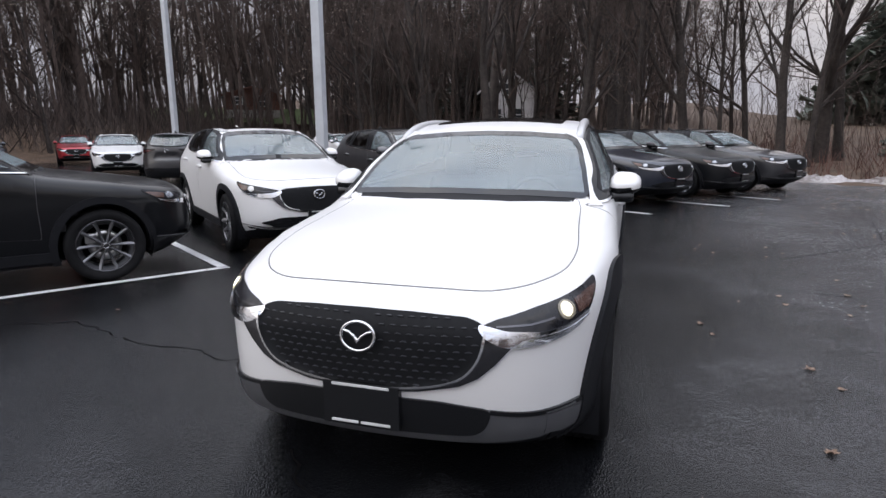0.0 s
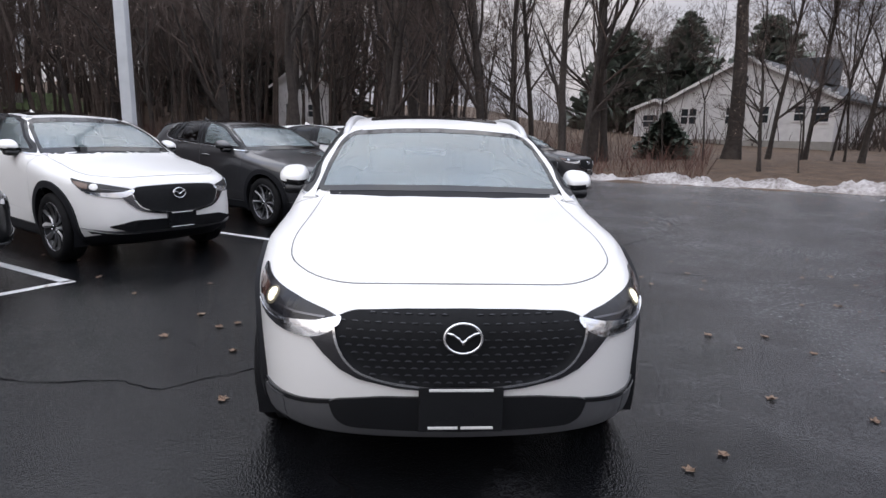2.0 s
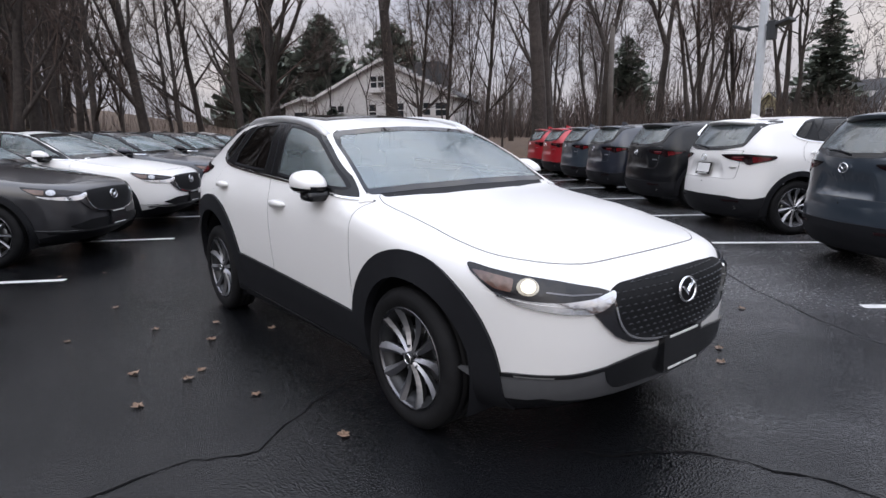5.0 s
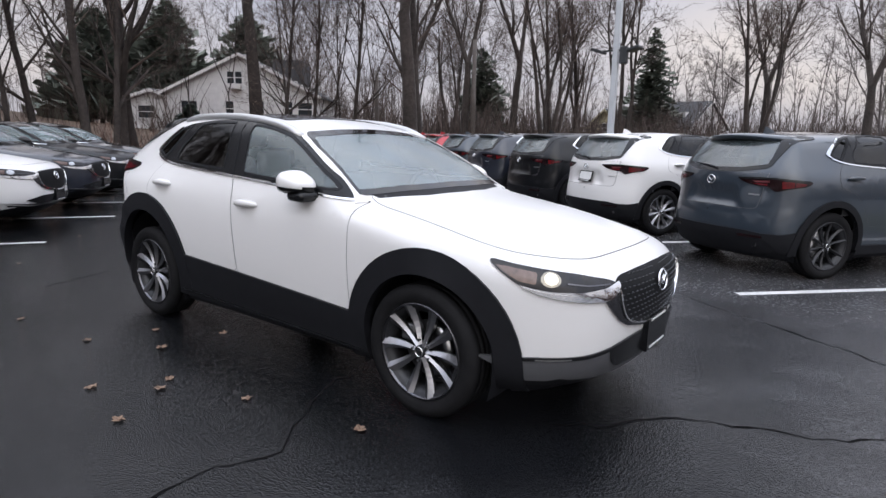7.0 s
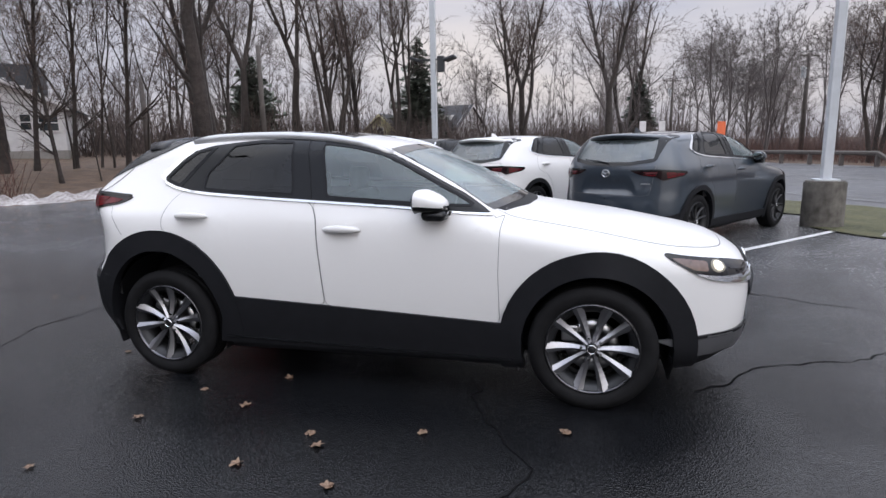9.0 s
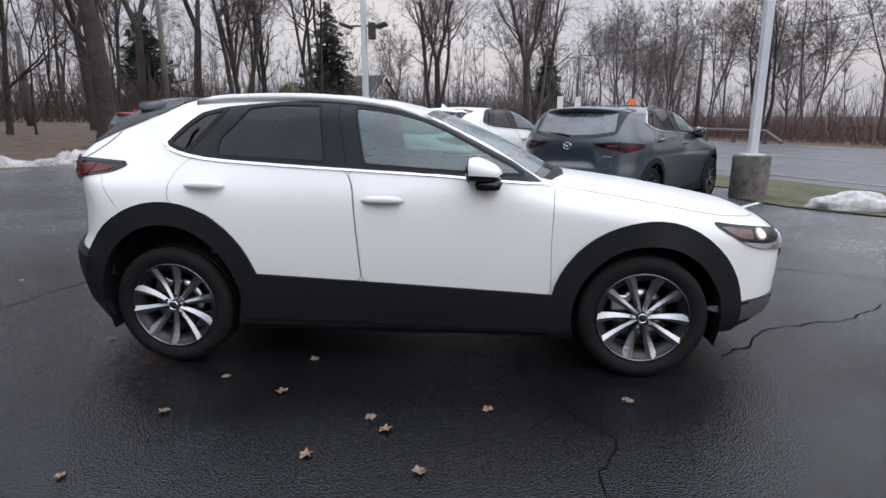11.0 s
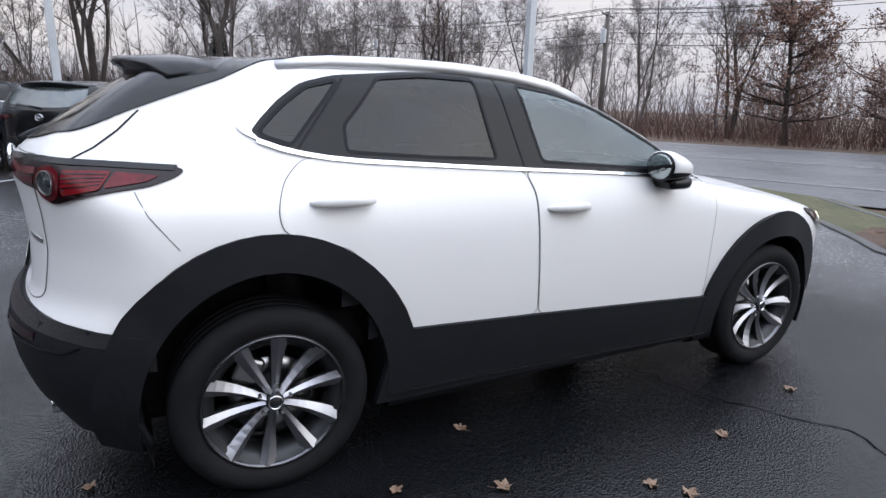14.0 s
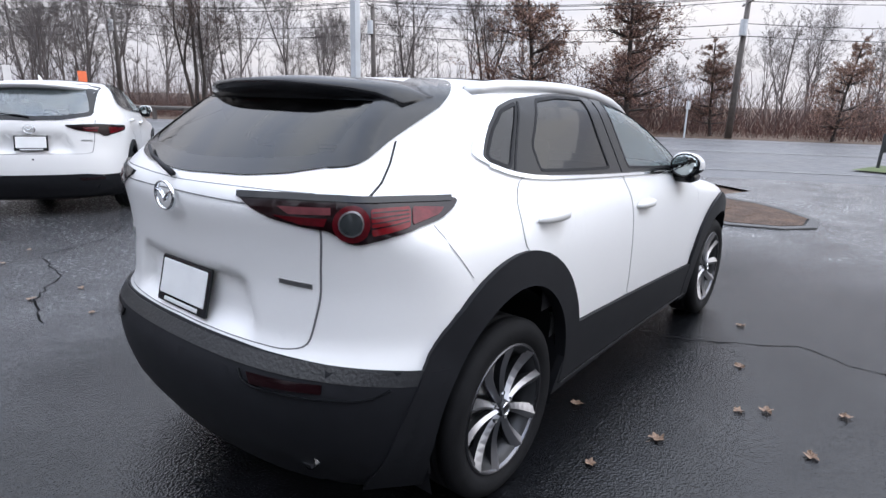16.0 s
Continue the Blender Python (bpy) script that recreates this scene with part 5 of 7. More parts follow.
        part("light_bar", patch(sp, "light_bar", rc, at([(1.085, 1.152), (0.93, 1.156), (0.93, 1.138), (1.05, 1.134)]), M_PINKLENS, 0.011, 0.004, 0.03), None, tl, "pale red inner lens")
        part("light_bar", patch(sp, "light_bar", rc, at([(1.10, 1.128), (0.94, 1.128), (0.95, 1.106), (1.02, 1.108)]), M_REDDIM, 0.010, 0.004, 0.03), None, tl, "dark red inner lens")
        put("rear_reflector", patch(sp, "rear_reflector", "rear", [(sgn * u, v) for u, v in ((0.415, 0.638 + dip), (0.65, 0.636 + dip), (0.65, 0.612 + dip), (0.432, 0.610 + dip))], M_DARKRED, 0.016, 0.006, 0.05), "red bumper reflector")
        bm = bmesh.new()
        cone(bm, (0.565 * sgn, 1.86, 0.352), (0.565 * sgn, 2.012, 0.350), 0.036, 0.038, 24, False)
        cone(bm, (0.565 * sgn, 1.86, 0.352), (0.565 * sgn, 2.012, 0.350), 0.033, 0.035, 24, False)
        for v in bm.verts:
            v.co = Vector((v.co.x * S.x, v.co.y * S.y, v.co.z * S.z))
        tip = part("exhaust_tip", smooth_bm(bm), M_CHROME, root, "chrome exhaust tip")
        bm = bmesh.new()
        cone(bm, (0.565 * sgn, 1.87, 0.352), (0.565 * sgn, 2.0, 0.350), 0.0335, 0.0355, 24)
        for v in bm.verts:
            v.co = Vector((v.co.x * S.x, v.co.y * S.y, v.co.z * S.z))
        part("exhaust_bore", bm, M_CLAD, tip, "dark inside of the tip")
        if hero:
            put("reflector_trim", strip(sp, "reflector_trim", "rear", round_off([(sgn * u, v) for u, v in ((0.385, 0.64), (0.412, 0.606), (0.536, 0.598), (0.663, 0.595), (0.754, 0.595), (0.80, 0.624))], 1, False), 0.005, M_GLOSSBLACK, 0.018, 0.008), "thin ledge under the reflector")
    # rear
    put("rear_bumper", patch(sp, "rear_bumper", "rear", BUMPER_MID if not hero else [(-0.84, 0.664), (-0.7, 0.682), (-0.55, 0.694), (-0.3, 0.706), (0, 0.711), (0.3, 0.706), (0.55, 0.694), (0.7, 0.682), (0.84, 0.664), (0.82, 0.45), (0.72, 0.30), (0.55, 0.24), (-0.55, 0.24), (-0.72, 0.30), (-0.82, 0.45)], clad, 0.012, 0.02, cell), "black plastic rear bumper")
    if hero:
        put("bumper_ledge", strip(sp, "bumper_ledge", "rear", round_off([(-0.845, 0.648), (-0.75, 0.658), (-0.6, 0.668), (-0.3, 0.677), (0, 0.681), (0.3, 0.677), (0.6, 0.668), (0.75, 0.658), (0.845, 0.648)], 1, False), 0.042, M_LEDGE, 0.015, 0.006), "wet ledge along the top of the bumper")
    for kind in ("right", "left"):
        put("bumper_corner", patch(sp, "bumper_corner", kind, CORNER_MID if not hero else [(1.70, 0.655), (1.99, 0.682), (2.02, 0.60), (1.96, 0.42), (1.85, 0.29), (1.72, 0.27), (1.80, 0.5)], clad, 0.014, 0.02, cell), "black plastic bumper corner")
        if hero:
            put("valance_corner", patch(sp, "valance_corner", kind, [(-1.73, 0.31), (-1.95, 0.325), (-2.0, 0.335), (-1.93, 0.25), (-1.73, 0.235)], M_CLAD, 0.010, 0.02, cell), "black lower corner")
            put("front_corner", patch(sp, "front_corner", kind, [(-1.74, 0.352), (-1.80, 0.374), (-1.88, 0.397), (-1.98, 0.407), (-2.04, 0.41), (-2.03, 0.34), (-1.95, 0.318), (-1.75, 0.305)], M_LIP, 0.013, 0.02, cell), "grey plastic bumper corner")
    q, _ = project(sp, "rear", [(0, 1.135 if hero else 0.985)])
    emblem(root, (0, (q[0][1] + 0.012) * S.y, (1.135 if hero else 0.985) * S.z), (0, 0, math.pi), 0.05)
    if hero:
        for k, w_ in ((0.0, 0.022), (0.028, 0.022), (0.058, 0.03)):
            put("model_badge", strip(sp, "model_badge", "rear", [(0.48 + k, 0.925), (0.48 + k + w_, 0.925)], 0.03, M_SATIN, 0.006, 0.005), "small silver badge bars")
    put("model_badge", strip(sp, "model_badge", "rear", [(-0.572, 0.916 if hero else 0.86), (-0.468, 0.923 if hero else 0.862)], 0.015, M_SATIN, 0.006, 0.006), "small silver badge bar")
    # plate recess, frame and blank
    py = 2.025
    for nm, lo, hi, mt, lb in (("plate_frame", (-0.16, py, 0.755), (0.16, py + 0.012, 0.915), M_GLOSSBLACK, "black plate frame"), ("plate_blank", (-0.145, py + 0.004, 0.785), (0.145, py + 0.015, 0.905), M_PLATE, "blank pale plate"),
                               ("print_bar", (-0.11, py + 0.004, 0.762), (0.11, py + 0.015, 0.776), M_PRINT, "small white print")):
        if not rear_plate:
            continue
        bm = bmesh.new()
        box(bm, lo, hi, 0.003)
        for v in bm.verts:
            v.co.y += (0.066 if hero else 0.092) - (v.co.z - 0.745) * 0.24
            v.co.z -= 0.018 if hero else 0.0
            v.co = Vector((v.co.x * S.x, v.co.y * S.y, v.co.z * S.z))
        part(nm, bm, mt, root, lb)
    if plates:
        q, _ = project(sp, "front", [(0, 0.43)])
        py = q[0][1] - 0.02
        fr = None
        for nm, lo, hi, mt, lb in (("front_plate", (-0.152, py - 0.012, 0.362), (0.152, py + 0.02, 0.532), M_GLOSSBLACK, "black dealer plate holder"),
                                   ("print_bar", (-0.115, py - 0.015, 0.516), (0.115, py - 0.011, 0.527), M_PRINT, "white print across the top"),
                                   ("print_bar", (-0.118, py - 0.015, 0.372), (-0.01, py - 0.011, 0.383), M_PRINT, "white print along the bottom"), ("print_bar", (0.0, py - 0.015, 0.372), (0.118, py - 0.011, 0.383), M_PRINT, "")):
            bm = bmesh.new()
            box(bm, lo, hi, 0.002)
            for v in bm.verts:
                v.co = Vector((v.co.x * S.x, v.co.y * S.y, v.co.z * S.z))
            ob = part(nm, bm, mt, fr or root, lb)
            fr = fr or ob
    # roof spoiler: a thick blade over the rear window
    verts, faces = [], []
    for k in range(17):
        x = -0.56 + 1.12 * k / 16
        q, _ = project(sp, "top", [(x, 1.40 if hero else 1.62)])
        zt = q[0][2]
        yb = (1.745 if hero else 1.88) - (0.17 if hero else 0.2) * (abs(x) / 0.56) ** 3
        y0 = 1.38 if hero else 1.60
        verts += [(x, y0, zt + 0.004), (x, (y0 + yb) / 2, zt + 0.004), (x, yb, zt - 0.014), (x, yb + 0.004, zt - 0.034), (x, yb - 0.03, zt - 0.055), (x, yb - (0.04 if hero else 0.2), zt - (0.125 if hero else 0.09))]
        if k:
            a, b = (k - 1) * 6, k * 6
            faces += [(a + j, b + j, b + (j + 1) % 6, a + (j + 1) % 6) for j in range(6)]
    faces += [tuple(range(6)), tuple(range(96, 102))[::-1]]
    put("roof_spoiler", mesh_from("roof_spoiler", np.array(verts) * np.array(sp["scale"]), faces, spoiler), "roof spoiler over the rear window")
    for kind in ("right", "left"):
        if hero:
            put("pillar_blade", patch(sp, "pillar_blade", "rear_" + kind, round_off([(0.525, 1.53), (0.541, 1.484), (0.585, 1.437), (0.669, 1.389), (0.763, 1.332), (0.832, 1.281), (0.88, 1.263), (0.96, 1.256), (0.88, 1.37), (0.78, 1.48), (0.66, 1.54)], r=0.02), M_GLOSSBLACK, 0.006, 0.012, 0.03), "gloss black pillar blade")
        else:
            sgn = -1 if kind == "right" else 1
            put("pillar_blade", patch(sp, "pillar_blade", "rear", [(sgn * u, v) for u, v in ((0.535, 1.455), (0.60, 1.45), (0.635, 1.43), (0.615, 1.28), (0.597, 1.16), (0.575, 1.16), (0.565, 1.28))], M_GLOSSBLACK, 0.006, 0.008, 0.05), "gloss black pillar blade")
    if hero:
        for kind in ("right", "left"):
            put("panel_seam", strip(sp, "panel_seam", kind, [(1.703, 1.094), (1.673, 1.027), (1.594, 0.922)], 0.003, M_GAP, 0.0015, 0.0))
            put("panel_seam", strip(sp, "panel_seam", "rear_" + kind, [(0.827, 1.182), (0.79, 1.218), (0.764, 1.268), (0.745, 1.331)], 0.007, M_CLAD, 0.0015, 0.0))
        put("panel_seam", strip(sp, "panel_seam", "rear", [(-0.47, 1.147), (-0.34, 1.149), (0, 1.153), (0.34, 1.149), (0.47, 1.147)], 0.004, M_GAP, 0.003, 0.0))
    wp = []
    for u, v in ((0.0, 1.19), (0.1, 1.205), (0.25, 1.225), (0.38, 1.25)) if hero else ((0.0, 1.105), (0.1, 1.12), (0.25, 1.135), (0.38, 1.145)):
        q, nn = project(sp, "rear", [(u, v)])
        w_ = q[0] + nn[0] * 0.02
        wp.append((w_[0] * S.x, w_[1] * S.y, w_[2] * S.z))
    put("rear_wiper", tube(wp, 0.011, 6, M_CLAD, "rear_wiper", 0.005), "black rear wiper")
    if not hero:
        bm = bmesh.new()
        q, _ = project(sp, "top", [(0, 1.36)])
        for k, (yy, hh, ww) in enumerate(((1.28, 0.0, 0.012), (1.33, 0.03, 0.014), (1.40, 0.06, 0.010), (1.44, 0.062, 0.005), (1.45, 0.0, 0.012))):
            cur = [bm.verts.new((-ww, yy * S.y, (q[0][2] - 0.008) * S.z)), bm.verts.new((-ww * 0.4, yy * S.y, (q[0][2] + hh) * S.z)), bm.verts.new((ww * 0.4, yy * S.y, (q[0][2] + hh) * S.z)), bm.verts.new((ww, yy * S.y, (q[0][2] - 0.008) * S.z))]
            if k:
                for j in range(3):
                    bm.faces.new((last[j], last[j + 1], cur[j + 1], cur[j]))
            last = cur
        bmesh.ops.recalc_face_normals(bm, faces=bm.faces[:])
        part("antenna_fin", bm, paint, root, "small roof antenna fin")
    # cabin
    bm = bmesh.new()
    box(bm, (-0.70, -0.85, 0.80), (0.70, -0.45, 1.02), 0.06)
    for v in bm.verts:
        v.co = Vector((v.co.x * S.x, v.co.y * S.y, v.co.z * S.z))
    part("dashboard", smooth_bm(bm), M_INTERIOR, root, "dark dashboard")
    seat_me = None
    for sx, sy in ((-0.36, 0.15), (0.36, 0.15), (-0.36, 1.0), (0.36, 1.0)):
        if seat_me is None:
            bm = bmesh.new()
            box(bm, (-0.25, -0.25, 0.35), (0.25, 0.25, 0.55), 0.05)
            box(bm, (-0.24, 0.16, 0.5), (0.24, 0.32, 1.10), 0.06, Matrix.Rotation(radians(-12), 4, "X"))
            box(bm, (-0.13, 0.26, 1.10), (0.13, 0.36, 1.27), 0.04)
            smooth_bm(bm)
            seat_me = bpy.data.meshes.new("seat")
            bm.to_mesh(seat_me)
            bm.free()
            seat_me.materials.append(M_SEAT)
        so = part("seat", seat_me, M_SEAT, root, "dark leather seat")
        so.location = (sx, sy, 0.02)
    bm = bmesh.new()
    n_ = 28
    rows_ = []
    for i in range(n_):
        a = 2 * math.pi * i / n_
        rows_.append([bm.verts.new((0.36 + (0.18 + 0.016 * math.cos(b)) * math.cos(a), -0.36 + 0.016 * math.sin(b), 0.98 + (0.18 + 0.016 * math.cos(b)) * math.sin(a))) for b in (0, 1.05, 2.1, 3.14, 4.2, 5.24)])
    for i in range(n_):
        for j in range(6):
            bm.faces.new((rows_[i][j], rows_[i][(j + 1) % 6], rows_[(i + 1) % n_][(j + 1) % 6], rows_[(i + 1) % n_][j]))
    part("steering_wheel", smooth_bm(bm), M_INTERIOR, root, "black steering wheel")
    bm = bmesh.new()
    box(bm, (-0.12, -0.18, 1.36), (0.12, -0.15, 1.43), 0.012)
    for v in bm.verts:
        v.co = Vector((v.co.x * S.x, v.co.y * S.y, v.co.z * S.z))
    part("inner_mirror", bm, M_INTERIOR, root, "cabin mirror")
    # wheels
    k = 1.0 if hero else 1.05
    w0 = wheel_parts(root, dark_wheels, thin_spokes, fine)
    tx = 0.768 * S.x
    w0.matrix_basis = Matrix.Translation((-tx, HUB_F * S.y, HUB_Z * k)) @ Matrix.Scale(k, 4)
    repeat(w0, root, Matrix.Translation((-tx, HUB_R * S.y, HUB_Z * k)) @ Matrix.Rotation(radians(25), 4, "X") @ Matrix.Scale(k, 4))
    for hy in (HUB_F, HUB_R):
        repeat(w0, root, Matrix.Translation((tx, hy * S.y, HUB_Z * k)) @ Matrix.Rotation(math.pi, 4, "Z") @ Matrix.Scale(k, 4))
    return root


# ---- the cars ----
hero_car = car("white compact SUV with black cladding, headlights lit, engine running", M_WHITE, SMALL_SUV, True, lit=True, spoiler=M_GLOSSBLACK)

white_suv = car("white mid-size SUV parked in a marked stall", M_WHITE, MID_SUV, False, group="parked cars")
black_suv = car("glossy black SUV parked along a painted line", M_BLACKP, MID_SUV, False, rear_plate=False, group="parked cars", thin_spokes=True)
grey_suv = car("dark grey metallic SUV parked in a marked stall", M_GREYP, MID_SUV, False, rear_plate=False, group="parked cars", thin_spokes=True)
navy_suv = car("dark navy SUV parked in a marked stall", M_NAVYP, MID_SUV, False, rear_plate=False, group="parked cars")
slate_suv = car("slate grey SUV with black wheels parked in a stall", M_SLATEP, MID_SUV, False, rear_plate=False, group="parked cars", dark_wheels=True, thin_spokes=True)
red_suv = car("deep red SUV parked in a marked stall", M_REDP, MID_SUV, False, rear_plate=False, group="parked cars")


def park(ob, x, y, rz, first=False):
    if first:
        ob.matrix_basis = pose(x, y, 0, 0, 0, rz)
        return ob
    return copy_thing(ob, pose(x, y, 0, 0, 0, rz))


park(black_suv, -5.55, -0.15, 143.0, True)
park(white_suv, -4.37, 3.69, 50.0, True)
park(grey_suv, -2.79, 6.20, 50.0, True)
park(white_suv, -1.29, 8.25, 50.0)
park(navy_suv, 0.21, 10.20, 50.0, True)
park(black_suv, 1.71, 12.00, 50.0)
park(grey_suv, 3.21, 13.75, 50.0)
park(slate_suv, 5.97, -2.75, 55.0, True)
park(white_suv, 7.75, -0.35, 59.5)
park(black_suv, 9.35, 1.80, 59.5)
park(navy_suv, 10.90, 3.95, 59.5)
park(slate_suv, 12.45, 6.05, 59.5)
park(red_suv, 14.0, 8.15, 59.5, True)
park(red_suv, 15.5, 10.2, 59.5)
park(grey_suv, -12.9, 12.5, 197.0)
park(white_suv, -18.6, 14.8, 45.0)
park(red_suv, -28.5, 21.5, 49.0)
park(navy_suv, -27.0, 15.2, 60.0)
park(white_suv, -13.5, 24.5, 57.0)


# ---- poles and wires ----
def light_pole(x, y, height, boxes_at, base=True, square=0.14, label="grey steel light pole on a concrete base"):
    root = thing("light_pole", label, "light pole", "car park light poles")
    root.location = (x, y, 0)
    z0 = 0.0
    if base:
        bm = bmesh.new()
        cone(bm, (0, 0, -0.05), (0, 0, 0.74), 0.31, 0.305, 28)
        bmesh.ops.bevel(bm, geom=[e for e in bm.edges if e.calc_length() < 0.08 and abs(e.verts[0].co.z - 0.74) < 0.01 and abs(e.verts[1].co.z - 0.74) < 0.01], offset=0.02, segments=2, affect="EDGES")
        part("concrete_base", bm, M_CONCRETE, root, "stained round concrete base")
        z0 = 0.74
    bm = bmesh.new()
    box(bm, (-0.16, -0.16, z0), (0.16, 0.16, z0 + 0.03), 0.006)
    part("base_plate", bm, M_GALV, root)
    bm = bmesh.new()
    box(bm, (-square / 2, -square / 2, z0), (square / 2, square / 2, height), 0.015)
    part("pole", bm, M_GALV, root, "square pale grey pole")
    for z in boxes_at:
        bm = bmesh.new()
        box(bm, (-0.14, -0.34, z - 0.28), (0.02, -0.14, z + 0.16), 0.02)
        part("control_box", bm, M_DARKMETAL, root, "dark box on the pole")
        for s in (-1, 1):
            bm = bmesh.new()
            box(bm, (-0.2, s * 0.5 - 0.16, z + 0.05), (0.2, s * 0.5 + 0.16, z + 0.13), 0.02, Matrix.Rotation(radians(18 * s), 4, "X"))
            box(bm, (-0.03, min(0, s * 0.4), z + 0.06), (0.03, max(0, s * 0.4), z + 0.1))
            part("flood_light", bm, M_DARKMETAL, root, "dark flood light head")
    bm = bmesh.new()
    box(bm, (-0.35, -0.2, height), (0.35, 0.2, height + 0.12), 0.03)
    part("lamp_head", bm, M_DARKMETAL, root, "flat lamp head")
    return root


light_pole(6.75, -5.0, 9.0, [4.05])
light_pole(12.83, 3.12, 9.0, [3.75], square=0.15)
light_pole(-5.48, 7.6, 9.0, [], square=0.2)
light_pole(-13.6, 12.4, 9.0, [], square=0.16)


def utility_pole(x, y, height, lean, arms=True):
    root = thing("utility_pole", "weathered wooden utility pole with crossarm" if arms else "dark weathered wooden utility pole", "utility pole", "utility poles")
    root.location = (x, y, float(lift(x, y)) - 0.1)
    part("pole", tube([(0, 0, 0), (lean * 0.5, 0, height * 0.5), (lean, 0, height)], 0.17, 12, M_WOOD_POLE, "pole", 0.11), None, root)
    if arms:
        d = Vector((0.89, 0.455, 0))
        n = Vector((0.455, -0.89, 0))
        for z in (height - 0.15,):
            bm = bmesh.new()
            cone(bm, Vector((lean, 0, z)) - n * 0.9, Vector((lean, 0, z)) + n * 0.9, 0.05, 0.05, 4)
            part("crossarm", bm, M_WOOD_POLE, root)
            for k in (-0.8, -0.4, 0.4, 0.8):
                bm = bmesh.new()
                p = Vector((lean, 0, z)) + n * k
                cone(bm, p, p + Vector((0, 0, 0.16)), 0.035, 0.02, 8)
                part("insulator", bm, M_SIDING, root)
        bm = bmesh.new()
        cone(bm, (lean * 0.8, 0.22, height - 1.6), (lean * 0.8, 0.22, height - 0.9), 0.16, 0.16, 14)
        part("transformer", bm, M_GALV, root, "grey can on the pole")
    return root


POLES = [(5.45, -28.4, 6.4, -0.05), (23.0, -21.5, 6.6, 0.1), (41.0, -15.2, 7.0, 0.0), (-12.0, -35.2, 6.4, 0.0), (59.0, -9.0, 7.0, 0.0)]
for x, y, h, ln in POLES:
    utility_pole(x, y, h, ln)
utility_pole(23.8, 15.2, 6.0, 0.0, False)
utility_pole(24.5, 23.0, 4.6, 0.0, False)
order = sorted(POLES)
for (ax, ay, ah, al), (bx, by, bh, bl) in zip(order, order[1:]):
    for k, drop in ((-0.8, 0.05), (-0.4, 0.05), (0.8, 0.05), (0.0, 1.15), (0.0, 1.7)):
        pts = []
        for i in range(13):
            t = i / 12
            n = Vector((0.455, -0.89)) * k
            z0, z1 = float(lift(ax, ay)) + ah - drop, float(lift(bx, by)) + bh - drop
            pts.append((ax + al + (bx + bl - ax - al) * t + n.x, ay + (by - ay) * t + n.y, z0 + (z1 - z0) * t - 0.35 * 4 * t * (1 - t)))
        thing("overhead_wire", "black overhead wire between utility poles", "wire", "overhead wires", data=tube(pts, 0.016, 5, M_WIRE, "overhead_wire"))


# ---- trees ----
from mathutils import Quaternion


def limb(verts, faces, p, d, r, length, rng, steps, sides, curl, up):
    """One tapering limb; returns the points along it."""
    pts = []
    P, D = Vector(p), Vector(d).normalized()
    base = len(verts)
    for i in range(steps + 1):
        t = i / steps
        rr = r * (1 - 0.72 * t)
        a = D.orthogonal().normalized()
        b = D.cross(a)
        for k in range(sides):
            an = 2 * math.pi * k / sides
            verts.append(P + (a * math.cos(an) + b * math.sin(an)) * rr)
        pts.append((P.copy(), D.copy(), rr))
        D = (D + Vector((rng.uniform(-curl, curl), rng.uniform(-curl, curl), rng.uniform(-curl, curl) * 0.6 + up))).normalized()
        P = P + D * (length / steps)
    for i in range(steps):
        for k in range(sides):
            a, b = base + i * sides, base + (i + 1) * sides
            faces.append((a + k, a + (k + 1) % sides, b + (k + 1) % sides, b + k))
    return pts


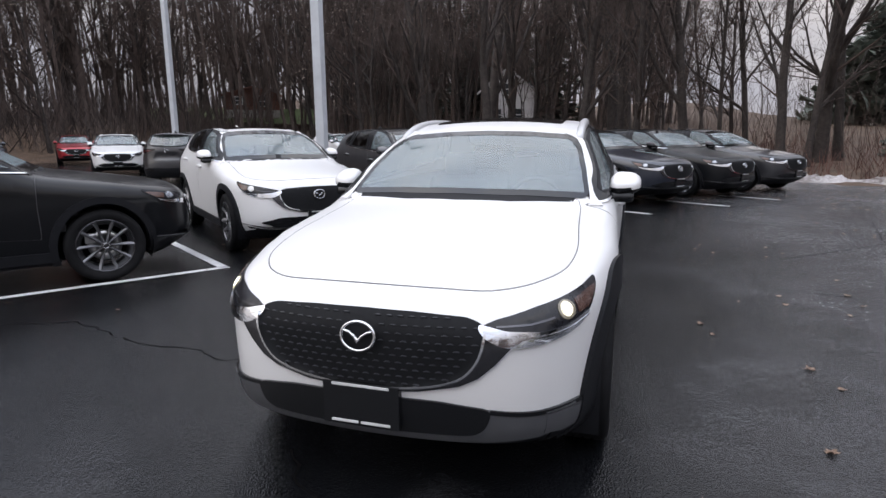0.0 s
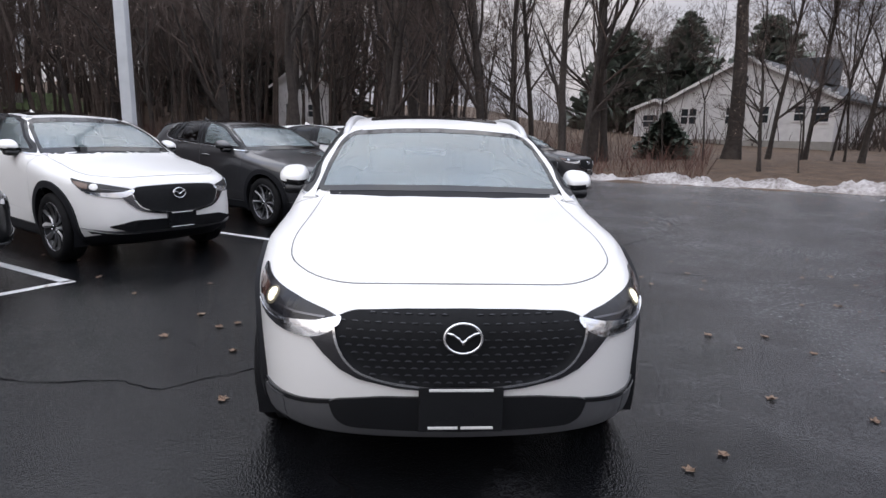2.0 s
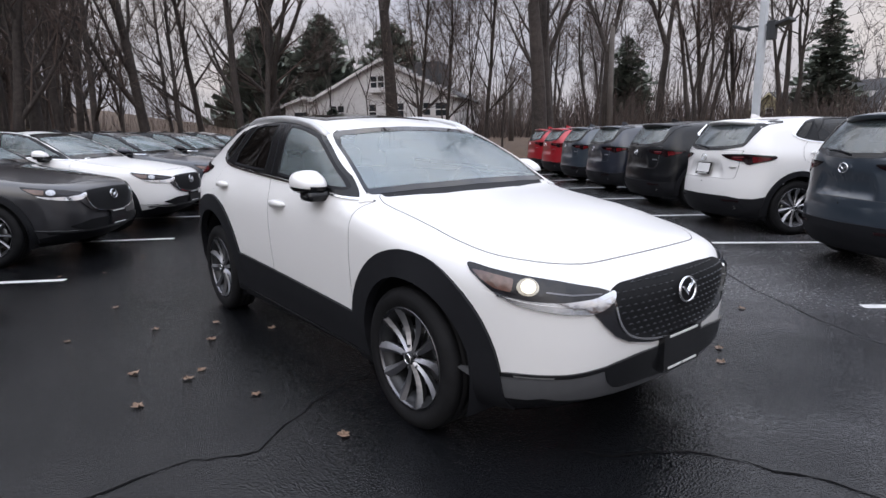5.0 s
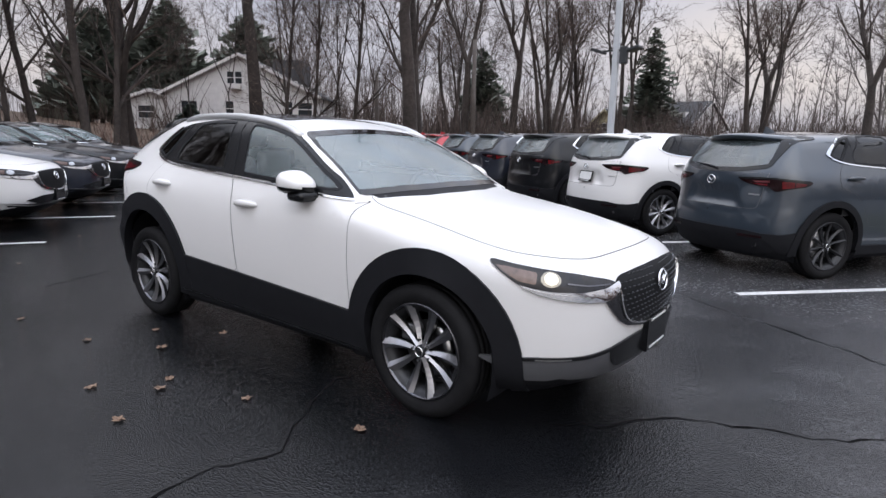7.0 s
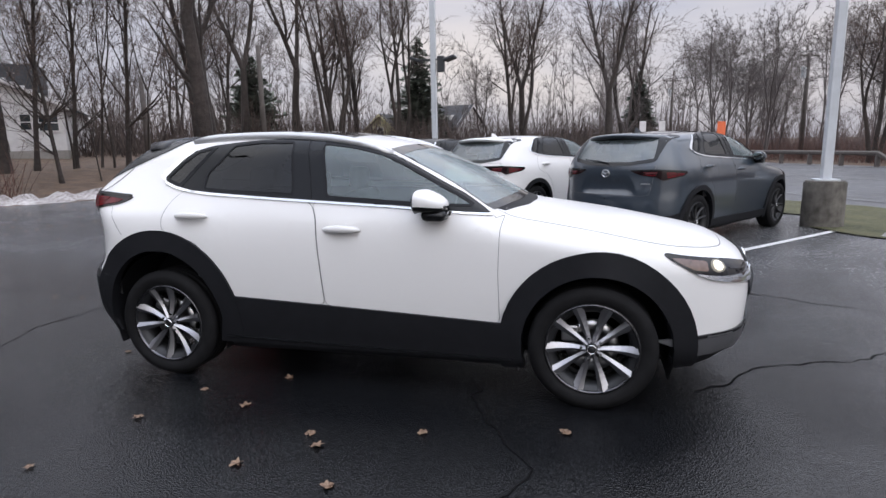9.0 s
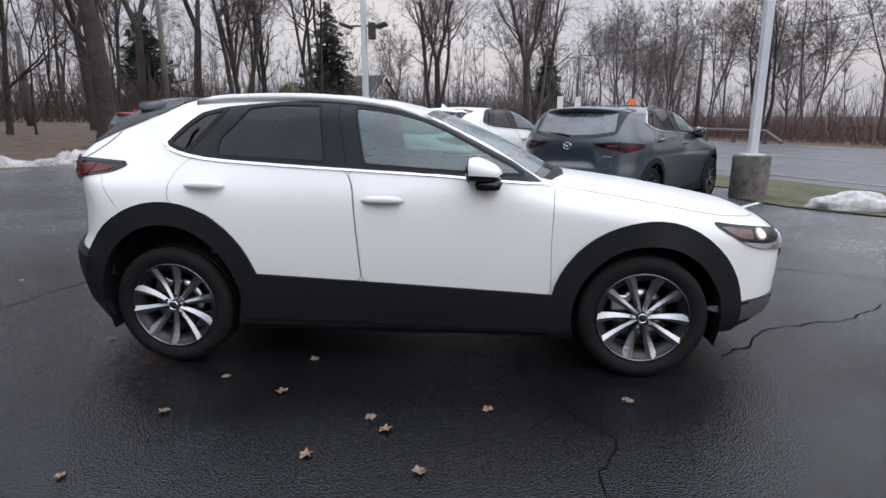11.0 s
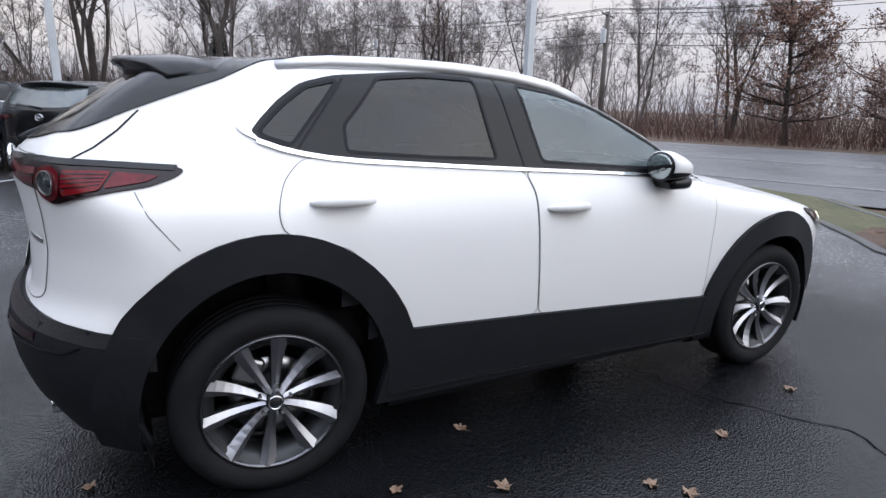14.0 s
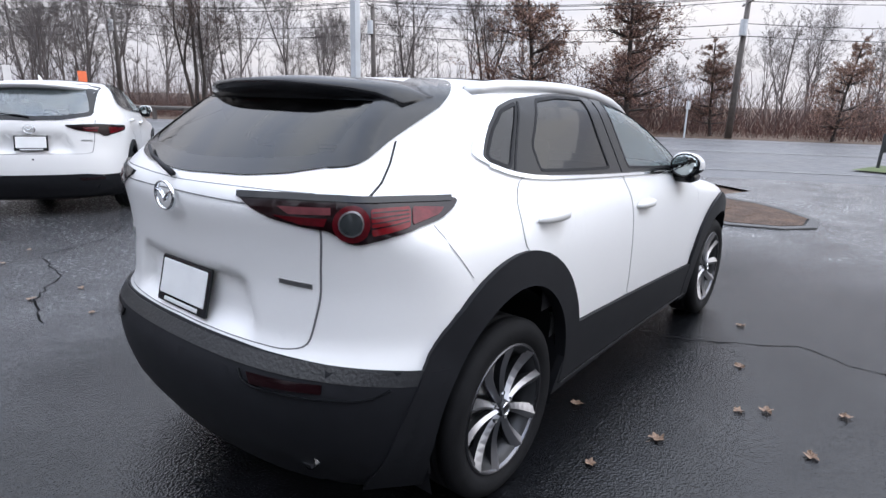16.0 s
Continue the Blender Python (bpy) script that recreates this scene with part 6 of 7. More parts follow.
def tree_meshes(seed, height, r, stems=1, fork=0.35, spread=0.75, low=0.16, limbs=9, fans=(5, 4, 4), leaves=0.0, leaf=1.0, pyramid=False, droop=0.0, bark=M_BARK, twig=M_TWIG, fine=0.011, leafage=M_DEADLEAF):
    """A bare tree: a trunk that forks into rising leaders, limbs, branches and fine twigs; some hold dead leaves."""
    rng = random.Random(seed)
    v, f, tv, tf, lv, lf = [], [], [], [], [], []

    def aside(D, lo, hi):
        """A direction turned away from D by lo to hi degrees."""
        a = D.orthogonal().normalized()
        a.rotate(Quaternion(D, rng.uniform(0, 6.283)))
        t = radians(rng.uniform(lo, hi))
        return (D * math.cos(t) + a * math.sin(t)).normalized()

    def twigs_on(L, length, level):
        for _ in range(fans[level]):
            P, D, rr = L[rng.randint(1, len(L) - 1)]
            out = aside(D, 25, 62) + Vector((0, 0, 0.12 - droop))
            if level == len(fans) - 1:
                q = limb(tv, tf, P, out, fine, length * rng.uniform(0.6, 1.3), rng, 1, 3, 0.22, 0.03)
                if leaves and rng.random() < leaves:
                    for _ in range(2 if leaves < 0.5 else 3):
                        c = q[rng.randint(0, 1)][0] + Vector((rng.uniform(-0.14, 0.14), rng.uniform(-0.14, 0.14), rng.uniform(-0.14, 0.05)))
                        k = rng.uniform(0.04, 0.085) * leaf
                        a = Vector((rng.uniform(-1, 1), rng.uniform(-1, 1), rng.uniform(-1, 1))).normalized() * k
                        b = a.orthogonal().normalized() * k * 0.6
                        i = len(lv)
                        lv.extend([c - a, c + b, c + a, c - b])
                        lf.append((i, i + 1, i + 2, i + 3))
            else:
                q = limb(tv, tf, P, out, max(fine * 1.25, rr * 0.55), length * rng.uniform(0.6, 1.2), rng, 2, 3, 0.22, 0.05)
                twigs_on(q, length * 0.55, level + 1)

    leaders = []
    for k in range(stems):
        lean = 0.05 if stems == 1 else 0.22
        a = 6.283 * k / stems + rng.uniform(-0.5, 0.5)
        at = Vector((math.cos(a), math.sin(a), 0)) * (0 if stems == 1 else r * 0.9)
        if pyramid or rng.random() > fork:
            leaders.append(limb(v, f, at + Vector((0, 0, -0.3)), (math.cos(a) * lean, math.sin(a) * lean, 1), r, height * 0.95, rng, 12, 8, 0.07, 0.05))
        else:
            base = limb(v, f, at + Vector((0, 0, -0.3)), (math.cos(a) * lean, math.sin(a) * lean, 1), r, height * rng.uniform(0.28, 0.45), rng, 6, 8, 0.06, 0.05)
            P, D, rr = base[-1]
            for q in range(len(base) - 1):
                # the trunk keeps its girth up to the fork
                for i in range(8):
                    n = (q + 1) * 8 + i + len(v) - 56
                    c = base[q + 1][0]
                    v[n] = c + (v[n] - c).normalized() * r * (1 - 0.06 * (q + 1))
            turn = rng.uniform(0, 6.283)
            for m in range(rng.choice((2, 2, 3))):
                w = turn + 2.4 * m
                leaders.append(limb(v, f, P - D * r * 0.5, D + Vector((math.cos(w), math.sin(w), 0.3)) * rng.uniform(0.3, 0.5), r * rng.uniform(0.5, 0.68), height * rng.uniform(0.5, 0.62), rng, 9, 7, 0.11, 0.09))
    for i in range(8):
        v[i] = Vector((v[i].x * 1.45, v[i].y * 1.45, v[i].z))
    for L in leaders:
        n = len(L) - 1
        for m in range(max(4, limbs * 2 // (len(leaders) + 1)) if len(leaders) > 1 else limbs):
            t = rng.uniform(0.14 if pyramid else low if len(leaders) == 1 else 0.12, 0.98)
            P, D, rr = L[max(1, min(n, int(t * n + 0.5)))]
            if pyramid:
                a = rng.uniform(0, 6.283)
                out, length = Vector((math.cos(a), math.sin(a), 0.35 * t + 0.05)), height * 0.34 * (1.12 - t) * rng.uniform(0.7, 1.15)
            else:
                out, length = aside(D, 28, 70 * spread + 10) + Vector((0, 0, 0.1)), height * rng.uniform(0.16, 0.34) * (1.15 - 0.6 * t)
            q = limb(v, f, P, out, rr * rng.uniform(0.4, 0.62), length, rng, 6, 5, 0.15, 0.06 - droop * 0.4)
            twigs_on(q, length * (0.42 if pyramid else 0.5), 0)
        twigs_on(L[n // 2:], height * 0.1, 0)
    return (mesh_from("trunk", v, f, bark), mesh_from("crown", tv, tf, twig), mesh_from("dead_leaves", lv, lf, leafage, False) if lf else None)


def tree(seed, label, category="tree", group="bare trees", **kw):
    tr, cr, lv = tree_meshes(seed, **kw)
    root = thing("tree", label, category, group)
    part("trunk", tr, None, root)
    part("crown", cr, None, root, "crown of bare branches and twigs")
    if lv:
        part("dead_leaves", lv, None, root, "brown dead leaves still clinging")
    return root


def plant(ob, x, y, s=1.0, rz=0.0, first=False, sink=0.0):
    m = pose(x, y, float(lift(x, y)) - 0.08 - sink, 0, 0, rz)
    if first:
        ob.matrix_basis = m @ Matrix.Scale(s, 4)
        return ob
    c = copy_thing(ob, m)
    c.scale = (s, s, s * random.uniform(0.92, 1.1))
    return c


WOOD = [tree(11, "tall bare dark-barked tree at the wood's edge", height=17, r=0.24, fork=0.0, limbs=15, fans=(5, 4, 3)),
        tree(12, "tall slender bare tree in the woods", height=18, r=0.17, fork=0.0, limbs=14, spread=0.6, fans=(5, 4, 3)),
        tree(13, "forked bare tree with a thick dark trunk", height=16, r=0.34, fork=1.0, limbs=16, fans=(5, 4, 3)),
        tree(14, "bare tree with a few pale leaves", height=13, r=0.13, fork=0.5, limbs=16, leaves=0.12, leaf=0.75, low=0.1, fans=(5, 4, 3), leafage=M_PALELEAF),
        tree(15, "thin leaning bare sapling", height=9, r=0.06, fork=0.4, limbs=12, low=0.08, fans=(5, 3, 3), fine=0.008),
        tree(16, "wide bare tree with several rising stems", height=13, r=0.2, stems=3, fork=0.5, limbs=20, spread=0.85, fans=(5, 4, 4)),
        tree(17, "oak holding reddish brown leaves", height=10, r=0.16, pyramid=True, limbs=60, leaves=0.8, leaf=0.85, fans=(6, 4, 3), droop=0.03, twig=M_BRUSH),
        tree(18, "slim bare tree standing far off, greyed by painted haze", height=12, r=0.12, stems=2, fork=0.5, limbs=18, bark=M_HAZETWIG, twig=M_HAZETWIG, fans=(5, 4, 4), fine=0.013),
        tree(20, "tall bare tree standing far off, greyed by painted haze", height=14, r=0.15, fork=1.0, limbs=18, bark=M_HAZETWIG, twig=M_HAZETWIG, fans=(5, 4, 4), fine=0.013)]
used = set()


def sow(k, x, y, s=1.0):
    plant(WOOD[k], x, y, s, random.uniform(0, 360), k not in used)
    used.add(k)


# trees by the wood's edge that can be told apart
for k, x, y, s in ((2, 14.2, 21.2, 1.35), (2, 16.5, 13.5, 1.3), (0, 17.3, 13.5, 1.1), (2, 22.8, 18.2, 1.0), (0, 7.6, 20.4, 1.25), (1, 8.4, 20.9, 1.2), (0, 3.2, 21.5, 1.05),
                   (2, -1.0, 26.5, 1.0), (0, -4.5, 25.5, 1.1), (1, 1.2, 24.0, 1.05), (1, 16.1, 21.5, 0.8), (1, 17.2, 20.6, 0.75), (4, 17.9, 19.9, 1.3), (1, 18.7, 19.2, 0.85), (4, 16.9, 20.4, 1.1), (4, 18.2, 19.5, 1.2), (4, 19.3, 18.5, 1.2),
                   (4, 12.6, 20.6, 0.9), (4, 10.9, 20.7, 0.8), (1, 5.6, 22.5, 1.0), (0, -7.2, 20.0, 1.0), (2, -4.7, 21.0, 0.9), (0, -1.1, 21.5, 1.0), (1, 1.3, 20.8, 0.95), (0, 6.2, 19.6, 0.9), (1, 6.9, 19.2, 0.9)):
    sow(k, x, y, s * 0.8)
rng = random.Random(5)
# the woods behind the car park
count = 0
while count < 150:
    s_, d_ = rng.uniform(-75, 6.5), 3.5 + 36 * rng.random() ** 1.2
    x, y = EDGE_P.x + EDGE_D.x * s_ + EDGE_N.x * d_, EDGE_P.y + EDGE_D.y * s_ + EDGE_N.y * d_
    if x > 6 and y > 19 and x < 30:
        continue
    if -46 < x < -22 and 30 < y < 50 and rng.random() < 0.7:
        continue
    sow(rng.choice((0, 1, 3, 0, 2, 3, 4, 4, 3, 3, 4, 4)), x, y, rng.uniform(0.75, 1.25) if x < 4 else rng.uniform(0.5, 0.9))
    count += 1
# the bank at the far end
for _ in range(40):
    s_, d_ = rng.uniform(0, 32), rng.uniform(1.5, 26)
    sow(rng.choice((0, 1, 3, 4, 3)), -25.7 - 0.406 * s_ - 0.914 * d_, 33.3 - 0.914 * s_ + 0.406 * d_, rng.uniform(0.75, 1.2))
# behind the house and beyond the right-hand row
for _ in range(15):
    a, d_ = radians(rng.uniform(22, 96)), rng.uniform(46, 85)
    sow(rng.choice((7, 8, 8, 5, 7)), -2 + d_ * math.sin(a), -2 + d_ * math.cos(a), rng.uniform(0.6, 1.0))
for x, y, k, s in ((38.0, 17.5, 5, 0.95), (36.5, 3.6, 5, 0.85), (41.2, 3.9, 2, 0.85), (36, -3.0, 7, 0.8), (28.5, -2.1, 2, 0.68), (33, 15.5, 5, 0.9), (36, 20, 2, 0.95), (38.5, 12.5, 5, 1.0), (31, 21, 2, 0.9), (41, 17, 0, 0.9)):
    sow(k, x, y, s)
# across the road
for _ in range(14):
    s_, d_ = rng.uniform(-60, 20), rng.uniform(44, 80)
    p = ROAD_N * d_ + ROAD_D * s_
    sow(rng.choice((7, 8)), p.x, p.y, rng.uniform(0.5, 0.85))
for _ in range(20):
    p = ROAD_N * rng.uniform(33, 62) + ROAD_D * rng.uniform(10, 66)
    sow(rng.choice((7, 8, 7)), p.x, p.y, rng.uniform(0.62, 0.95))
for x, y, s in ((15.2, -26.4, 0.92), (10.7, -28.6, 1.0), (6.7, -29.9, 0.55), (1.4, -30.8, 0.5), (12.6, -33.5, 0.7)):
    sow(6, x, y, s)
for x, y, k, s in ((20.1, -28.7, 5, 0.6), (18.4, -31.0, 7, 0.55), (6.4, -46.5, 7, 0.62), (22.0, -30.0, 8, 0.58), (34.3, -23.8, 8, 0.66), (33.5, -16.5, 5, 0.74), (40.5, -10.0, 7, 0.8), (39.8, -12.6, 7, 0.8), (41.3, -4.0, 5, 0.92), (28.5, -26.0, 7, 0.6), (37.5, -20.0, 7, 0.68)):
    sow(k, x, y, s)


# ---- spruces ----
def spruce_meshes(seed, height, radius, needles=M_NEEDLE, taper=0.85, tuft=0.0):
    rng = random.Random(seed)
    v, f = [], []
    limb(v, f, (0, 0, -0.2), (0, 0, 1), height * 0.02, height, rng, 8, 7, 0.01, 0.05)
    nv, nf = [], []
    z = 0.06
    while z < 0.985:
        ring = radius * (1 - z) ** taper * rng.uniform(0.82, 1.12) + 0.06
        for k in range(int((9 + 8 * (1 - z)) * (0.6 if tuft else 1))):
            a = rng.uniform(0, 6.283)
            d = Vector((math.cos(a), math.sin(a), 0))
            side = Vector((-d.y, d.x, 0))
            L = ring * rng.uniform(0.65, 1.12)
            for j in range(5):
                t = (j + 0.5) / 5
                c = Vector((0, 0, z * height)) + d * L * t + Vector((0, 0, -0.3 * L * t * t + 0.05 * L + rng.uniform(-0.06, 0.06)))
                w, n = L * (0.34 - 0.2 * t) + 0.08, L * 0.22 + 0.08
                for q in (-1, 1):
                    i = len(nv)
                    tip = c + side * q * w * rng.uniform(0.7, 1.2) + d * n * rng.uniform(0.5, 1.2) + Vector((0, 0, rng.uniform(-0.16, 0.02) * (1 + L * 0.3) + tuft * n * rng.uniform(-0.3, 1.0)))
                    nv.extend([c - d * n * 0.5, c + side * q * w * 0.5 - Vector((0, 0, 0.05)), tip, c + d * n + Vector((0, 0, tuft * n * rng.uniform(-0.2, 1.0)))])
                    nf.append((i, i + 1, i + 2, i + 3))
        z += 0.024
    return mesh_from("trunk", v, f, M_BARK), mesh_from("crown", nv, nf, needles, False)


def spruce(seed, height, radius, x, y, label, **kw):
    root = thing("spruce", label, "conifer", "conifers")
    a, b = spruce_meshes(seed, height, radius, **kw)
    part("trunk", a, None, root)
    part("crown", b, None, root, "dense dark green needles")
    root.location = (x, y, float(lift(x, y)) - 0.1)
    return root


# the far conifers carry their distance haze in the needle colour
spruce(1, 11.0, 3.2, 54.1, 15.6, "tall spruce beyond the parked cars, paled by painted haze", needles=M_HAZEPINE, taper=0.75, tuft=0.6)
spruce(2, 9.0, 3.2, 48.2, 30.7, "spruce behind the woods, paled by painted haze", needles=M_HAZEPINE, taper=0.6, tuft=0.8)
spruce(3, 2.1, 1.45, 11.6, 22.3, "small spruce beside the white house")
spruce(4, 8.0, 2.4, 60, -6, "dark spruce across the road")
spruce(5, 10.0, 4.0, 22.0, 43.0, "green pine behind the white house, paled by painted haze", needles=M_HAZEPINE, taper=0.5, tuft=1.0)
spruce(6, 8.6, 4.2, 18.0, 46.0, "green pine behind the white house, paled by painted haze", needles=M_HAZEPINE, taper=0.5, tuft=1.0)
spruce(7, 9.5, 4.0, 27.0, 40.0, "green pine behind the white house, paled by painted haze", needles=M_HAZEPINE, taper=0.5, tuft=1.0)


# dark pines deep in the woods
deep_pine = spruce(9, 15.0, 3.2, -6.0, 52.0, "tall dark pine deep in the woods")
rng = random.Random(8)
for i in range(26):
    s_, d_ = -62 + 2.5 * i + rng.uniform(-1.5, 1.5), rng.uniform(24, 40)
    x, y = EDGE_P.x + EDGE_D.x * s_ + EDGE_N.x * d_, EDGE_P.y + EDGE_D.y * s_ + EDGE_N.y * d_
    if x < -9 and not -40 < x < -28:
        c = copy_thing(deep_pine, pose(x, y, float(lift(x, y)) - 0.2, 0, 0, rng.uniform(0, 360)))
        k = rng.uniform(0.7, 1.15)
        c.scale = (k, k, k)


# ---- houses ----
def house(name, label, m, width, depth, wall_h, ridge_h, wall_mat, windows, siding=True, eave=0.35):
    """A gabled house whose gable end faces -y in its own frame; windows are (x, z, w, h) on the gable end."""
    root = thing(name, label, "house")
    root.matrix_basis = m
    bm = bmesh.new()
    w, d = width / 2, depth
    prof_ = [(-w, -1.2), (w, -1.2), (w, wall_h), (0, ridge_h), (-w, wall_h)]
    front = [bm.verts.new((x, 0, z)) for x, z in prof_]
    back = [bm.verts.new((x, d, z)) for x, z in prof_]
    bm.faces.new(front)
    bm.faces.new(back[::-1])
    for i in range(5):
        j = (i + 1) % 5
        bm.faces.new((front[j], front[i], back[i], back[j]))
    part("wall", bm, wall_mat, root, "painted walls")
    if siding:
        verts, faces = [], []
        z = -0.3
        while z < ridge_h - 0.15:
            half = w if z < wall_h else w * (ridge_h - z) / (ridge_h - wall_h)
            k = len(verts)
            verts += [(-half, -0.028, z), (half, -0.028, z), (half, -0.006, z + 0.2), (-half, -0.006, z + 0.2), (-half, 0, z), (half, 0, z)]
            faces += [(k, k + 1, k + 2, k + 3), (k + 4, k + 5, k + 1, k)]
            z += 0.2
        part("siding", mesh_from("siding", verts, faces, wall_mat, False), None, root, "rows of white clapboard")
    bm = bmesh.new()
    box(bm, (-w - 0.02, -0.03, -1.2), (w + 0.02, d + 0.02, -0.25))
    part("foundation", bm, M_FOUND, root, "grey foundation")
    for s in (-1, 1):
        bm = bmesh.new()
        a, b = Vector((0, -eave, ridge_h + 0.06)), Vector((s * (w + eave), -eave, wall_h - eave * (ridge_h - wall_h) / w + 0.06))
        th = Vector((0, 0, 0.14))
        for q in (0,):
            vs = [bm.verts.new(p) for p in (a, b, b + Vector((0, d + 2 * eave, 0)), a + Vector((0, d + 2 * eave, 0)))]
            lo = [bm.verts.new(v.co - th) for v in vs]
            bm.faces.new(vs)
            bm.faces.new(lo[::-1])
            for i in range(4):
                j = (i + 1) % 4
                bm.faces.new((vs[i], lo[i], lo[j], vs[j]))
        bmesh.ops.recalc_face_normals(bm, faces=bm.faces[:])
        part("roof", bm, M_ROOFING, root, "dark shingle roof slope")
        bm = bmesh.new()
        fa, fb = a - Vector((0, 0.03, 0.02)), b - Vector((0, 0.03, 0.02))
        vs = [bm.verts.new(p) for p in (fa, fb, fb - Vector((0, 0, 0.2)), fa - Vector((0, 0, 0.2)))]
        bm.faces.new(vs)
        r = bmesh.ops.extrude_face_region(bm, geom=bm.faces[:])
        bmesh.ops.translate(bm, verts=[v for v in r["geom"] if isinstance(v, bmesh.types.BMVert)], vec=(0, 0.025, 0))
        part("fascia", bm, wall_mat, root, "white roof edge board")
    for x, z, ww, hh in windows:
        bm = bmesh.new()
        for lo, hi in (((x - ww / 2 - 0.09, -0.075, z - 0.09), (x + ww / 2 + 0.09, -0.02, z)), ((x - ww / 2 - 0.09, -0.075, z + hh), (x + ww / 2 + 0.09, -0.02, z + hh + 0.09)),
                       ((x - ww / 2 - 0.09, -0.075, z), (x - ww / 2, -0.02, z + hh)), ((x + ww / 2, -0.075, z), (x + ww / 2 + 0.09, -0.02, z + hh)), ((x - ww / 2, -0.065, z + hh / 2 - 0.03), (x + ww / 2, -0.03, z + hh / 2 + 0.03))):
            box(bm, lo, hi)
        win = part("window", bm, M_SIDING, root, "white framed window")
        bm = bmesh.new()
        box(bm, (x - ww / 2, -0.05, z), (x + ww / 2, -0.032, z + hh))
        part("pane", bm, M_HOUSEGLASS, win, "dark glass")
    return root


white_house = house("house", "white clapboard house with a wide gable behind trees", pose(20.6, 31.6, 1.8, 0, 0, -51), 9.9, 12.0, 2.3, 4.75, M_SIDING,
                    [(-3.68, 0.72, 0.45, 0.95), (-3.12, 0.72, 0.45, 0.95), (-0.75, 0.75, 0.5, 0.95), (1.22, 0.8, 0.52, 0.95), (3.13, 0.92, 0.48, 0.82), (4.2, 0.86, 0.9, 0.85), (-0.62, 2.85, 0.42, 0.75), (-0.1, 2.85, 0.42, 0.75)])
bm = bmesh.new()
box(bm, (-0.75, -0.45, 2.5), (0.05, -0.03, 2.82), 0.02)
part("window_cooler", bm, M_SIDING, white_house, "pale box cooler under the upper window")
bm = bmesh.new()
box(bm, (1.5, 2.6, 3.2), (3.6, 5.4, 4.75), 0.03)
part("dormer", bm, M_ROOFING, white_house, "dark dormer on the roof slope")
wing_house = house("house", "low white lean-to beside the white house", pose(17.6, 37.4, 1.75, 0, 0, -51), 3.3, 6.0, 1.95, 2.5, M_SIDING, [(-0.4, 0.6, 1.1, 0.8)])
house("house", "red brick house on a rise behind woods", pose(-33.5, 45.5, 4.2, 0, 0, 36), 5.0, 4.0, 1.2, 1.9, M_BRICKHOUSE, [(-1.2, 0.3, 0.6, 0.6), (0.9, 0.1, 0.6, 0.9)], siding=False)
house("house", "pale house half hidden in the woods", pose(-9.0, 47.0, float(lift(-9, 47)) + 0.3, 0, 0, 8), 4.5, 6.0, 3.4, 5.2, M_SIDING, [(-0.9, 0.8, 0.7, 1.0), (0.9, 0.8, 0.7, 1.0), (0, 3.0, 0.6, 0.9)])
for x, y, rz, mt, lb, k in ((55.8, 10.6, -22, M_SIDING, "white house with a dark steep roof and dormers", 1.05), (52.0, 19.0, -100, M_CREAM, "small cream house beyond the parked cars", 0.75)):
    h_ = house("house", lb, pose(x, y, float(lift(x, y)) + 0.6, 0, 0, rz), 5.0 * k, 7.0 * k, 1.3 * k, 3.4 * k, mt, [(0, 0.5, 0.5, 0.7)])
    for yy in (1.6 * k, 4.2 * k):
        bm = bmesh.new()
        box(bm, (-1.75 * k, yy - 0.45 * k, 1.5 * k), (-0.7 * k, yy + 0.45 * k, 2.45 * k))
        part("dormer", bm, mt, h_, "small roof dormer")
        bm = bmesh.new()
        box(bm, (-1.79 * k, yy - 0.22 * k, 1.65 * k), (-1.74 * k, yy + 0.22 * k, 2.25 * k))
        part("dormer_window", bm, M_HOUSEGLASS, h_, "dark dormer window")


# ---- roadside signs and rail ----
def post_sign(x, y, z, w, h, material, label, turn):
    root = thing("road_sign", label, "sign", "roadside signs")
    root.matrix_basis = pose(x, y, float(lift(x, y)) - 0.05, 0, 0, turn)
    bm = bmesh.new()
    box(bm, (-0.03, -0.03, 0), (0.03, 0.03, z + h), 0.008)
    part("post", bm, M_GALV, root)
    bm = bmesh.new()
    box(bm, (-w / 2, -0.05, z), (w / 2, -0.035, z + h), 0.004)
    part("sign_board", bm, material, root)
    return root


post_sign(25.2, -7.0, 1.55, 0.38, 0.7, M_ORANGE, "orange roadside marker board on a post", -75)
post_sign(25.5, -4.5, 1.6, 0.3, 0.75, M_SIDING, "small white roadside sign on a post", -75)
post_sign(24.9, -3.6, 1.6, 0.3, 0.75, M_SIDING, "small white roadside sign on a post", -75)
post_sign(6.7, -25.6, 1.35, 0.22, 0.35, M_SIDING, "small white marker on a leaning post", -12)
rail = thing("guard_rail", "weathered wooden guard rail beside the road", "guard rail")
for i in range(9):
    p = Vector((27.0, -13.2)) + Vector((0.89, 0.455)) * 1.9 * i + ROAD_N * 1.2
    bm = bmesh.new()
    box(bm, (p.x - 0.09, p.y - 0.09, -0.1), (p.x + 0.09, p.y + 0.09, 0.62), 0.015)
    part("rail_post", bm, M_WOOD_POLE, rail)
q0 = Vector((27.0, -13.2)) + ROAD_N * 1.2
q1 = q0 + Vector((0.89, 0.455)) * 16
bm = bmesh.new()
cone(bm, (q0.x - 0.9, q0.y - 0.45, 0.1), (q0.x, q0.y, 0.62), 0.11, 0.11, 6)
cone(bm, (q0.x, q0.y, 0.62), (q1.x, q1.y, 0.62), 0.11, 0.11, 6)
part("rail_beam", bm, M_WOOD_POLE, rail)
board = thing("notice_board", "low dark sign board on two posts on grass", "sign")
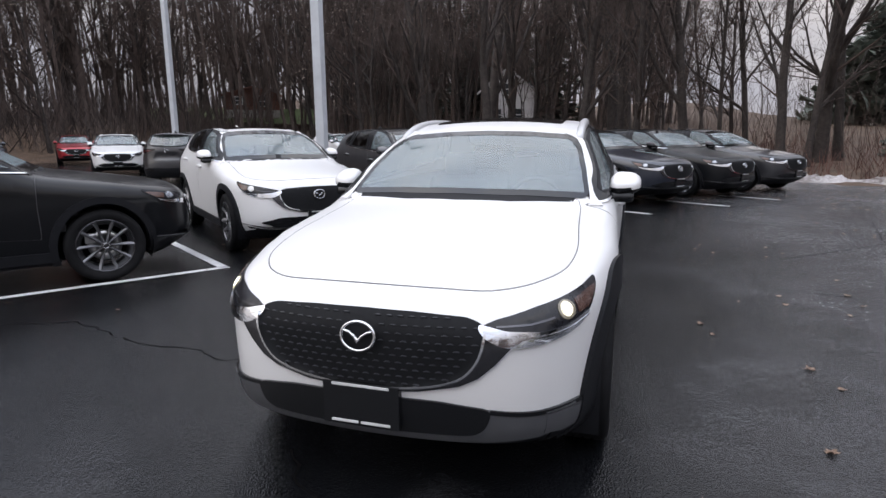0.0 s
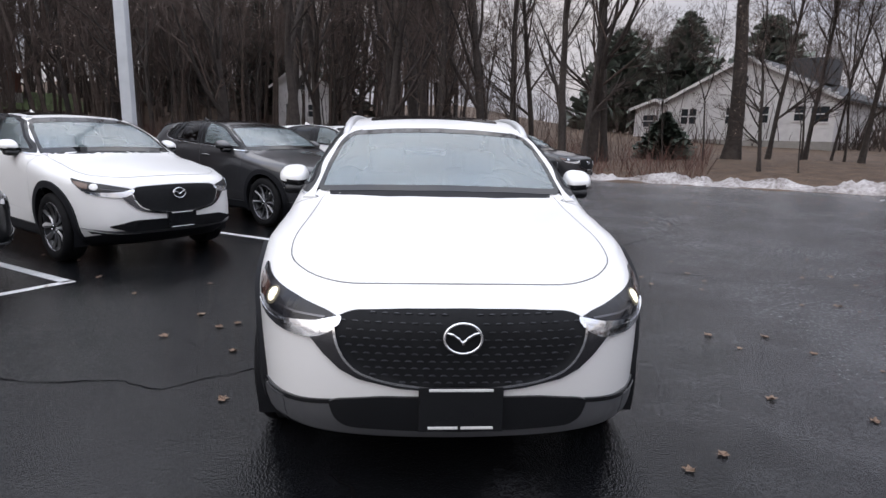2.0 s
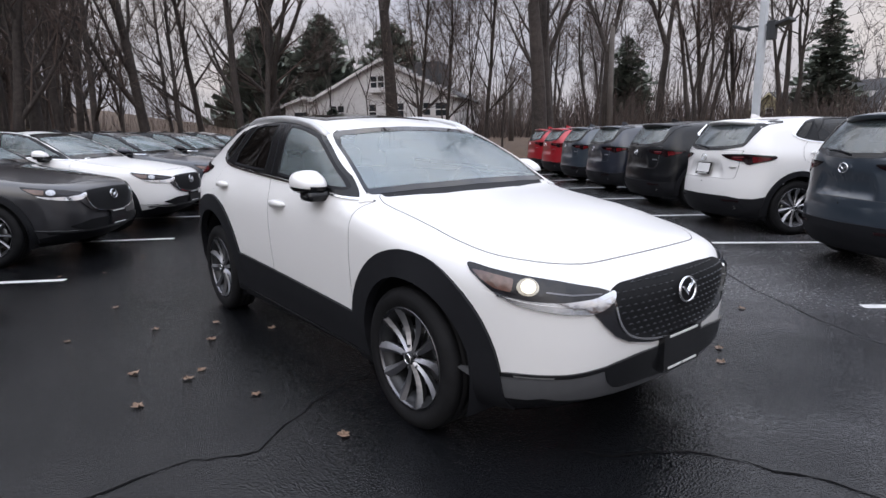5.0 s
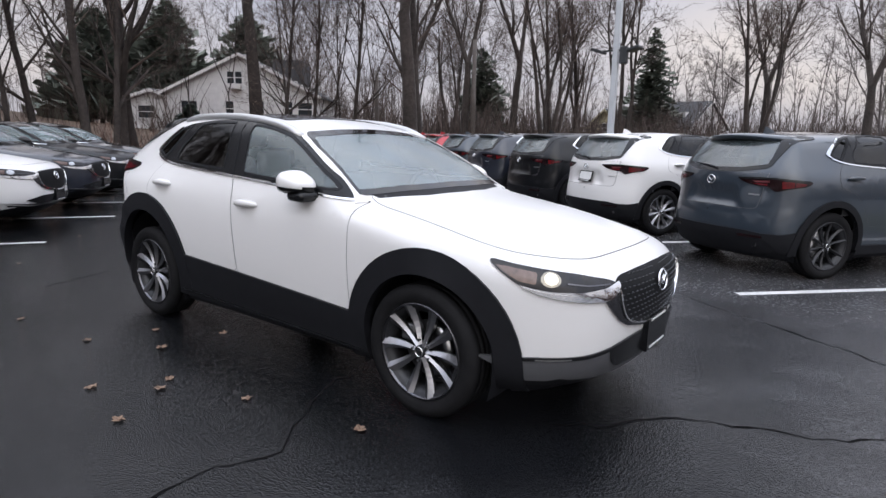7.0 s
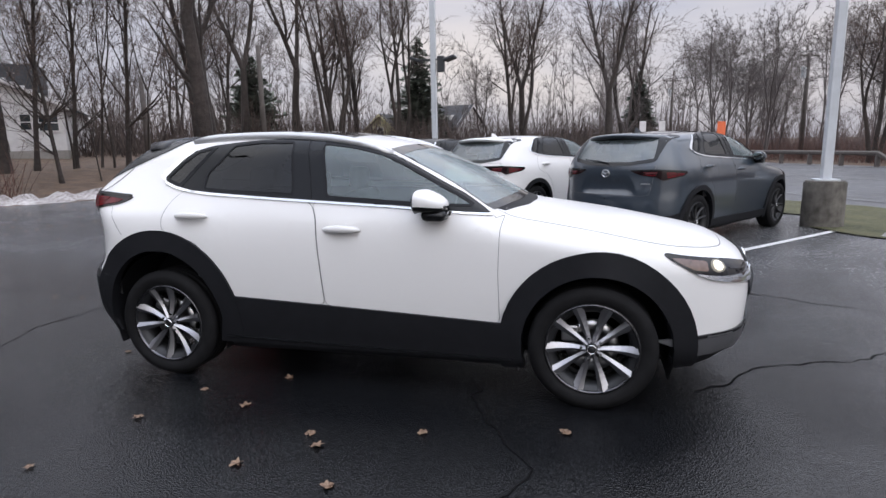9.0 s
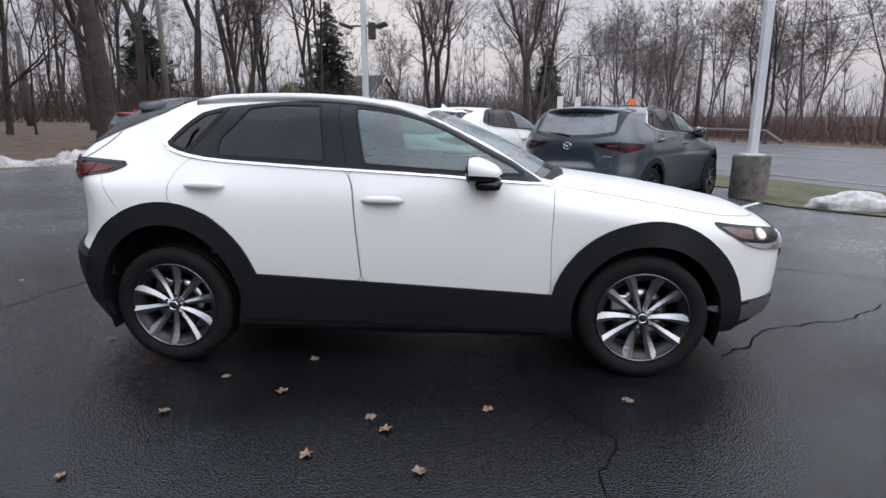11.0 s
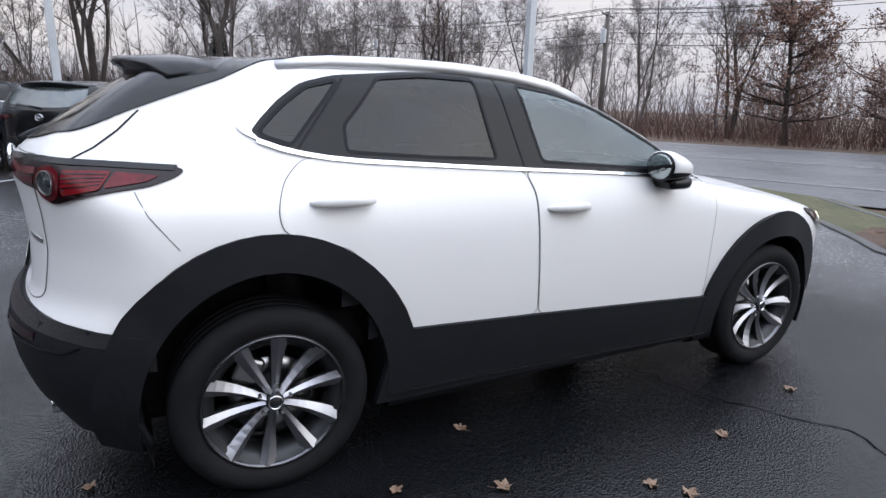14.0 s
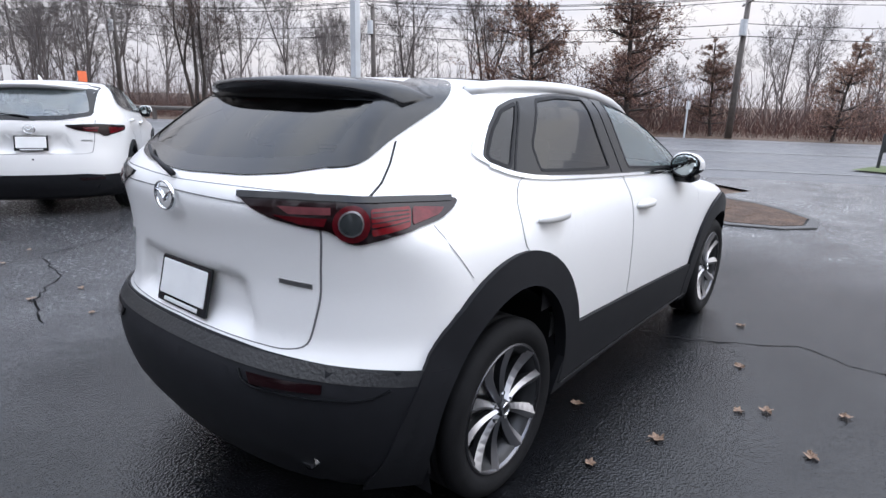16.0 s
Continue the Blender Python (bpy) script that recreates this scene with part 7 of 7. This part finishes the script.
board.matrix_basis = pose(-1.9, -15.9, 0.0, 0, 0, 8)
bm = bmesh.new()
box(bm, (-0.75, -0.03, 0.42), (0.75, 0.03, 0.9), 0.01)
part("board", bm, M_DARKMETAL, board)
for k in (-0.7, 0.7):
    bm = bmesh.new()
    cone(bm, (k * 1.05, 0, -0.05), (k, 0, 0.85), 0.04, 0.04, 8)
    part("leg", bm, M_DARKMETAL, board)
thing("grass_patch", "patch of green grass by the entrance", "grass", kind="structure", data=flat_poly("grass_patch", [(-0.7, -14.6), (-1.2, -16.6), (-4.5, -17.6), (-9.0, -18.5), (-8.5, -16.0), (-3.0, -14.2)], 0.03, M_LAWN))

# ---- snow, brush and small things ----
def heap(seed, pts, w, h, material, name, label, category):
    """A low lumpy bank along a line."""
    rng = np.random.default_rng(seed)
    n = 70
    P = np.array(pts)
    t = np.linspace(0, 1, n)
    seg = np.concatenate([[0], np.cumsum(np.linalg.norm(np.diff(P, axis=0), axis=1))])
    cx, cy = np.interp(t * seg[-1], seg, P[:, 0]), np.interp(t * seg[-1], seg, P[:, 1])
    d = np.gradient(np.stack([cx, cy], 1), axis=0)
    d /= np.linalg.norm(d, axis=1, keepdims=True)
    m = 13
    verts, faces = [], []
    wob = np.convolve(rng.uniform(0.3, 1.3, n + 8), np.ones(5) / 5, "valid")[:n]
    hob = np.convolve(rng.uniform(0.0, 1.5, n + 4), np.ones(3) / 3, "valid")[:n]
    for i in range(n):
        end = min(1, min(i, n - 1 - i) / 5)
        for j in range(m):
            s = (j / (m - 1) - 0.5) * 2
            k = w * wob[i] * end * s
            x, y = cx[i] - d[i, 1] * k, cy[i] + d[i, 0] * k
            z = max(0.0, float(lift(x, y)) - 0.05) - 0.04 + h * hob[i] * end * max(0, 1 - s * s) ** 0.7 * (0.6 + 0.8 * rng.random())
            verts.append((x, y, z))
    for i in range(n - 1):
        for j in range(m - 1):
            a = i * m + j
            faces.append((a, a + 1, a + m + 1, a + m))
    return thing(name, label, category, kind="", data=mesh_from(name, verts, faces, material))


heap(1, [(5.2, 16.9), (8.5, 15.2), (12.0, 13.2), (15.5, 11.2)], 0.75, 0.27, M_SNOW, "snow_bank", "low bank of old dirty snow at the lot's edge", "snow")
heap(2, [(12.5, 13.3), (17.0, 10.6), (19.0, 9.4)], 0.35, 0.14, M_SNOW, "snow_patch", "thin line of old snow along the edge", "snow")
bm = bmesh.new()
bmesh.ops.create_icosphere(bm, subdivisions=4, radius=1.0)
for v in bm.verts:
    k = 1 + 0.28 * noise.noise(v.co * 1.7) + 0.12 * noise.noise(v.co * 5.0)
    v.co = Vector((v.co.x * 0.24 * k, v.co.y * 0.55 * k, max(-0.02, v.co.z * 0.26 * k)))
lump = bpy.data.meshes.new("snow_lump")
smooth_bm(bm).to_mesh(lump)
bm.free()
lump.materials.append(M_SNOWLUMP)
thing("snow_lump", "lump of old frozen snow on the grass verge", "snow", data=lump).matrix_basis = pose(5.4, -6.0, 0.03, 0, 0, -18)
heap(4, [(-0.8, -5.7), (-0.3, -5.8), (0.3, -6.0), (1.0, -6.5)], 0.5, 0.07, M_MULCH, "mulch_bed", "bed of brown leaf mulch in a small island", "mulch")


thing("mulch_bed", "flat brown leaf mulch filling a small island", "mulch", kind="structure", data=flat_poly("mulch_bed", [(-0.93, -5.5), (-0.7, -5.25), (-0.2, -5.05), (0.4, -5.3), (1.0, -5.8), (1.2, -6.6), (0.5, -7.15), (-0.1, -6.95), (-0.5, -6.6), (-0.9, -6.1)], 0.026, M_MULCH))


def kerb(pts, label):
    verts, faces = [], []
    P = [Vector(p) for p in pts]
    for i, p in enumerate(P):
        d = (P[min(i + 1, len(P) - 1)] - P[max(i - 1, 0)]).normalized()
        n = Vector((-d.y, d.x))
        for o, z in ((0.07, -0.02), (0.06, 0.02), (0.045, 0.028), (-0.045, 0.028), (-0.07, 0.02), (-0.07, -0.02)):
            verts.append((*(p + n * o), z))
        if i:
            a, b = (i - 1) * 6, i * 6
            faces += [(a + j, a + j + 1, b + j + 1, b + j) for j in range(5)]
    faces += [tuple(range(6)), tuple(range(len(verts) - 6, len(verts)))[::-1]]
    return thing("kerb", label, "kerb", kind="structure", data=mesh_from("kerb", verts, faces, M_KERB, False))


kerb([(4.2, -6.75), (3.6, -6.98), (2.6, -6.8), (1.6, -6.28), (0.9, -5.7), (0.4, -5.22), (-0.19, -4.95), (-0.75, -5.17), (-1.02, -5.5), (-0.98, -6.1), (-0.55, -6.7), (-0.1, -7.05), (0.6, -7.3), (1.4, -7.5), (3.0, -8.6)], "low dark kerb round the mulch island")


def stems(name, label, spots, seed, h, material, count, lean=0.35, r=0.006):
    """Brush: many thin stems rising from the ground."""
    rng = random.Random(seed)
    v, f = [], []
    for _ in range(count):
        x, y = spots(rng)
        z = float(lift(x, y)) - 0.06
        hh = h * rng.uniform(0.25, 1.2) * (0.85 + 0.3 * math.sin(x * 0.7 + 1.3) * math.sin(y * 0.55) + 0.15 * math.sin(x * 1.9 + y * 1.4))
        limb(v, f, (x, y, z), (rng.uniform(-lean, lean), rng.uniform(-lean, lean), 1), r * rng.uniform(0.7, 1.8), hh, rng, 3, 3, 0.2, 0.02)
    return thing(name, label, "brush", kind="stuff", data=mesh_from(name, v, f, material, False))


def edge_spot(rng):
    s_, d_ = rng.uniform(-60, 3), 0.8 + 12 * rng.random() ** 1.6
    return EDGE_P.x + EDGE_D.x * s_ + EDGE_N.x * d_, EDGE_P.y + EDGE_D.y * s_ + EDGE_N.y * d_


def road_spot(rng):
    p = ROAD_N * (28.5 + 9 * rng.random()) + ROAD_D * rng.uniform(-70, 90)
    return p.x, p.y


stems("undergrowth", "tangle of thin bare brush along the wood's edge", edge_spot, 21, 1.15, M_BRUSH, 9000, 0.6, 0.008)
stems("roadside_brush", "reddish brown dry brush across the road", road_spot, 22, 1.7, M_BRUSH, 26000, 0.6, 0.007)


def thicket_spot(rng):
    p = ROAD_N * (36 + 30 * rng.random()) + ROAD_D * rng.uniform(-80, 110)
    return p.x, p.y


stems("thicket", "dense grey-brown thicket beyond the road", thicket_spot, 23, 4.2, M_THICKET, 9000, 0.6, 0.02)


def far_woods(seed, count, place, material, k=1.0, fan=9):
    """Distant bare woods: trunks and fans of twigs too far off to tell apart."""
    rng = random.Random(seed)
    v, f = [], []
    n = 0
    while n < count:
        x, y, h = place(rng)
        n += 1
        z = float(lift(x, y))
        L = limb(v, f, (x, y, z - 0.5), (rng.uniform(-0.1, 0.1), rng.uniform(-0.1, 0.1), 1), 0.16 * k, h, rng, 4, 3, 0.1, 0.02)
        for _ in range(8):
            P, D, rr = L[rng.randint(1, 4)]
            Q = limb(v, f, P, (rng.uniform(-0.8, 0.8), rng.uniform(-0.8, 0.8), rng.uniform(0.4, 1)), 0.06 * k, h * rng.uniform(0.15, 0.35), rng, 2, 3, 0.25, 0.05)
            for _ in range(fan):
                P2, D2, r2 = Q[rng.randint(0, 2)]
                limb(v, f, P2, D2 + Vector((rng.uniform(-0.9, 0.9), rng.uniform(-0.9, 0.9), rng.uniform(-0.2, 0.8))), 0.025 * k ** 0.5, h * rng.uniform(0.06, 0.14), rng, 1, 3, 0.2, 0.05)
    return mesh_from("far_woods", v, f, material, False)


def ring_spot(a0, a1, d0, d1, h0, h1):
    def place(rng):
        a, d = radians(rng.uniform(a0, a1)), rng.uniform(d0, d1)
        return d * math.sin(a), d * math.cos(a), rng.uniform(h0, h1)
    return place


thing("far_woods", "deep brown bare woods behind the car park", "woods", kind="stuff", data=far_woods(9, 620, ring_spot(-100, 4, 44, 85, 14, 27), M_TWIG))
# the next two belts have haze put into their twig colour
thing("far_woods", "distant belt of bare brown woods, greyed by painted haze", "woods", kind="stuff", data=far_woods(10, 300, ring_spot(12, 100, 62, 125, 6, 12), M_HAZETWIG, 0.6))
thing("far_woods", "distant woods beyond the road, paled by painted haze", "woods", kind="stuff", data=far_woods(11, 220, ring_spot(100, 250, 75, 130, 6, 11), M_HAZETWIG, 0.6))

def hedge_spot(rng):
    a, d = radians(rng.uniform(26, 98)), rng.uniform(40, 58)
    return -2 + d * math.sin(a), -2 + d * math.cos(a)


def bank_spot(rng):
    s_, d_ = rng.uniform(-4, 34), 1.0 + 22 * rng.random()
    return -25.7 - 0.406 * s_ - 0.914 * d_, 33.3 - 0.914 * s_ + 0.406 * d_


def wood_spot(rng):
    s_, d_ = rng.uniform(-70, 1), 3 + 30 * rng.random()
    return EDGE_P.x + EDGE_D.x * s_ + EDGE_N.x * d_, EDGE_P.y + EDGE_D.y * s_ + EDGE_N.y * d_


stems("hedge", "dense grey-brown hedge beyond the parked cars", hedge_spot, 24, 3.6, M_HEDGE, 8000, 0.6, 0.022)
stems("bank_brush", "dense dark brush on the bank at the far end", bank_spot, 25, 4.6, M_HEDGE, 5500, 0.6, 0.02)
stems("saplings", "slim dark saplings crowded between the trunks", wood_spot, 26, 4.6, M_TWIG, 2200, 0.4, 0.010)

# cracks in the asphalt
for i, pts in enumerate([[(-4.2, -1.2), (-3.2, -0.75), (-2.44, -0.92), (-2.1, -0.98), (-1.81, -0.97), (-1.55, -1.1), (-1.33, -0.93), (-1.05, -0.78), (-0.7, -0.7)],
                         [(2.3, 1.9), (2.81, 1.76), (3.31, 1.47), (4.06, 1.3), (4.35, 0.7), (4.9, 0.2)], [(3.6, -0.5), (2.94, -1.28), (2.46, -1.87), (2.21, -2.25), (1.95, -2.7), (1.62, -3.25), (1.47, -3.75), (1.15, -4.2)],
                         [(-0.5, -1.9), (-0.05, -2.4), (0.06, -2.72), (0.14, -3.0), (0.6, -3.6)], [(2.6, 3.3), (4.2, 4.8), (5.0, 7.6)], [(-1.1, 2.85), (-0.2, 3.2), (1.1, 3.0), (2.4, 3.5)],
                         [(0.0, -8.4), (-2.4, -9.6), (-5.0, -10.2)], [(-1.0, -6.9), (-3.4, -6.4), (-6.0, -6.9)]]):
    part("crack", crack_mesh(pts, i), None, lot, "jagged dark crack")


def leaf_mesh(seed):
    """A curled, lobed maple leaf."""
    rng = random.Random(seed)
    verts, faces = [(0, 0, 0.006)], []
    n = 20
    for i in range(n):
        a = 2 * math.pi * i / n
        r = 0.055 * (1.0 if i % 4 == 0 else 0.62 if i % 2 == 0 else 0.8) * rng.uniform(0.8, 1.2)
        verts.append((r * math.cos(a), r * math.sin(a), 0.004 + rng.uniform(0, 0.02) + 0.012 * math.sin(a * 2 + seed) ** 2))
    for i in range(n):
        faces.append((0, 1 + i, 1 + (i + 1) % n))
    k = len(verts)
    verts += [(-0.05, -0.002, 0.004), (-0.05, 0.002, 0.004), (-0.1, 0.012, 0.003)]
    faces.append((k, k + 1, k + 2))
    return mesh_from("fallen_leaf", verts, faces, M_LEAF, False)


LEAVES = [leaf_mesh(s) for s in range(6)]
rng = random.Random(31)
spots = [(2.04, -0.19), (1.5, 0.59), (1.04, -1.93), (1.26, -1.81), (-1.77, 0.27), (-1.85, -0.23), (-1.06, 0.95), (-1.31, -0.5), (-1.21, 0.58), (-1.46, 1.08), (-1.43, 0.06), (-1.54, -0.03), (-2.0, 1.21),
         (-1.57, 1.94), (-0.79, 0.53), (-0.58, 1.94), (-1.16, -1.21), (-3.1, 1.42), (2.45, -0.23), (2.59, -0.56), (1.85, -1.24), (2.24, -1.51), (3.62, 0.57), (4.38, 1.67), (2.84, 1.78), (0.66, 3.94)]
big = len(spots)
spots += [(rng.uniform(-4.5, -2.4), rng.uniform(-1.0, 3.6)) for _ in range(12)] + [(rng.uniform(1.4, 5.5), rng.uniform(-1, 11)) for _ in range(60)] + [(rng.uniform(-2, 1), rng.uniform(2.8, 6)) for _ in range(10)]
for i, (x, y) in enumerate(spots):
    ob = thing("fallen_leaf", "curled tan fallen leaf on wet asphalt", "leaf", "fallen leaves", data=LEAVES[i % 6])
    s = rng.uniform(0.45, 0.7) if i < big else rng.uniform(0.25, 0.5)
    ob.matrix_basis = pose(x, y, 0.001, rng.uniform(-6, 6), rng.uniform(-6, 6), rng.uniform(0, 360)) @ Matrix.Scale(s, 4)
# finer leaf scraps blown against the far side of the lot
v, f = [], []
for _ in range(900):
    s_, d_ = rng.uniform(-4, 12), -7 * rng.random() ** 2
    x, y = EDGE_P.x + EDGE_D.x * s_ + EDGE_N.x * d_, EDGE_P.y + EDGE_D.y * s_ + EDGE_N.y * d_
    a, s = rng.uniform(0, 6.28), rng.uniform(0.02, 0.05)
    k = len(v)
    v += [(x + s * math.cos(a + b), y + s * math.sin(a + b), 0.003 + rng.uniform(0, 0.012)) for b in (0, 1.7, 3.1, 4.6)]
    f.append((k, k + 1, k + 2, k + 3))
thing("leaf_scraps", "scattered brown leaf scraps along the lot's edge", "leaves", kind="stuff", data=mesh_from("leaf_scraps", v, f, M_LEAF, False))


def lawn():
    """A strip of green lawn on the rise before the brick house."""
    verts, faces = [], []
    for i in range(11):
        for j in range(5):
            x, y = -40.0 + i * 1.3 - j * 0.7, 38.6 + i * 0.95 + j * 1.0
            verts.append((x, y, max(float(lift(x, y)) + 0.03, 2.6 + 0.4 * j)))
            if i and j:
                k = i * 5 + j
                faces.append((k - 6, k - 1, k, k - 5))
    return mesh_from("lawn", verts, faces, M_LAWN)


thing("lawn", "small green lawn on the rise before the brick house", "lawn", kind="structure", data=lawn())
